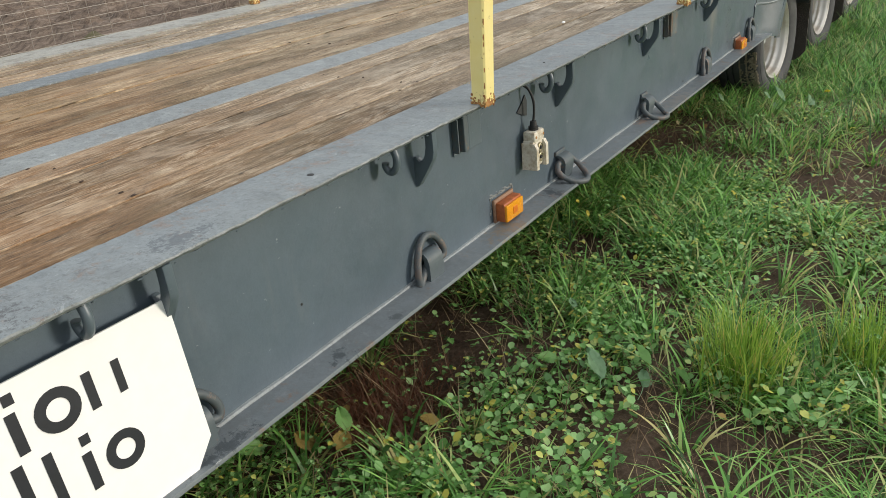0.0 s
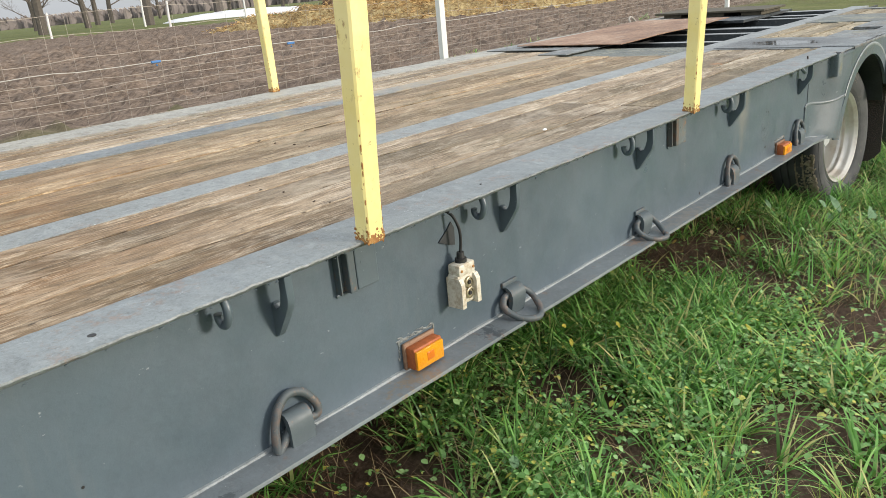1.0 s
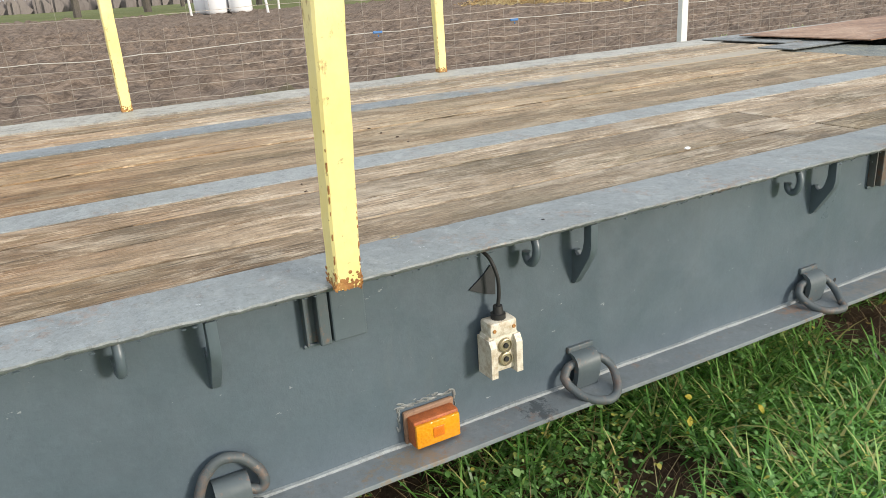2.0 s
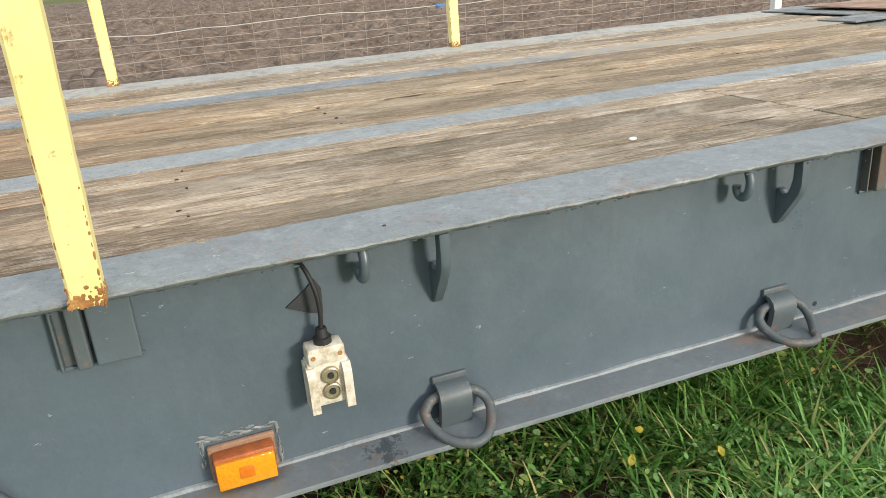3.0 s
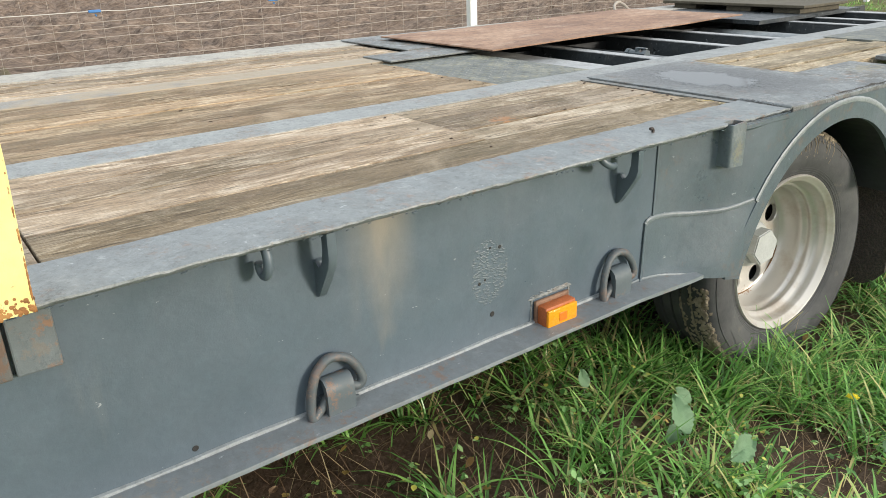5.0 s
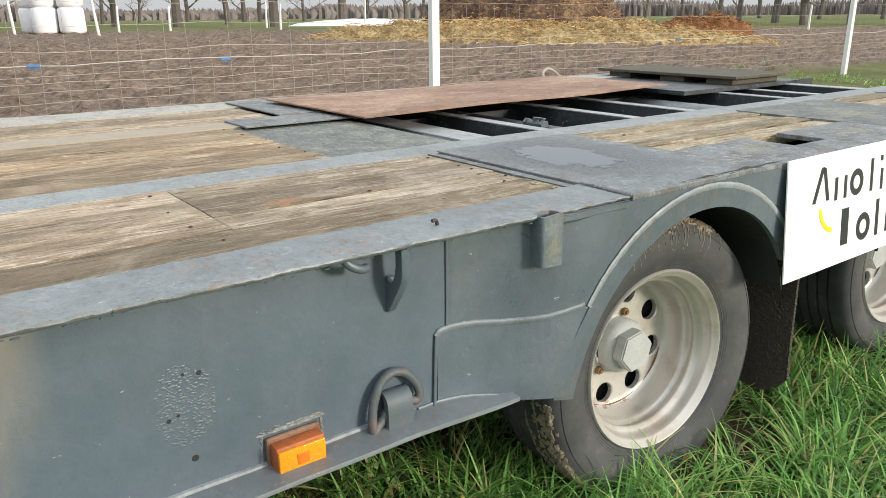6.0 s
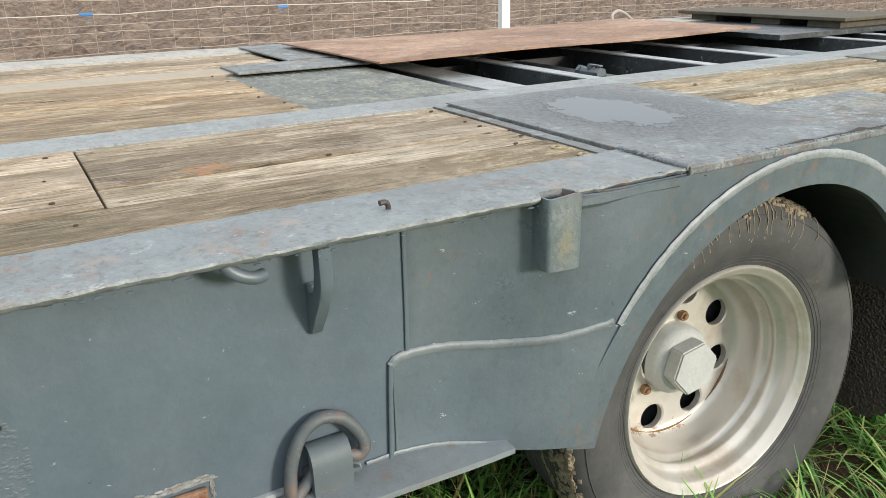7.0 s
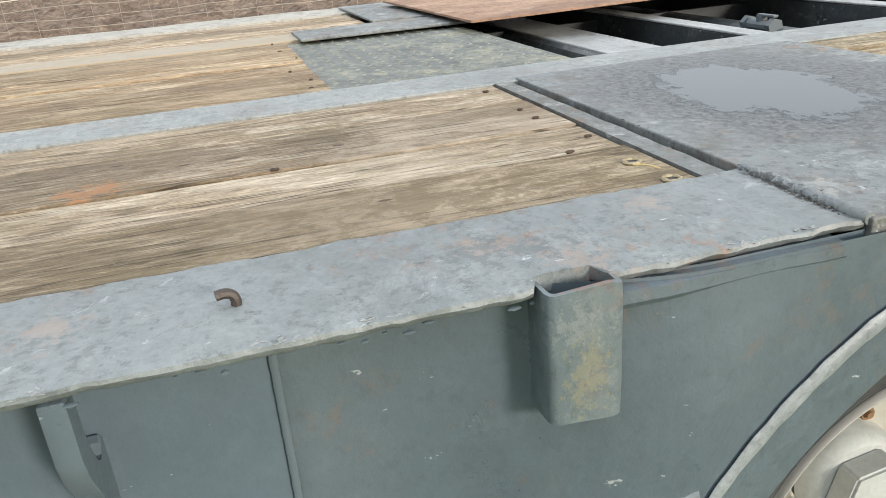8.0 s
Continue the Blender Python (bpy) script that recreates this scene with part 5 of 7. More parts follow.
levels_ = [[bm.verts.new((x, y, z + 0.003 * math.sin(5 + 90 * y) * (k == 8))) for x, y in loop_] for k, z in enumerate(np.linspace(0.744, 0.859, 9))]
for lo_, hi_ in zip(levels_, levels_[1:]):
    for k in range(len(loop_)):
        bm.faces.new((lo_[k], lo_[(k + 1) % len(loop_)], hi_[(k + 1) % len(loop_)], hi_[k]))
for lev_ in (levels_[0], levels_[-1]):
    for k in range(len(outer_line) - 1):
        bm.faces.new((lev_[k], lev_[k + 1], lev_[len(loop_) - 2 - k], lev_[len(loop_) - 1 - k]))
rough_edges(bm, 0.0012, 30)
part("stake_pocket", bm, POCKET, trailer, "open steel pocket with flaking paint", smooth=40)


def marker_lamp(y, z):
    """An amber side marker on a weathered base."""
    b = B()
    box(b, 0.0, 0.010, y - 0.055, y + 0.055, z - 0.033, z + 0.037, 0.004)
    base = part("marker_lamp", b, RUSTPLATE, trailer, "amber side marker lamp on a rusty base")
    b = B()
    box(b, 0.008, 0.038, y - 0.049, y + 0.049, z - 0.028, z + 0.028, 0.004)
    body = part("lamp_body", b, AMBER_DARK, base, smooth=30)
    b = B()
    box(b, 0.036, 0.045, y - 0.0475, y + 0.0475, z - 0.0275, z + 0.022, 0.003)
    part("lens", b, AMBER, base, "amber plastic lens", smooth=30)
    b = B()
    box(b, 0.044, 0.0462, y - 0.012, y + 0.012, z - 0.013, z + 0.009, 0.001)
    part("reflector", b, AMBER_DEEP, base, "darker square in the lens", smooth=30)
    # ragged smears of sealant on the paint round the base
    b = B()
    rng_ = random.Random(int(y * 10))
    for k in range(170 if y > 5 else 75):
        u = rng_.uniform(-1, 1)
        if rng_.random() < 0.6:
            py, pz, wy, wz = y + u * 0.062, z + 0.0425 + abs(rng_.gauss(0, 0.004)), rng_.uniform(0.004, 0.014), rng_.uniform(0.0008, 0.003)
        else:
            py, pz, wy, wz = y + rng_.choice((-1, 1)) * (0.0595 + abs(rng_.gauss(0, 0.002))), z + rng_.uniform(-0.03, 0.044), rng_.uniform(0.001, 0.0025), rng_.uniform(0.003, 0.009)
        blob(b, radius=1.0, matrix=Matrix.Translation((0.0005, py, pz)) @ Matrix.Rotation(rng_.uniform(-0.3, 0.3), 4, "X") @ Matrix.Diagonal((0.0022, wy, wz, 1)))
    rough_edges(b, 0.001, 90)
    part("sealant", b, NEAR_STRIP, base, "pale ragged sealant", smooth=True)["kind"] = "stuff"


marker_lamp(3.164, 0.507)
marker_lamp(5.643, 0.488)

# small drilled holes
for y, z, r in ((4.407, 0.492, 0.006), (4.776, 0.492, 0.006), (5.462, 0.533, 0.0065), (5.457, 0.694, 0.003), (5.484, 0.690, 0.0045), (5.426, 0.617, 0.004), (5.442, 0.622, 0.003), (2.35, 0.60, 0.003)):
    bm = B()
    lathe(bm, [(0.0008, r), (0.0012, r * 0.9), (0.0012, 0.0)], 14)
    o = part("drilled_hole", bm, BLACK, trailer)
    o.matrix_local = Matrix.Translation((0, y, z))
for x, y, r in ((0.016, 2.422, 0.008), (0.003, 3.447, 0.0035)):
    bm = B()
    tube(bm, [(x, y, 0.858), (x, y, 0.8618)], [r, r * 0.9], 12)
    part("drilled_hole", bm, BLACK, trailer)
# patch of rough weld spatter
rng = random.Random(8)
bm = B()
for k in range(420):
    a, r = rng.uniform(0, 2 * math.pi), math.sqrt(rng.random())
    y, z = 5.455 + 0.052 * r * math.cos(a), 0.638 + 0.078 * r * math.sin(a)
    blob(bm, radius=rng.uniform(0.0014, 0.0040), matrix=Matrix.Translation((0.0, y, z)) @ Matrix.Diagonal((0.2, 1.3, 0.8, 1)))
part("weld_spatter", bm, STEEL, trailer, smooth=True)["kind"] = "stuff"
# lumps of old sealant under the rim
bm = B()
for y in np.arange(1.0, 6.4, 0.016):
    if rng.random() < 0.55:
        blob(bm, radius=rng.uniform(0.0010, 0.0030), matrix=Matrix.Translation((0.060 + rng.uniform(-0.008, 0.004), y, 0.8455 + rng.uniform(-0.0015, 0.0015))) @ Matrix.Diagonal((1, rng.uniform(1, 3), 0.7, 1)))
part("edge_sealant", bm, STEEL, trailer, smooth=True)["kind"] = "stuff"

# ---- control box on its cable ----
cbox = thing("control_box", "stained ivory two-button control box hanging on a black cable", "control box", at=(0, 3.317, 0.627))
bm = B()
box(bm, 0.010, 0.046, -0.034, 0.034, -0.040, 0.042, 0.005)
body = part("body", bm, IVORY, cbox, smooth=30)
bm = B()
box(bm, 0.010, 0.050, -0.031, 0.031, 0.036, 0.068, 0.006)
part("cable_cover", bm, IVORY, cbox, smooth=30)
for s in (-1, 1):
    bm = B()
    prism(bm, [(0.008, -0.047), (0.058, -0.045), (0.058, 0.020), (0.050, 0.034), (0.008, 0.034)], "y", s * 0.036, s * 0.022)
    part("guard_rib", bm, IVORY, body)
for z in (0.016, -0.013):
    bm = B()
    lathe(bm, [(0.046, 0.0150), (0.052, 0.0145), (0.053, 0.012), (0.050, 0.011), (0.050, 0.0)], 24)
    o = part("push_button", bm, BRASS, cbox, "tarnished round push button", smooth=30)
    o.matrix_local = Matrix.Translation((0, 0.002, z))
    bm = B()
    lathe(bm, [(0.050, 0.0055), (0.0535, 0.005), (0.0535, 0.0)], 16)
    k = part("button_cap", bm, BLACK, o)
for y, z in ((-0.022, 0.052), (0.022, 0.052)):
    bm = B()
    lathe(bm, [(0.050, 0.004), (0.052, 0.0035), (0.0515, 0.0)], 10)
    o = part("screw", bm, RUST, cbox)
    o.matrix_local = Matrix.Translation((0, y, z))
bm = B()
tube(bm, [(0.030, 0.0, 0.064), (0.030, 0.0, 0.078), (0.030, 0.0, 0.079), (0.030, 0, 0.094)], [0.015, 0.015, 0.011, 0.009], 14)
part("cable_gland", bm, BLACK, cbox, smooth=30)
bm = B()
tube(bm, curve_points([(0.030, 0.0, 0.09), (0.033, 0.002, 0.12), (0.033, 0.000, 0.155), (0.024, -0.008, 0.187), (0.010, -0.014, 0.200), (0.0, -0.016, 0.203)], 8), 0.0038, 10)
part("cable", bm, BLACK, cbox, smooth=True)
bm = B()
prism(bm, [(-0.046, 0.128), (-0.012, 0.152), (0.004, 0.168), (0.014, 0.150), (0.012, 0.105), (-0.012, 0.112)], "x", 0.0005, 0.004)
part("mounting_tab", bm, DARK, cbox)

# ---- stakes ----
def stake(x, y, lean_x, lean_y, height, rz=0.0):
    t = thing("stake_post", "pale yellow painted steel stake, rusty at its foot", "stake", "stakes along the deck", (x, y, DECK))
    b = B()
    w, d = 0.046, 0.042
    n = 40
    rings = []
    for i in range(n + 1):
        z = height * i / n
        o = [(-d / 2 + 0.004, -w / 2), (d / 2 - 0.004, -w / 2), (d / 2, -w / 2 + 0.004), (d / 2, w / 2 - 0.004), (d / 2 - 0.004, w / 2), (-d / 2 + 0.004, w / 2), (-d / 2, w / 2 - 0.004), (-d / 2, -w / 2 + 0.004)]
        wide_ = 1 + 0.26 * min(z, 0.6)  # a little stouter higher up
        rings.append([b.verts.new((px * wide_, py * wide_, z)) for px, py in o])
    for p, q in zip(rings, rings[1:]):
        for k in range(8):
            f = b.faces.new((p[k], p[(k + 1) % 8], q[(k + 1) % 8], q[k]))
            f.material_index = 0
    b.faces.new(rings[0][::-1])
    b.faces.new(rings[-1])
    rough_edges(b, 0.0015, 14, y)
    part("tube", b, YELLOW, t)
    b = B()
    rng2 = random.Random(int(y * 100))
    for k in range(170):
        z = abs(rng2.gauss(0, 0.011))
        side_ = rng2.choice(((d / 2 + 0.0006, rng2.uniform(-w / 2, w / 2)), (rng2.uniform(-d / 2, d / 2), -w / 2 - 0.0006), (rng2.uniform(-d / 2, d / 2), w / 2 + 0.0006)))
        blob(b, radius=rng2.uniform(0.0015, 0.0042), matrix=Matrix.Translation((side_[0], side_[1], z)) @ Matrix.Diagonal((0.22 if abs(side_[0]) > d / 2 else 1, 0.22 if abs(side_[1]) > w / 2 else 1, 1, 1)))
    for k in range(120):
        z = rng2.random() ** 1.6 * height * 0.8
        cy_ = rng2.choice((-1, 1)) * (w / 2 - 0.002)
        blob(b, radius=rng2.uniform(0.0012, 0.003), matrix=Matrix.Translation((d / 2 - 0.002, cy_, z)) @ Matrix.Diagonal((0.9, 0.9, rng2.uniform(1, 4), 1)))
    for k in range(22 if 0 < y < 3 and x > 0 else 0):
        z = 0.115 + rng2.gauss(0, 0.012)
        blob(b, radius=rng2.uniform(0.0012, 0.003), matrix=Matrix.Translation((d / 2, -w / 2 + rng2.uniform(0.0, 0.018), z)) @ Matrix.Diagonal((0.4, 1, 1.3, 1)))
    part("rust_scale", b, RUST, t, "flaking rust", smooth=True)["kind"] = "stuff"
    t.matrix_world = pose(x, y, 0.8545 if x > 0 else 0.862, lean_y, lean_x, rz)
    return t


stake(0.060, 3.004, 2.0, -1.2, 1.15)
stake(0.0575, 4.560, 2.0, -1.2, 1.15)
for y in (2.985, 4.595):
    stake(-2.49, y, 0.0, 0.5, 1.15)

# ---- signs ----
def print_shape(b, kind_, u, v, size):
    """Plain printed shapes: o a ring, i a short upright bar, l a tall one, v a leaning one."""
    x0, x1, th = 0.0042, 0.0052, 0.24 * size
    if kind_ == "o":
        r, n = size * 0.5, 24
        ring = [[b.verts.new((x, u + (r - d) * math.cos(2 * math.pi * k / n), v + r + (r - d) * math.sin(2 * math.pi * k / n))) for k in range(n)] for x in (x0, x1) for d in (0, th)]
        for k in range(n):
            j = (k + 1) % n
            b.faces.new((ring[2][k], ring[2][j], ring[3][j], ring[3][k]))
            b.faces.new((ring[0][k], ring[0][j], ring[2][j], ring[2][k]))
            b.faces.new((ring[1][k], ring[3][k], ring[3][j], ring[1][j]))
    else:
        h = {"i": 1.0, "l": 1.45, "v": 1.4, "w": 1.4, "b": 1.4, "d": 0.26}[kind_] * size
        lean_ = {"v": 0.62 * size, "w": -0.36 * size}.get(kind_, 0.0)
        w = th * (2.2 if kind_ == "b" else 1.0)
        prism(b, [(u - w / 2, v), (u + w / 2, v), (u + w / 2 + lean_, v + h), (u - w / 2 + lean_, v + h)], "x", x0, x1)


def sign(y0, y1, z0, z1, x, tilt, lean, bars, arc=None, cut=0.0, label=""):
    t = thing("advert_sign", label, "sign", at=(x, y0, z1))
    b = B()
    w, h = y1 - y0, z1 - z0
    out = [(0, 0), (w, 0), (w, -h + cut * 1.1), (w - cut, -h), (0, -h)]
    prism(b, out, "x", 0.0, 0.004)
    part("board", b, SIGN, t)
    for kind_, u, v, size in bars:
        b = B()
        print_shape(b, kind_, u, v, size)
        part("print_shape", b, INK, t)
    if arc:
        b = B()
        cu, cv, r = arc
        inner, outer_ = [], []
        for a in np.linspace(radians(188), radians(262), 12):
            for rr, lst in ((r - 0.008, inner), (r + 0.008, outer_)):
                lst.append([b.verts.new((xx, cu + rr * math.cos(a), cv + rr * math.sin(a))) for xx in (0.0042, 0.0052)])
        for k in range(11):
            for s in (0, 1):
                b.faces.new((inner[k][s], inner[k + 1][s], outer_[k + 1][s], outer_[k][s]))
            b.faces.new((inner[k][0], inner[k + 1][0], inner[k + 1][1], inner[k][1]))
            b.faces.new((outer_[k][0], outer_[k + 1][0], outer_[k + 1][1], outer_[k][1]))
        part("print_arc", b, SIGN_YELLOW, t, "yellow arc")
    t.matrix_world = pose(x, y0, z1, tilt, lean, 0)
    return t


sign(7.13, 8.06, 0.512, 0.868, 0.088, 0.0, -5.0, [
    ("v", 0.146, -0.143, 0.074), ("w", 0.226, -0.143, 0.072), ("i", 0.274, -0.150, 0.070), ("i", 0.330, -0.150, 0.070), ("o", 0.400, -0.152, 0.084), ("l", 0.497, -0.152, 0.072),
    ("i", 0.566, -0.155, 0.068), ("d", 0.560, -0.062, 0.068), ("o", 0.638, -0.155, 0.086), ("i", 0.712, -0.157, 0.068), ("i", 0.768, -0.157, 0.068),
    ("b", 0.340, -0.300, 0.083), ("o", 0.460, -0.306, 0.090), ("l", 0.552, -0.306, 0.083), ("l", 0.622, -0.304, 0.066), ("i", 0.686, -0.308, 0.068), ("d", 0.684, -0.215, 0.068), ("o", 0.752, -0.310, 0.086)],
    (0.272, -0.152, 0.088), 0.0, "white advert board with dark and yellow print, tied to the trailer")
sign(1.17, 2.04, 0.468, 0.792, 0.028, -0.8, -6.0, [
    ("i", 0.591, -0.112, 0.066), ("d", 0.596, -0.034, 0.066), ("o", 0.653, -0.112, 0.070), ("i", 0.706, -0.108, 0.062), ("i", 0.754, -0.106, 0.056),
    ("l", 0.572, -0.222, 0.068), ("l", 0.614, -0.220, 0.062), ("i", 0.666, -0.228, 0.064), ("d", 0.671, -0.151, 0.064), ("o", 0.724, -0.228, 0.066)],
    None, 0.05, "white advert board with dark print, one corner cut off")

# ---- loose things on the deck ----
plate = thing("steel_sheet", "rusty brown steel sheet lying across the open pit", "steel sheet", at=(-1.41, 6.665, 0.876))
bm = B()
n = 14
top, low = [], []
for i in range(n + 1):
    for lst, dz in ((top, 0.006), (low, 0.0)):
        lst.append([bm.verts.new((-0.84 * j / 6 + 0.01 * math.sin(i * 0.9) * (j == 0), 2.05 * i / n, dz + 0.003 * math.sin(i * 0.5 + j * 0.3) + 0.003 * j / 6)) for j in range(7)])
for i in range(n):
    for j in range(6):
        bm.faces.new((top[i][j], top[i + 1][j], top[i + 1][j + 1], top[i][j + 1]))
        bm.faces.new((low[i][j], low[i][j + 1], low[i + 1][j + 1], low[i + 1][j]))
    for j in (0, 6):
        bm.faces.new((top[i][j], low[i][j], low[i + 1][j], top[i + 1][j]))
for i in (0, n):
    for j in range(6):
        bm.faces.new((top[i][j], top[i][j + 1], low[i][j + 1], low[i][j]))
part("sheet", bm, RUSTPLATE, plate)
plate.matrix_world = pose(-1.41, 6.665, 0.876, 0, 0, 3.0)

OLDWOOD = plain("old_grey_timber", (0.078, 0.068, 0.045), 0.8, spread=0.5, scale=6, bumpy=0.5)
pallet = thing("pallet", "old dark timber pallet with a board top on the rear deck", "pallet", at=(-1.91, 9.42, 0.8575))
bm = B()
box(bm, -0.53, 0.53, -0.27, 0.27, 0.034, 0.052, 0.004)
part("board", bm, OLDWOOD, pallet)
for x in (-0.36, 0.06, 0.40):
    bm = B()
    box(bm, x - 0.09, x + 0.09, -0.24, 0.24, 0.0, 0.034, 0.003)
    part("bearer", bm, OLDWOOD, pallet)

def water(name, cx, cy, z, rx, ry, seed):
    b = B()
    pts = []
    n_ = 360
    for k in range(n_):
        a = 2 * math.pi * k / n_
        d = Vector((math.cos(a), math.sin(a), seed))
        f = 1 + 0.30 * noise.noise(d * 1.2) + 0.12 * noise.noise(d * 3.1) + 0.05 * noise.noise(d * 9.0) + 0.03 * noise.noise(d * 31.0)
        pts.append(b.verts.new((cx + rx * f * d.x, cy + ry * f * d.y, z)))
    mid = b.verts.new((cx, cy, z))
    for k in range(n_):
        b.faces.new((pts[k], pts[(k + 1) % n_], mid))
    return tagged(mesh_object(name, b, WATER), "shallow rain puddle on the grey steel plate", "puddle")


water("puddle", -0.395, 6.745, 0.8624, 0.29, 0.185, 5.0)

NAILSTEEL = plain("brown_nail_steel", (0.060, 0.048, 0.042), 0.5, 0.3, spread=0.5, scale=90)


def bent_nail(x, y, z, rz, size=1.0):
    t = thing("bent_bolt", "bent rusty bolt standing on the deck rim", "bolt", at=(x, y, z))
    b = B()
    tube(b, curve_points([(0, 0, -0.002), (0, 0, 0.007 * size), (0, -0.003 * size, 0.0135 * size), (0.001, -0.010 * size, 0.0165 * size), (0.002, -0.019 * size, 0.016 * size)], 4), 0.0056 * size, 8)
    part("shank", b, NAILSTEEL, t, smooth=True)
    t.matrix_world = pose(x, y, z, 0, 0, rz)


AMBER_STRAW = plain("pale_straw", (0.52, 0.42, 0.19), 0.7)
BOLT = plain("worn_bolt_steel", (0.30, 0.25, 0.155), 0.5, 0.3, spread=0.35, scale=80)
bent_nail(-0.005, 5.99, DECK, 0, 0.72)
for x, y in ((-0.092, 3.168), (-0.104, 6.423), (-0.175, 6.419)):
    t = thing("bolt_head", "flat round rusty bolt head in the planks", "bolt", "bolts in the deck", (x, y, DECK - 0.002))
    bm = B()
    tube(bm, [(0.0088 * math.cos(a), 0.0088 * math.sin(a), 0.0008) for a in np.linspace(0, 2 * math.pi, 21)[:-1]], [0.0022 + 0.0006 * math.sin(k * 2.1) for k in range(20)], 6, True)
    part("washer", bm, BOLT, t, smooth=True)
    bm = B()
    tube(bm, [(0, 0, -0.004), (0, 0, 0.0004), (0, 0, 0.0008)], [0.0075, 0.0075, 0.004], 12)
    part("head", bm, DARK, t, smooth=30)
bm = B()
tube(bm, curve_points([(-0.160, 6.412, DECK + 0.0008), (-0.148, 6.421, DECK + 0.002), (-0.134, 6.428, DECK + 0.0008)], 4), 0.0010, 5)
tagged(mesh_object("straw_stalk", bm, AMBER_STRAW, smooth=True), "single pale straw lying on the planks", "straw")
t = thing("pebble", "small white stone lying on the planks", "stone", at=(-0.249, 4.098, DECK))
bm = B()
bmesh.ops.create_icosphere(bm, subdivisions=2, radius=0.008, matrix=Matrix.Translation((0, 0, 0.003)) @ Matrix.Diagonal((0.8, 1.2, 0.5, 1)))
part("stone", bm, SIGN, t, smooth=True)

ROPE = plain("grey_rope", (0.33, 0.30, 0.26), 0.85, spread=0.3, scale=90)
bm = B()
tube(bm, curve_points([(-2.40, 8.60, 0.868), (-2.43, 8.62, 0.905), (-2.45, 8.68, 0.925), (-2.46, 8.75, 0.905), (-2.45, 8.80, 0.868), (-2.40, 8.84, 0.868), (-2.36, 8.74, 0.868)], 5), 0.009, 8)
tagged(mesh_object("rope", bm, ROPE, smooth=True), "short loop of grey rope on the far deck rim", "rope")

# ---- far side of the field ----
WIRE = plain("galvanised_wire", (0.31, 0.275, 0.235), 0.5, 0.3, spread=0.15)
WHITEPOST = plain("white_painted_post", (0.72, 0.72, 0.70), 0.6, spread=0.1, scale=5)
TAPE = plain("white_fence_tape", (0.48, 0.46, 0.42), 0.7)
BLUE = plain("blue_plastic", (0.03, 0.16, 0.42), 0.4)


def fence_x(y):
    return -7.45 - 0.01 * (y - 8.6)


fence = thing("wire_fence", "wire mesh field fence with white posts and tape", "fence", at=(0, 0, 0))
for y in (-6.0, 11.2, 22.65):
    b = B()
    x = fence_x(y) + 0.3
    z0 = float(ground_height(x, y))
    box(b, x - 0.045, x + 0.045, y - 0.06, y + 0.06, z0 - 0.1, z0 + 2.3, 0.006)
    part("post", b, WHITEPOST, fence, "white painted post")
rng = random.Random(3)
for z, r, mat in ((1.42, 0.0026, WIRE), (1.20, 0.003, WIRE), (0.945, 0.004, WIRE), (0.815, 0.0052, TAPE), (0.715, 0.0035, WIRE), (0.625, 0.0035, WIRE), (0.54, 0.0035, WIRE), (0.435, 0.0035, WIRE), (0.32, 0.0035, WIRE), (0.21, 0.0035, WIRE)):
    b = B()
    ph = rng.uniform(0, 6)
    ys_ = np.arange(-5, 34, 0.25)
    tube(b, [(fence_x(y) + 0.015 * math.sin(y * 3 + ph), y, z + 0.012 * math.sin(y * 2.1 + ph) + 0.022 * noise.noise(Vector((y * 2.3, z * 9, 0)))) for y in ys_], r, 4)
    part("wire", b, mat, fence)
b = B()
for y in np.arange(-5, 34, 0.25):
    dx = rng.uniform(-0.02, 0.02)
    tube(b, [(fence_x(y), y + dx, 0.1), (fence_x(y) + 0.01, y + rng.uniform(-0.03, 0.03), 0.55), (fence_x(y), y - dx, 1.07 + (0.33 if rng.random() < 0.5 else 0))], 0.0017, 4)
o = part("mesh_of_wire", b, WIRE, fence)
o["kind"] = "stuff"
for y, z in ((8.43, 0.805), (6.44, 0.81), (16.9, 0.83)):
    b = B()
    box(b, fence_x(y) - 0.012, fence_x(y) + 0.012, y - 0.06, y + 0.06, z - 0.014, z + 0.014, 0.006)
    tube(b, [(fence_x(y), y, z - 0.03), (fence_x(y), y + 0.01, z - 0.05)], 0.008, 5)
    part("blue_tag", b, BLUE, fence, "blue plastic tape joint")

FILM = plain("white_bale_film", (0.78, 0.79, 0.80), 0.3, spread=0.05, scale=6)


def bale(x, y, z):
    t = thing("wrapped_bale", "round hay bale wrapped in white film", "hay bale", "stacked bales", (x, y, z))
    b = B()
    tube(b, [(0, 0, 0), (0, 0, 0.06), (0, 0, 0.14), (0, 0, 1.16), (0, 0, 1.24), (0, 0, 1.30)], [0.48, 0.57, 0.61, 0.61, 0.57, 0.48], 28)
    rough_edges(b, 0.03, 2.2, x)
    part("film", b, FILM, t, smooth=60)


bz = float(ground_height(-42.2, 12.2))
for dx, dy in ((-41.8, 13.75), (-42.35, 12.6), (-43.2, 13.4), (-43.8, 12.3)):
    for lvl in range(3):
        bale(dx, dy, bz + 1.29 * lvl)

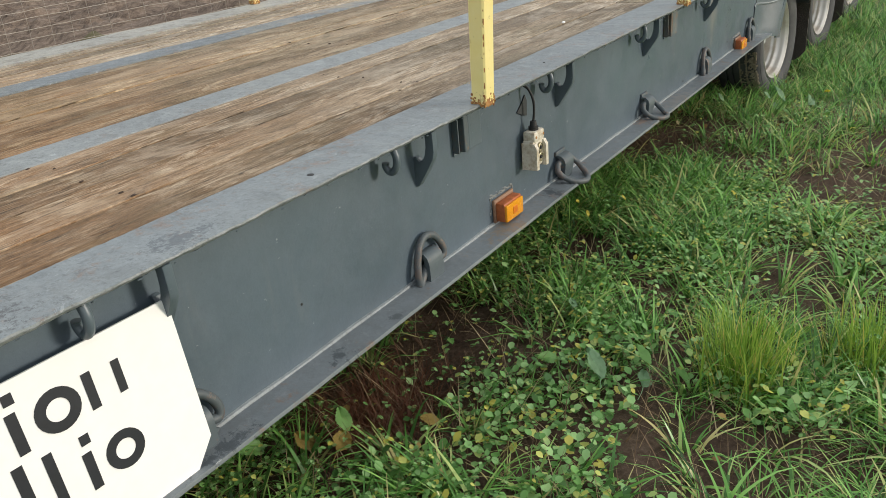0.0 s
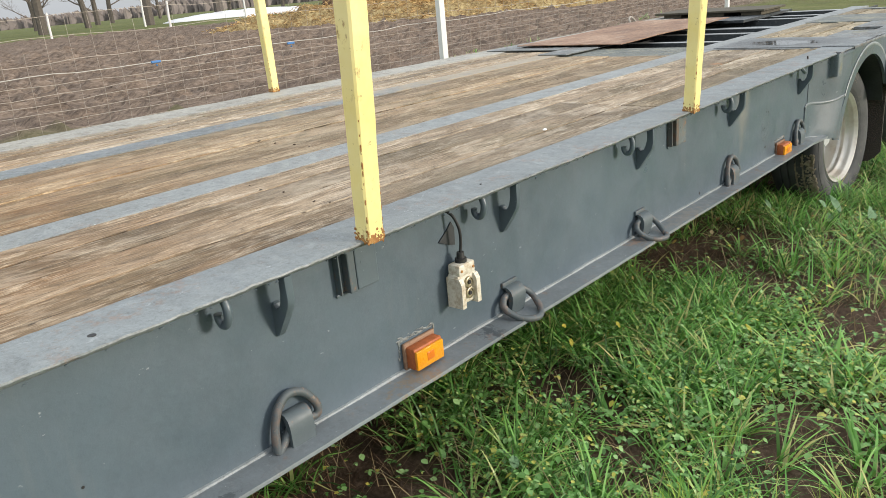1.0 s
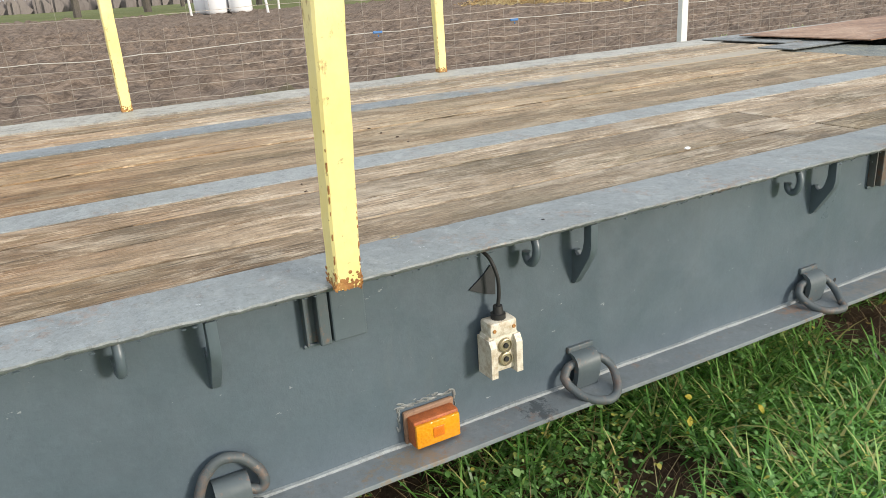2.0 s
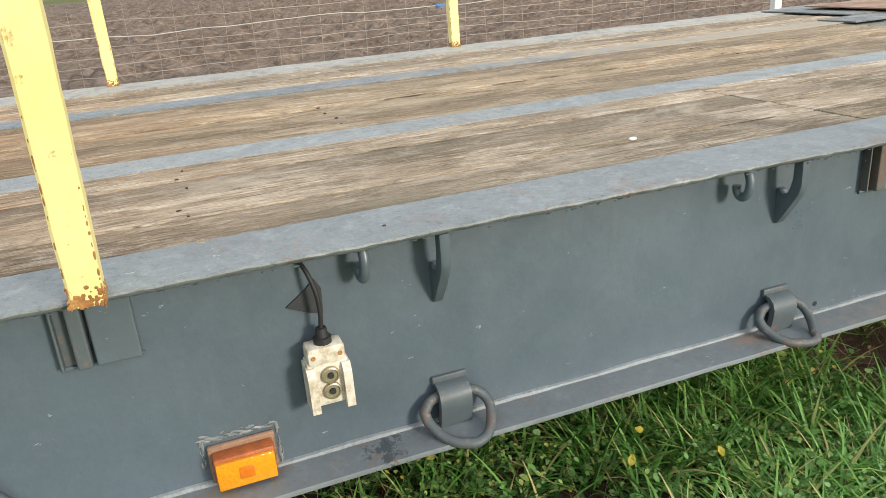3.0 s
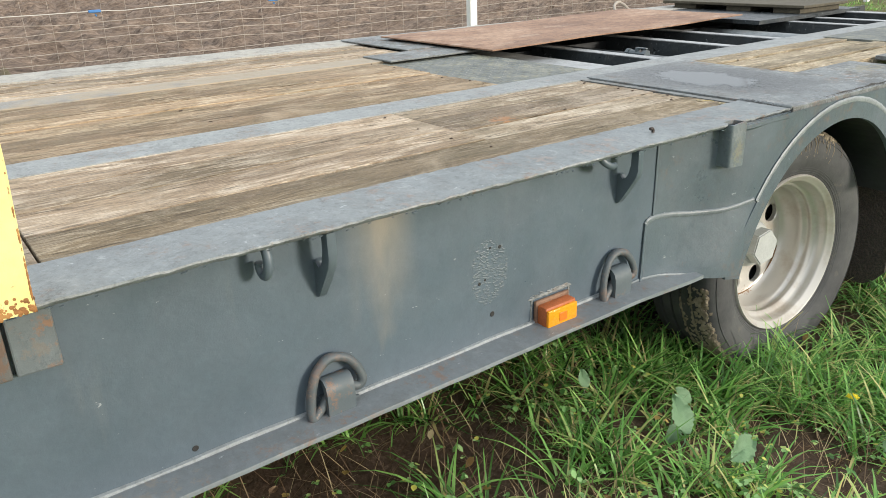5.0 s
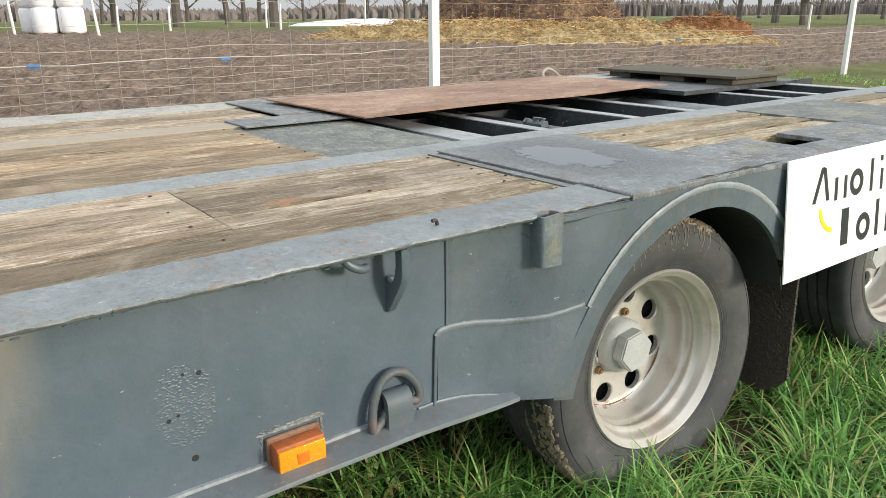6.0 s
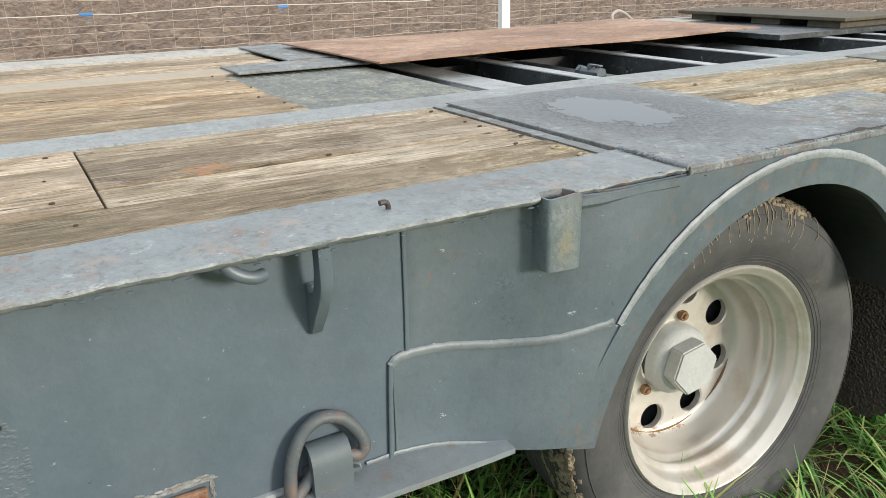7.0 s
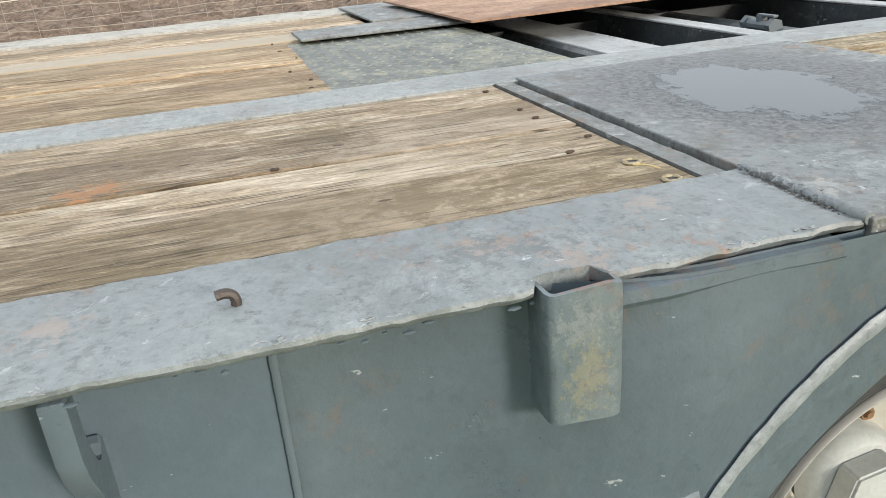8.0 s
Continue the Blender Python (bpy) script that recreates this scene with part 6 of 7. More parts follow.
STRAW = Mat("yellow_straw", 0.9)
c = STRAW.ramp(STRAW.mix(0.5, STRAW.noise(1.5, 8, 0.75), STRAW.noise(9, 6, 0.8)), [(0.38, (0.07, 0.042, 0.02)), (0.47, (0.30, 0.20, 0.08)), (0.58, (0.62, 0.49, 0.24))])
STRAW.color(c).bump(STRAW.noise(12, 6, 0.8), 1.0, 0.08)
STRAW = STRAW.m
DUNG = Mat("brown_manure", 0.95)
c = DUNG.ramp(DUNG.mix(0.5, DUNG.noise(1.2, 8, 0.75, (1, 1, 0.6)), DUNG.noise(7, 6, 0.8)), [(0.38, (0.03, 0.016, 0.012)), (0.5, (0.14, 0.08, 0.048)), (0.60, (0.36, 0.24, 0.12))])
DUNG.color(c).bump(DUNG.noise(9, 6, 0.8), 1.0, 0.1)
DUNG = DUNG.m
ORANGE = Mat("orange_brown_manure", 0.95)
ORANGE.color(ORANGE.ramp(ORANGE.noise(2.5, 8, 0.8), [(0.3, (0.09, 0.035, 0.02)), (0.5, (0.27, 0.11, 0.035)), (0.72, (0.42, 0.22, 0.07))])).bump(ORANGE.noise(9, 6, 0.8), 1.0, 0.1)
ORANGE = ORANGE.m


def heap(name, label, cx, cy, rx, ry, h, rz, mat, seed, steep=1.6, rough=0.3):
    n_, m_ = 72, 34
    a = np.linspace(0, 2 * np.pi, n_, endpoint=False)
    r = np.linspace(0, 1, m_)
    A, R = np.meshgrid(a, r)
    wob = 1 + 0.25 * (fractal(3 + np.cos(A) * 1.6, 3 + np.sin(A) * 1.6, seed, 3) - 0.5) * 2
    u, v = R * np.cos(A) * rx * wob, R * np.sin(A) * ry * wob
    cr, sr = math.cos(rz), math.sin(rz)
    x, y = cx + u * cr - v * sr, cy + u * sr + v * cr
    body_ = (1 - R ** 2.2) ** (1 / steep)
    z = h * body_ * (0.72 + 0.56 * fractal(x * 0.35 + 9, y * 0.35, seed + 5, 3)) + rough * (fractal(x * 1.7, y * 1.7, seed + 9, 4, 0.6) - 0.5) * np.minimum(1, (1 - R) * 6)
    zz = ground_height(x, y) - 0.06 + z
    idx_ = np.arange(n_ * m_).reshape(m_, n_)
    q = np.stack([idx_[:-1], np.roll(idx_, -1, 1)[:-1], np.roll(idx_, -1, 1)[1:], idx_[1:]], -1).reshape(-1, 4)
    ob = fast_mesh(name, np.stack([x, y, zz], -1).reshape(-1, 3), q[n_:], mat)
    return tagged(ob, label, "heap")


def strands(heap_ob, count, lo, hi, width, mat, name, label, seed):
    """Loose straws lying every way on a heap."""
    rs_ = np.random.RandomState(seed)
    me = heap_ob.data
    co_ = np.zeros(len(me.vertices) * 3, dtype=np.float32)
    me.vertices.foreach_get("co", co_)
    co_ = co_.reshape(-1, 3)
    pick = co_[rs_.randint(0, len(co_), count)] + np.stack([rs_.normal(0, 0.15, count), rs_.normal(0, 0.15, count), rs_.uniform(0.0, 0.08, count)], -1)
    a_, e_ = rs_.uniform(0, 2 * np.pi, count), rs_.normal(0, 0.45, count)
    ln = rs_.uniform(lo, hi, count) * 0.5
    d_ = np.stack([np.cos(a_) * np.cos(e_), np.sin(a_) * np.cos(e_), np.sin(e_)], -1) * ln[:, None]
    w_ = np.stack([-np.sin(a_) * 0.3, np.cos(a_) * 0.3, np.ones(count)], -1) * width * rs_.uniform(0.5, 1.2, count)[:, None]
    v_ = np.stack([pick - d_ - w_, pick + d_ - w_ * 0.5, pick + d_ + w_ * 0.5, pick - d_ + w_], 1).reshape(-1, 3)
    ob = fast_mesh(name, v_, np.arange(4 * count).reshape(-1, 4), mat, False)
    return tagged(ob, label, "straw", kind="stuff")


def straws(name, *cols):
    m_ = Mat(name, 0.85)
    m_.color(m_.ramp(m_.random(True), [(0.0, cols[0]), (0.4, cols[1]), (0.85, cols[2])]))
    return m_.m


straw_ob = heap("straw_heap", "low spread heap of yellow straw on the field", -22.2, 26.9, 9.4, 2.6, 0.75, 0.71, STRAW, 301, 1.4, 0.75)
manure_ob = heap("manure_heap", "large brown manure heap behind the straw", -24.9, 29.4, 4.4, 2.4, 2.3, 0.71, DUNG, 311, 2.6, 0.7)
dung_ob = heap("dung_pile", "orange brown heap at the end of the straw", -22.3, 38.6, 2.5, 1.3, 0.8, 0.6, ORANGE, 321, 2.0, 0.7)
strands(straw_ob, 15000, 0.08, 0.26, 0.016, straws("loose_golden_straw", (0.14, 0.07, 0.025), (0.42, 0.26, 0.095), (0.68, 0.49, 0.23)), "loose_straw", "loose golden straw lying on the heap", 1)
strands(manure_ob, 7000, 0.10, 0.30, 0.02, straws("strawy_manure", (0.035, 0.018, 0.012), (0.15, 0.08, 0.045), (0.40, 0.26, 0.13)), "strawy_manure", "dark strawy manure on the heap", 2)
strands(dung_ob, 3000, 0.08, 0.24, 0.018, straws("strawy_dung", (0.06, 0.022, 0.012), (0.26, 0.10, 0.04), (0.48, 0.25, 0.09)), "strawy_dung", "orange brown strawy dung on the pile", 3)
heap("film_cover", "white plastic film lying on the far meadow", -49.5, 35.5, 6.0, 1.6, 0.55, 0.85, FILM, 331, 1.5, 0.1)

for n_, (x, y, h, lx) in enumerate(((-37.2, 13.9, 2.3, 5), (-41.9, 11.1, 2.6, 3), (-42.8, 16.2, 1.5, 0), (-38.3, 23.5, 1.6, 0), (-46, 33.5, 2.4, 0), (-48, 27, 1.8, 0), (-24, 52, 1.6, 0), (-43, 19, 1.5, 0))):
    t = thing("field_post", "thin pale field post", "post", "posts along the meadow", (x, y, float(ground_height(x, y)) - 0.1))
    b = B()
    tube(b, [(0, 0, 0), (0, 0, h * 0.5), (0.02, 0.03, h)], [0.07, 0.065, 0.055], 8)
    part("pole", b, WHITEPOST, t, smooth=True)
    t.matrix_world = pose(x, y, float(ground_height(x, y)) - 0.1, lx, 0, 0)

BARK = plain("grey_bark", (0.11, 0.095, 0.08), 0.9, spread=0.45, scale=3, bumpy=0.6)
TWIG = plain("bare_twigs", (0.17, 0.14, 0.12), 0.9, spread=0.3, scale=4)


def tree_mesh(seed, height, thick):
    rng_ = random.Random(seed)
    trunk, crown = B(), B()

    def limb(b, p, d, length, r, level):
        n_ = 5 if level < 2 else 3
        pts, rad = [p], [r]
        for k in range(n_):
            bend_ = 0.045 if level == 0 else 0.13
            d = (d + Vector((rng_.gauss(0, bend_), rng_.gauss(0, bend_), rng_.gauss(0.03, 0.08)))).normalized()
            p = p + d * length / n_
            pts.append(p)
            rad.append(r * (1 - 0.62 * (k + 1) / n_))
        tube(b, pts, rad, 7 if level == 0 else (5 if level == 1 else 3))
        if level >= 4:
            return
        count = (12, 6, 5, 4)[level]
        for k in range(count):
            f = rng_.uniform(0.13 if level == 0 else 0.2, 1.0)
            i = min(n_ - 1, int(f * n_))
            q = pts[i].lerp(pts[i + 1], f * n_ - i)
            away = Vector((rng_.gauss(0, 1), rng_.gauss(0, 1), rng_.uniform(-0.1, 0.9))).normalized()
            limb(crown, q, (d * 0.35 + away * 0.85).normalized(), length * rng_.uniform(0.36, 0.58), r * rng_.uniform(0.26, 0.42), level + 1)

    limb(trunk, Vector((0, 0, 0)), Vector((0, 0, 1)), height, thick, 0)
    return trunk, crown


tree_kinds = []
for k in range(4):
    tr, cr_ = tree_mesh(40 + k, 9.0 + 1.2 * k, 0.30 + 0.03 * k)
    t = thing("bare_tree", "tall leafless roadside tree with grey trunk", "tree", "row of bare trees")
    part("trunk", tr, BARK, t, smooth=True)
    part("crown", cr_, TWIG, t, smooth=True)
    tree_kinds.append(t)
rng = random.Random(17)
spots = []
for bearing, dist, s in ((-0.98, 70, 1.0), (-0.93, 72, 0.9), (-0.86, 62, 1.0), (-0.80, 80, 0.8), (-0.745, 58, 1.25), (-0.66, 60, 1.05), (-0.17, 76, 0.75), (-0.13, 75, 0.9), (-0.10, 68, 0.9), (-0.05, 72, 1.0), (-0.01, 70, 1.1), (0.04, 75, 1.0), (0.09, 70, 1.1), (-1.06, 75, 1.1), (-1.14, 70, 0.9), (-1.25, 78, 1.0), (-1.38, 70, 1.1)):
    a = bearing * 1.0 - 0.40
    x, y = 1.1 + dist * math.sin(a), 5.3 + dist * math.cos(a)
    spots.append((x, y, s))
for k in range(26):
    # a second, farther row seen between the first
    a, dist = -0.40 - 1.05 + 1.32 * (k + rng.uniform(-0.35, 0.35)) / 26, rng.uniform(92, 125)
    spots.append((1.1 + dist * math.sin(a), 5.3 + dist * math.cos(a), rng.uniform(0.62, 0.95)))
for n_, (x, y, s) in enumerate(spots):
    t = tree_kinds[n_] if n_ < 4 else copy_thing(tree_kinds[n_ % 4], Matrix())
    t.matrix_world = pose(x, y, float(ground_height(x, y)) - 0.2, 0, 0, rng.uniform(0, 360)) @ Matrix.Diagonal((s, s, s, 1))

# far woods as one ragged band of crowns and stems
m = Mat("far_woods", 0.95)
# the haze of distance is put into these pale colours
m.color(m.ramp(m.mix(0.5, m.noise(0.12, 4, 0.6), m.noise(1.5, 6, 0.8, (1, 1, 0.3))), [(0.3, (0.145, 0.125, 0.122)), (0.55, (0.215, 0.188, 0.175)), (0.75, (0.29, 0.255, 0.225))]))
HAZED_WOODS = m.m
verts, tris = [], []
rs = np.random.RandomState(9)
bearings, ranges = rs.uniform(-2.3, 0.35, 13000), rs.uniform(230, 300, 13000)
heights = 2.6 + 1.8 * rs.rand(13000) + 7.2 * np.maximum(0, fractal(bearings * 7 + 40, np.full(13000, 3.3), 60, 3) - 0.42)
wx, wy = 1.1 + ranges * np.sin(bearings), 5.3 + ranges * np.cos(bearings)
wz = ground_height(wx, wy) - 1
for a, x, y, zb, h in zip(bearings, wx, wy, wz, heights):
    w = rs.uniform(0.15, 0.5)
    ca, sa = math.cos(a), -math.sin(a)
    base = len(verts)
    verts += [(x - w * ca, y - w * sa, zb), (x + w * ca, y + w * sa, zb), (x + 0.6 * w * ca, y + 0.6 * w * sa, zb + h * 0.7), (x + rs.uniform(-0.3, 0.3), y, zb + h), (x - 0.6 * w * ca, y - 0.6 * w * sa, zb + h * 0.75), (x - 0.2, y + 2.0, zb + h * 0.5)]
    tris += [(base, base + 1, base + 2), (base, base + 2, base + 4), (base + 4, base + 2, base + 3), (base + 1, base + 5, base + 2), (base, base + 4, base + 5), (base + 4, base + 3, base + 5)]
woods = fast_mesh("far_woods", np.array(verts), np.array(tris), HAZED_WOODS, False)
tagged(woods, "distant bare winter woodland along the horizon", "woods", kind="stuff")

# ---- grass ----
rs = np.random.RandomState(4)


def blades(name, px, py, length, width, lean, label, mat, bend=0.5, seg=3, heading=None):
    """Bent tapering blades, each a strip of quads that ends in a point."""
    n_ = len(px)
    a = rs.uniform(0, 2 * np.pi, n_) if heading is None else heading
    pz = ground_height(px, py) - 0.005
    dx, dy = np.cos(a), np.sin(a)
    sx, sy = -dy, dx
    verts_, k = [], seg + 1
    for i in range(k):
        u = i / seg
        out = length * (lean * u + bend * u * u * 0.6)
        up = length * u * np.sqrt(np.clip(1 - (lean * 0.6 + bend * u * 0.55) ** 2, 0.12, 1))
        w = width * (1 - 0.85 * u ** 1.5) * 0.5
        cxp, cyp, czp = px + dx * out, py + dy * out, pz + up
        verts_.append(np.stack([cxp - sx * w, cyp - sy * w, czp], -1))
        verts_.append(np.stack([cxp + sx * w, cyp + sy * w, czp + 0.1 * w], -1))
    v = np.stack(verts_, 1).reshape(-1, 3)
    base = np.arange(n_)[:, None] * (2 * k)
    f = np.concatenate([base + np.array([2 * i, 2 * i + 1, 2 * i + 3, 2 * i + 2]) for i in range(seg)])
    f = np.stack([base[:, 0][None] + np.array([2 * i, 2 * i + 1, 2 * i + 3, 2 * i + 2])[:, None] for i in range(seg)], 0).transpose(2, 0, 1).reshape(-1, 4)
    ob = fast_mesh(name, v, f, mat, False)
    return tagged(ob, label, "grass", kind="stuff")


def leafy(name, lo, mid, hi, yellow, rough=0.5):
    m = Mat(name, rough, 0.0, 0.4)
    r = m.random(True)
    c = m.ramp(r, [(0.0, lo), (0.42, mid), (0.81, hi), (0.955, yellow)])
    c = m.mix(m.ramp(m.noise(1.4, 4, 0.6), [(0.40, 0.0), (0.70, 0.2)]), c, hi)
    m.color(c)
    m.b.inputs["Subsurface Weight"].default_value = 0.0
    tr_ = m.t.nodes.new("ShaderNodeBsdfTranslucent")
    mx = m.t.nodes.new("ShaderNodeMixShader")
    mx.inputs[0].default_value = 0.32
    out_ = m.t.nodes["Material Output"]
    m.link(c, tr_.inputs[0])
    m.link(m.b.outputs[0], mx.inputs[1])
    m.link(tr_.outputs[0], mx.inputs[2])
    m.link(mx.outputs[0], out_.inputs[0])
    return m.m


GRASS = leafy("grass_blades", (0.022, 0.068, 0.014), (0.125, 0.325, 0.064), (0.33, 0.62, 0.155), (0.62, 0.54, 0.24), 0.32)
TUFT = leafy("pale_tuft_blades", (0.09, 0.21, 0.03), (0.235, 0.40, 0.05), (0.40, 0.55, 0.10), (0.68, 0.55, 0.16))
# yellow green grass in the open, with sunlight put into its brighter colours
SUNLIT_GRASS = leafy("sunlit_yellow_grass", (0.14, 0.27, 0.045), (0.34, 0.51, 0.09), (0.54, 0.66, 0.17), (0.72, 0.58, 0.22))
LEAF = leafy("broad_leaves", (0.05, 0.135, 0.03), (0.185, 0.40, 0.105), (0.40, 0.63, 0.26), (0.66, 0.60, 0.12), 0.36)
STRAWY = leafy("dead_grass", (0.10, 0.055, 0.03), (0.22, 0.14, 0.075), (0.42, 0.31, 0.17), (0.56, 0.46, 0.27))


BARE = ((-0.16, 3.12, 0.20, 0.26), (-0.14, 2.66, 0.20, 0.20), (0.67, 3.95, 0.16, 0.22), (0.0, 3.86, 0.14, 0.16), (0.55, 2.92, 0.16, 0.14), (0.72, 5.55, 0.16, 0.25), (-0.25, 5.12, 0.26, 0.42), (0.22, 4.95, 0.16, 0.2), (0.66, 4.76, 0.2, 0.2), (0.42, 6.25, 0.36, 0.25), (0.62, 6.30, 0.30, 0.2), (0.93, 3.03, 0.14, 0.09), (0.45, 2.80, 0.11, 0.08), (0.10, 2.62, 0.10, 0.08), (-0.05, 5.58, 0.16, 0.14), (0.05, 5.95, 0.12, 0.1), (0.3, 3.6, 0.12, 0.12), (-0.3, 4.96, 0.2, 0.22))


def cover(x, y):
    """How thickly grass grows: bare patches near the beam and here and there."""
    f = fractal(x * 1.6 + 5, y * 1.6 + 2, 88, 4, 0.6)
    bare = np.zeros_like(x)
    for cx, cy, rx, ry in BARE:
        bare = np.maximum(bare, np.exp(-(((x - cx) / rx) ** 2 + ((y - cy) / ry) ** 2) * 0.9))
    thin = 1 - 0.5 * smooth(3.1, 2.9, y) * smooth(0.15, 0.35, x)
    return np.clip((0.15 + 0.85 * smooth(0.36, 0.56, f)) * (1 - 1.1 * bare) * thin, 0, 1)


def scatter(count, x0, x1, y0, y1):
    x, y = rs.uniform(x0, x1, count), rs.uniform(y0, y1, count)
    keep = rs.rand(count) < cover(x, y)
    return x[keep], y[keep]


def tufts(count, x0, x1, y0, y1, lo, hi, w0, w1, per, label, mat, spread=0.016):
    """Tussocks whose blades lean out from their middle and arch over."""
    cx, cy = scatter(count, x0, x1, y0, y1)
    k = rs.randint(per // 2, per * 3 // 2, len(cx))
    size = np.repeat(rs.uniform(0.55, 1.2, len(cx)), k)
    lx, ly = rs.normal(0, spread, k.sum()), rs.normal(0, spread, k.sum())
    px, py = np.repeat(cx, k) + lx, np.repeat(cy, k) + ly
    n_ = len(px)
    wind = np.repeat(rs.uniform(0, 2 * np.pi, len(cx)), k)
    ang = np.where(rs.rand(n_) < 0.65, np.arctan2(ly, lx), wind) + rs.normal(0, 0.5, n_)
    return blades("grass", px, py, rs.uniform(lo, hi, n_) * size, rs.uniform(w0, w1, n_), rs.uniform(0.15, 0.9, n_), label, mat, rs.uniform(0.35, 1.25, n_), 5, ang)


tufts(1750, -0.75, 1.35, 1.6, 6.3, 0.07, 0.175, 0.0062, 0.0125, 13, "arching green grass tussocks beside the trailer", GRASS)
tufts(2100, -0.75, 1.35, 1.6, 6.3, 0.03, 0.075, 0.0038, 0.0065, 7, "short turf between the weeds", GRASS, 0.03)
tufts(1100, -0.05, 1.35, 1.9, 3.7, 0.045, 0.125, 0.0032, 0.0062, 13, "fine short grass among the weeds", GRASS, 0.022)
tufts(420, -0.4, 0.35, 3.95, 4.85, 0.07, 0.17, 0.0062, 0.0125, 13, "thick green grass under the side beam", GRASS)
tufts(2600, -0.75, 1.9, 6.2, 9.5, 0.09, 0.20, 0.0062, 0.012, 13, "long green grass round the trailer wheels", GRASS)
tufts(4200, -0.9, 3.5, 9.5, 17, 0.08, 0.20, 0.006, 0.012, 9, "green grass behind the trailer", GRASS, 0.03)
tufts(1300, -9.0, -0.9, 10.9, 22, 0.06, 0.15, 0.010, 0.016, 8, "green grass between the trailer and the fence", GRASS, 0.04)
tufts(260, 0.0, 0.75, 6.45, 7.8, 0.08, 0.19, 0.0055, 0.0105, 13, "long green grass by the first wheel", GRASS)
tufts(2600, 1.35, 4.5, -2.0, 10.0, 0.06, 0.15, 0.006, 0.011, 9, "green grass away from the trailer", GRASS, 0.03)
tufts(900, 0.35, 2.4, 3.6, 10.0, 0.05, 0.13, 0.005, 0.009, 11, "yellow green grass away from the trailer, sunlight in its colour", SUNLIT_GRASS, 0.03)
tufts(500, -0.75, 1.35, -2.0, 1.6, 0.06, 0.15, 0.006, 0.011, 10, "green grass at the front of the trailer", GRASS)
tufts(2200, -7.6, -2.6, -3.0, 11.0, 0.06, 0.15, 0.008, 0.014, 8, "green grass on the far side of the trailer", GRASS, 0.04)
x, y = rs.uniform(-0.7, 1.4, 9500), rs.uniform(1.6, 9, 9500)
blades("dead_grass", x, y, rs.uniform(0.05, 0.17, len(x)), rs.uniform(0.0016, 0.0035, len(x)), rs.uniform(0.6, 0.97, len(x)), "dry dead stems lying on the soil", STRAWY, rs.uniform(0, 0.5, len(x)))
# matted reddish roots on the bare soil by the beam
ROOT = leafy("red_brown_roots", (0.10, 0.035, 0.02), (0.17, 0.065, 0.035), (0.24, 0.11, 0.06), (0.30, 0.2, 0.12))
x, y = rs.normal(-0.13, 0.10, 1500), rs.normal(2.66, 0.12, 1500)
blades("root_mat", x, y, rs.uniform(0.04, 0.12, len(x)), rs.uniform(0.0014, 0.003, len(x)), rs.uniform(0.8, 0.98, len(x)), "matted reddish roots on bare soil", ROOT, rs.uniform(0, 0.4, len(x)))
# pale tall tufts
for tx, ty, cnt, ln, sp in ((0.68, 3.27, 520, 0.235, 0.115), (0.97, 3.50, 380, 0.20, 0.13)):
    px, py = rs.normal(tx, sp * 0.45, cnt), rs.normal(ty, sp * 0.45, cnt)
    blades("grass_tuft", px, py, rs.uniform(0.5, 1.05, cnt) * ln, rs.uniform(0.0032, 0.0056, cnt), rs.uniform(0.0, 0.22, cnt), "tall pale green grass tuft", TUFT, rs.uniform(0.05, 0.9, cnt) ** 1.5, 6, np.arctan2(py - ty, px - tx) + rs.normal(0, 1.0, cnt))


def leaves(name, px, py, size, height, label, mat, three=False):
    """Small cupped leaves on short stalks, six-sided with a folded midrib."""
    pz = ground_height(px, py) + height
    a = rs.uniform(0, 2 * np.pi, len(px))
    if three:
        a = np.repeat(a, 3) + np.tile((0, 2.1, 4.2), len(px)) + rs.normal(0, 0.15, 3 * len(px))
        size, pz = np.repeat(size, 3) * rs.uniform(0.75, 1.1, 3 * len(px)), np.repeat(pz, 3)
        px, py = np.repeat(px, 3) - np.sin(a) * size * 0.5, np.repeat(py, 3) + np.cos(a) * size * 0.5
    n_ = len(px)
    tilt = rs.uniform(-0.9, 0.5, n_) if three else rs.uniform(-1.0, 1.0, n_)
    shape = [(0.0, -0.5, 0.0), (0.42, -0.22, 0.10), (0.46, 0.15, 0.12), (0.0, 0.55, 0.02), (-0.46, 0.15, 0.12), (-0.42, -0.22, 0.10)]
    vs = []
    for u, v, w in shape:
        x_, y_, z_ = u * size, v * size, w * size + v * size * tilt
        vs.append(np.stack([px + x_ * np.cos(a) - y_ * np.sin(a), py + x_ * np.sin(a) + y_ * np.cos(a), pz + z_], -1))
    v = np.stack(vs, 1).reshape(-1, 3)
    base = np.arange(n_)[:, None] * 6
    f = np.stack([base + np.array([0, 1, 2, 3]), base + np.array([0, 3, 4, 5])], 1).reshape(-1, 4)
    ob = fast_mesh(name, v, f, mat, True)
    return tagged(ob, label, "weeds", kind="stuff")


def clumped(count, x0, x1, y0, y1, spread, seed):
    n_ = max(1, count // 14)
    cx, cy = rs.uniform(x0, x1, n_), rs.uniform(y0, y1, n_)
    keep = fractal(cx * 1.7, cy * 1.7, seed, 3) > 0.48
    cx, cy = cx[keep], cy[keep]
    k = rs.randint(6, 22, len(cx))
    lx, ly = np.repeat(cx, k) + rs.normal(0, spread, k.sum()), np.repeat(cy, k) + rs.normal(0, spread, k.sum())
    some = rs.rand(len(lx)) < 0.18 + cover(lx, ly)
    return lx[some], ly[some]


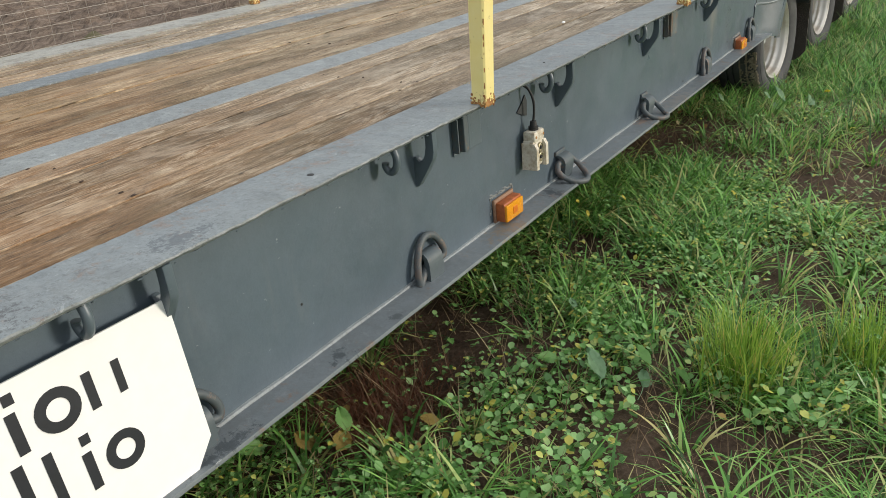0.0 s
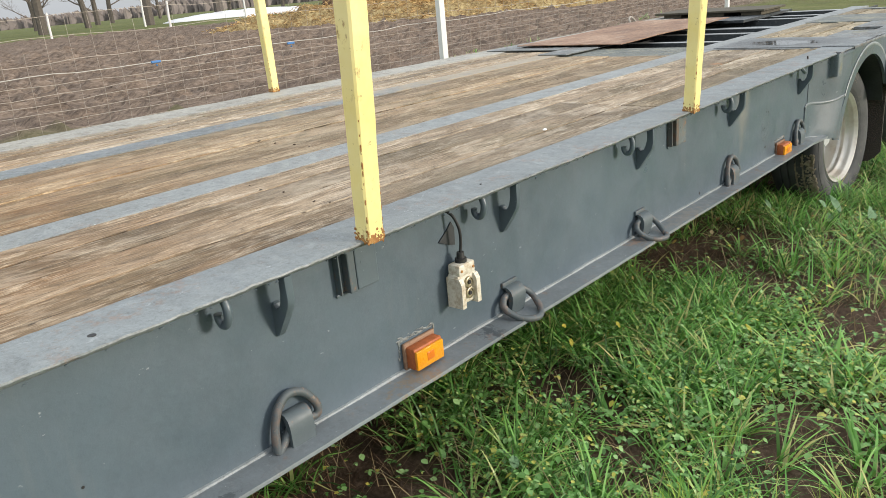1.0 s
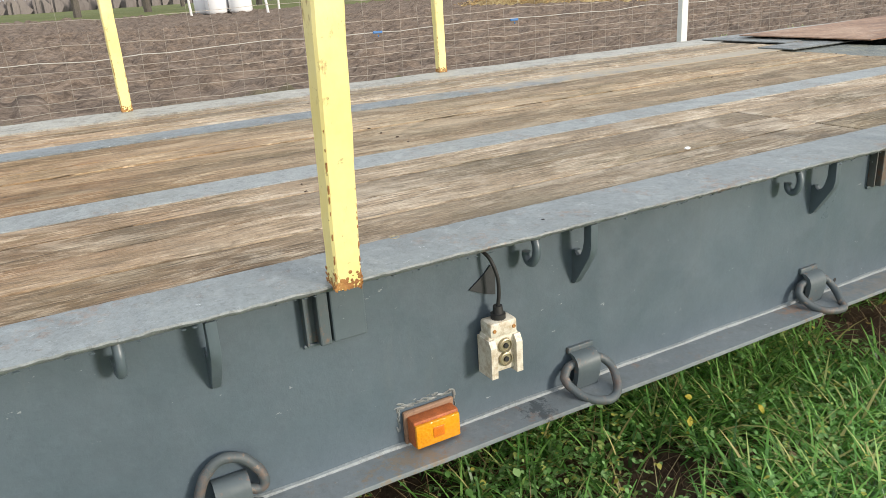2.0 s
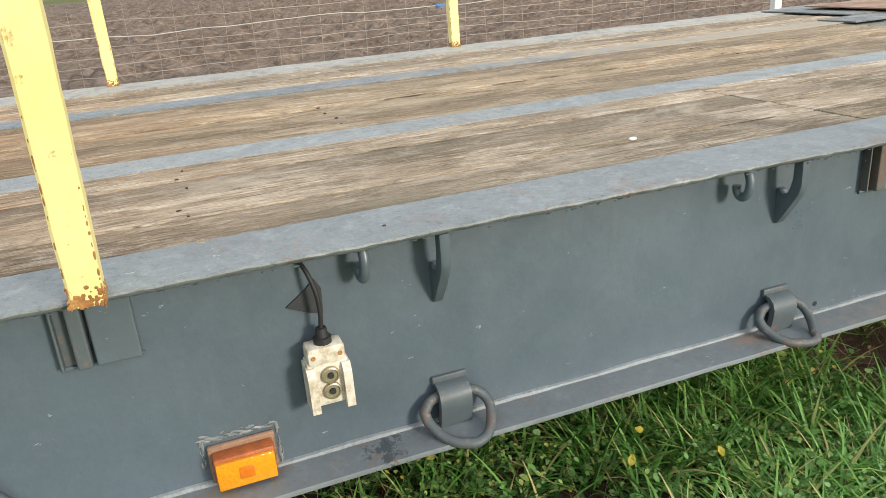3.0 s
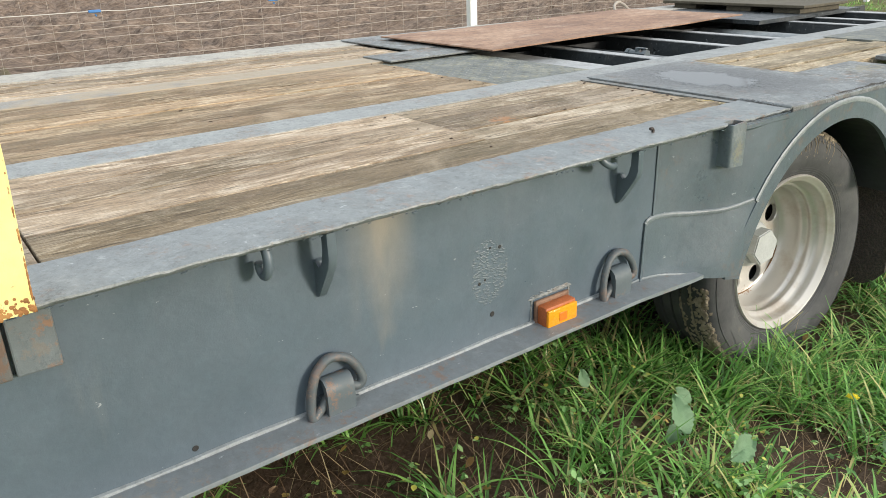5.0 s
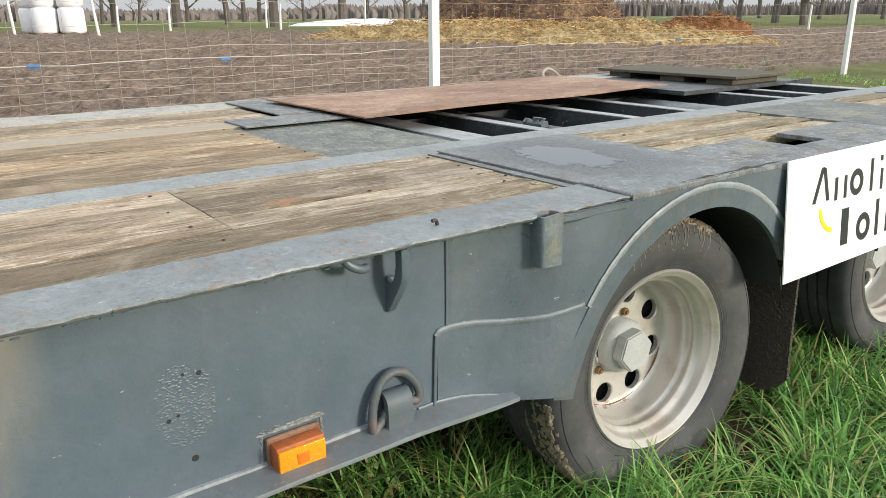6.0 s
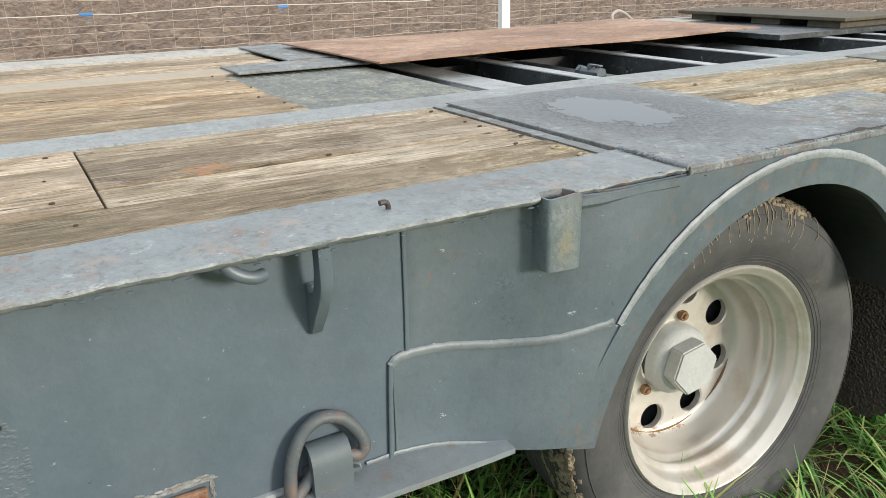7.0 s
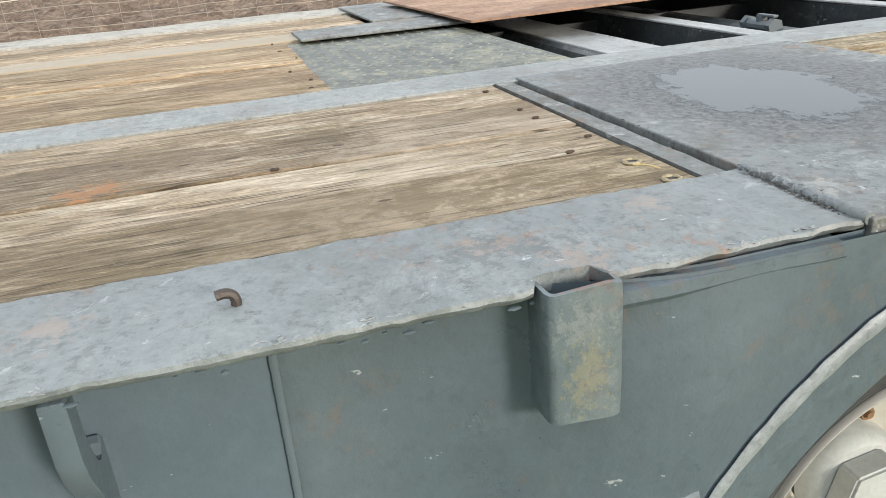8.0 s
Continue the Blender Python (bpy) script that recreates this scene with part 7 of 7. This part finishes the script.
x, y = clumped(15000, -0.5, 1.35, 1.6, 4.9, 0.085, 93)
leaves("clover", x, y, rs.uniform(0.0075, 0.0165, len(x)), rs.uniform(0.012, 0.090, len(x)), "small round clover and chickweed leaves", LEAF, True)
x, y = clumped(1900, -0.5, 1.2, 4.9, 7.0, 0.05, 94)
leaves("clover", x, y, rs.uniform(0.009, 0.017, len(x)), rs.uniform(0.015, 0.09, len(x)), "small clover leaves among the grass", LEAF, True)
x, y = clumped(6500, -0.4, 1.35, 1.8, 4.9, 0.07, 95)
leaves("weed_leaves", x, y, rs.uniform(0.010, 0.025, len(x)), rs.uniform(0.015, 0.085, len(x)), "broad green weed leaves close to the soil", LEAF)

n_ = 3600
x, y = rs.uniform(0.0, 0.95, n_), rs.uniform(2.45, 3.35, n_)
keep = fractal(x * 3.1, y * 3.1, 97, 3) > 0.47
x, y = x[keep], y[keep]
leaves("weed_leaves", x, y, rs.uniform(0.009, 0.026, len(x)), rs.uniform(0.01, 0.085, len(x)), "mixed broad weed leaves on the damp soil", LEAF)

# fallen leaves lying about in the grass
LITTER = leafy("fallen_leaf_litter", (0.13, 0.065, 0.03), (0.36, 0.21, 0.09), (0.58, 0.44, 0.12), (0.62, 0.52, 0.30), 0.7)
x, y = rs.uniform(-0.35, 1.7, 420), rs.uniform(2.3, 9.0, 420)
keep = fractal(x * 1.9 + 3, y * 1.9, 131, 3) > 0.47
x, y = x[keep], y[keep]
leaves("leaf_litter", x, y, rs.uniform(0.010, 0.026, len(x)), rs.uniform(0.02, 0.06, len(x)), "small yellow and tan fallen leaves in the grass", LITTER)

# a few large leaves that stand out
PALE = plain("pale_grey_green_leaf", (0.22, 0.37, 0.20), 0.55, spread=0.25, scale=30)
YELLOWED = plain("bright_yellow_leaf", (0.62, 0.54, 0.07), 0.55, spread=0.25, scale=40)
AUTUMN = plain("yellow_brown_leaf", (0.36, 0.27, 0.07), 0.7, spread=0.35, scale=25)
PINKISH = plain("dry_tan_leaf", (0.45, 0.32, 0.20), 0.8, spread=0.3, scale=25)


def big_leaf(x, y, size, rz, tilt, mat, label, lift=0.05):
    z = float(ground_height(x, y)) + lift
    b = B()
    rows_ = []
    for i in range(17):
        v = i / 16
        w = 0.37 * math.sin(math.pi * min(1, v * 0.93 + 0.05)) ** 0.6 * (0.90 + 0.10 * math.sin(v * 44))
        rows_.append([b.verts.new((s * w + 0.02 * math.sin(9 * v + 5 * s), v - 0.4, 0.10 * abs(s) + 0.03 * math.sin(6 * v + 4 * s) - 0.15 * v * v)) for s in (-1, -0.5, 0, 0.5, 1)])
    for p, q in zip(rows_, rows_[1:]):
        for k in range(4):
            b.faces.new((p[k], p[k + 1], q[k + 1], q[k]))
    bmesh.ops.solidify(b, geom=b.faces[:], thickness=0.012)
    tube(b, [(0, -0.38, 0.0), (0.03, -0.6, -0.12), (0.05, -0.8, -0.4)], 0.018, 6)
    ob = mesh_object("leaf", b, mat, smooth=True)
    lean_ = 52.0 if lift > 0.085 else (34.0 if lift > 0.055 else 6.0)
    ob.matrix_world = Matrix.Translation((x, y, z)) @ Matrix.Rotation(radians(lean_), 4, "Y") @ Matrix.Rotation(radians(rz), 4, "Z") @ Matrix.Rotation(radians(0.4 * tilt), 4, "X") @ Matrix.Diagonal((size, size, size, 1))
    return tagged(ob, label, "leaf")


CABBAGE, GREEN_WEED, GREY_WEED, FALLEN, TAN = "pale green cabbage-like leaf", "green rounded weed leaf", "grey green weed leaf", "yellowed leaf fallen on the soil", "dry tan fallen leaf"
for x, y, s, rz, tilt, mat, label, lift in (
        (0.190, 5.945, 0.105, 78, 14, PALE, CABBAGE, 0.12), (0.165, 5.955, 0.06, 200, -20, PALE, CABBAGE, 0.06), (0.09, 6.10, 0.06, 120, 15, PALE, CABBAGE, 0.10),
        (0.340, 6.00, 0.095, 190, 10, PALE, CABBAGE, 0.10), (0.27, 6.10, 0.055, 60, 0, PALE, CABBAGE, 0.05), (0.50, 6.45, 0.05, 10, 20, PALE, CABBAGE, 0.06), (-0.13, 5.92, 0.06, 70, 15, PALE, CABBAGE, 0.09),
        (0.45, 3.132, 0.065, 70, -12, LEAF, GREEN_WEED, 0.10), (0.351, 3.033, 0.095, 60, -5, PALE, GREY_WEED, 0.10), (0.47, 3.08, 0.065, 20, 10, PALE, GREY_WEED, 0.06), (0.36, 2.98, 0.05, 300, 0, LEAF, GREEN_WEED, 0.06), (0.20, 3.05, 0.06, 140, 12, LEAF, GREEN_WEED, 0.07),
        (0.55, 3.15, 0.05, 250, 0, LEAF, GREEN_WEED, 0.06), (0.13, 3.35, 0.045, 30, 0, PALE, GREY_WEED, 0.08), (0.051, 2.665, 0.05, 120, -12, AUTUMN, FALLEN, 0.065), (-0.095, 2.475, 0.072, 20, -12, AUTUMN, FALLEN, 0.065), (-0.299, 2.339, 0.085, 310, -12, LEAF, GREEN_WEED, 0.07), (-0.176, 2.43, 0.07, 80, -12, AUTUMN, FALLEN, 0.065),
        (0.125, 4.138, 0.035, 80, -12, PINKISH, TAN, 0.07), (0.34, 4.447, 0.032, 80, -12, YELLOWED, FALLEN, 0.09), (1.15, 5.1, 0.10, 40, -12, PINKISH, TAN, 0.05), (-0.126, 2.523, 0.07, 60, -12, LEAF, GREEN_WEED, 0.09), (-0.12, 4.02, 0.028, 60, 30, YELLOWED, FALLEN, 0.09), (-0.20, 4.10, 0.024, 160, 25, YELLOWED, FALLEN, 0.10), (-0.05, 4.22, 0.026, 270, 20, YELLOWED, FALLEN, 0.10), (0.30, 5.95, 0.035, 90, 0, AUTUMN, FALLEN, 0.03), (-0.32, 5.02, 0.03, 30, 0, PINKISH, TAN, 0.03)):
    big_leaf(x, y, s, rz, tilt, mat, label, lift)

# one yellow flower in the grass by the wheel
PETAL = plain("yellow_petals", (0.80, 0.66, 0.03), 0.6, spread=0.2, scale=60)
flower = thing("dandelion", "single yellow dandelion flower in the grass", "flower", at=(0.34, 6.577, float(ground_height(0.34, 6.577)) + 0.01))
bm = B()
for k in range(34):
    a, r = k * 2.4, 0.004 + 0.016 * (k / 34)
    tube(bm, [(0.3 * r * math.cos(a), 0.3 * r * math.sin(a), 0.078), (r * math.cos(a), r * math.sin(a), 0.092 - r * 0.5)], [0.0015, 0.0024], 4)
part("petals", bm, PETAL, flower, "yellow petals")
bm = B()
tube(bm, [(0, 0, 0), (0.004, 0, 0.04), (0, 0, 0.08)], 0.002, 6)
part("stem", bm, LEAF, flower)

# nail heads in rows across the planks
NAIL = plain("dark_nail_rust", (0.05, 0.032, 0.022), 0.8, spread=0.4)
rng = random.Random(12)
for y, xs_ in ((3.16, (-0.63, -0.55, -0.47, -0.32, -0.25)), (3.61, (-1.24, -1.1, -1.0, -0.91)), (5.6, (-0.62, -0.45, -0.3, -0.16)), (6.17, (-0.87, -0.95, -1.1, -1.28, -1.45, -1.58)), (2.225, (-0.24, -0.30, -0.46, -0.60, -0.69, -0.95, -1.3)), (5.2, (-0.95, -1.2, -1.45)), (6.40, (-0.25, -0.5)), (6.425, (-0.62, -0.30, -0.42)), (6.068, (-0.352,))):
    for x in xs_:
        bm = B()
        blob(bm, radius=1.0, matrix=Matrix.Translation((x + rng.uniform(-0.02, 0.02), y + rng.uniform(-0.02, 0.02), DECK - 0.002)) @ Matrix.Rotation(rng.uniform(-0.3, 0.3), 4, "Z") @ Matrix.Diagonal((rng.uniform(0.0022, 0.004), rng.uniform(0.003, 0.008), 0.0025, 1)))
        part("nail", bm, NAIL, trailer)

# ---- deck planks ----
rng = random.Random(21)
for x0, x1, cuts, mats in (
        (-0.685, -0.545, (Y0, 0.7, 4.615, 5.66), (WOOD, WOOD, WOOD)), (-0.545, -0.400, (Y0, 0.7, 4.615, 5.66), (WOOD, WOOD, WOOD)),
        (-0.400, -0.250, (Y0, 0.7, 4.62, 5.66), (WOOD, WOOD, WOOD)), (-0.250, -0.096, (Y0, 0.7, 4.62), (WOOD, WOOD)),
        (-0.685, -0.545, (5.66, 6.452), (WOOD_E,)), (-0.545, -0.366, (5.66, 6.452), (WOOD,)), (-0.366, -0.246, (5.66, 6.452), (WOOD_E,)), (-0.246, -0.096, (4.62, 6.452), (WOOD_D,)),
        *((-1.630 + 0.1342 * k, -1.630 + 0.1342 * (k + 1), (Y0, 1.4, 6.20), (WOOD_B, WOOD_B)) for k in range(6)),
        *((-2.250 + 0.1163 * k, -2.250 + 0.1163 * (k + 1), (Y0, 2.4, 6.482), (WOOD, WOOD)) for k in range(4))):
    g = 0.0026 if cuts[0] > 4 else 0.0024 if x0 > -0.7 else (0.011 if x0 < -2 else 0.0026)
    for ya, yb, mat in zip(cuts, cuts[1:], mats):
        bm = B()
        dz = rng.uniform(-0.002, 0.0) if yb < 5.7 else rng.uniform(-0.004, 0.0)
        box(bm, x0 + g, x1 - g, ya + 0.002, yb - 0.002, 0.815, DECK - 0.002 + dz, 0.002)
        part("plank", bm, mat, trailer)
for (xa, xb), count, (ya, yb) in (((-0.685, -0.246), 4, (7.065, 8.097)), ((-0.685, -0.168), 4, (8.754, 9.346))):
    w = (xb - xa) / count
    for i in range(count):
        bm = B()
        box(bm, xa + w * i + 0.0045, xa + w * (i + 1) - 0.0045, ya, yb, 0.815, DECK - 0.002 + (0.0, -0.005, 0.001, -0.004)[i % 4], 0.003)
        part("plank", bm, WOOD_C, trailer)
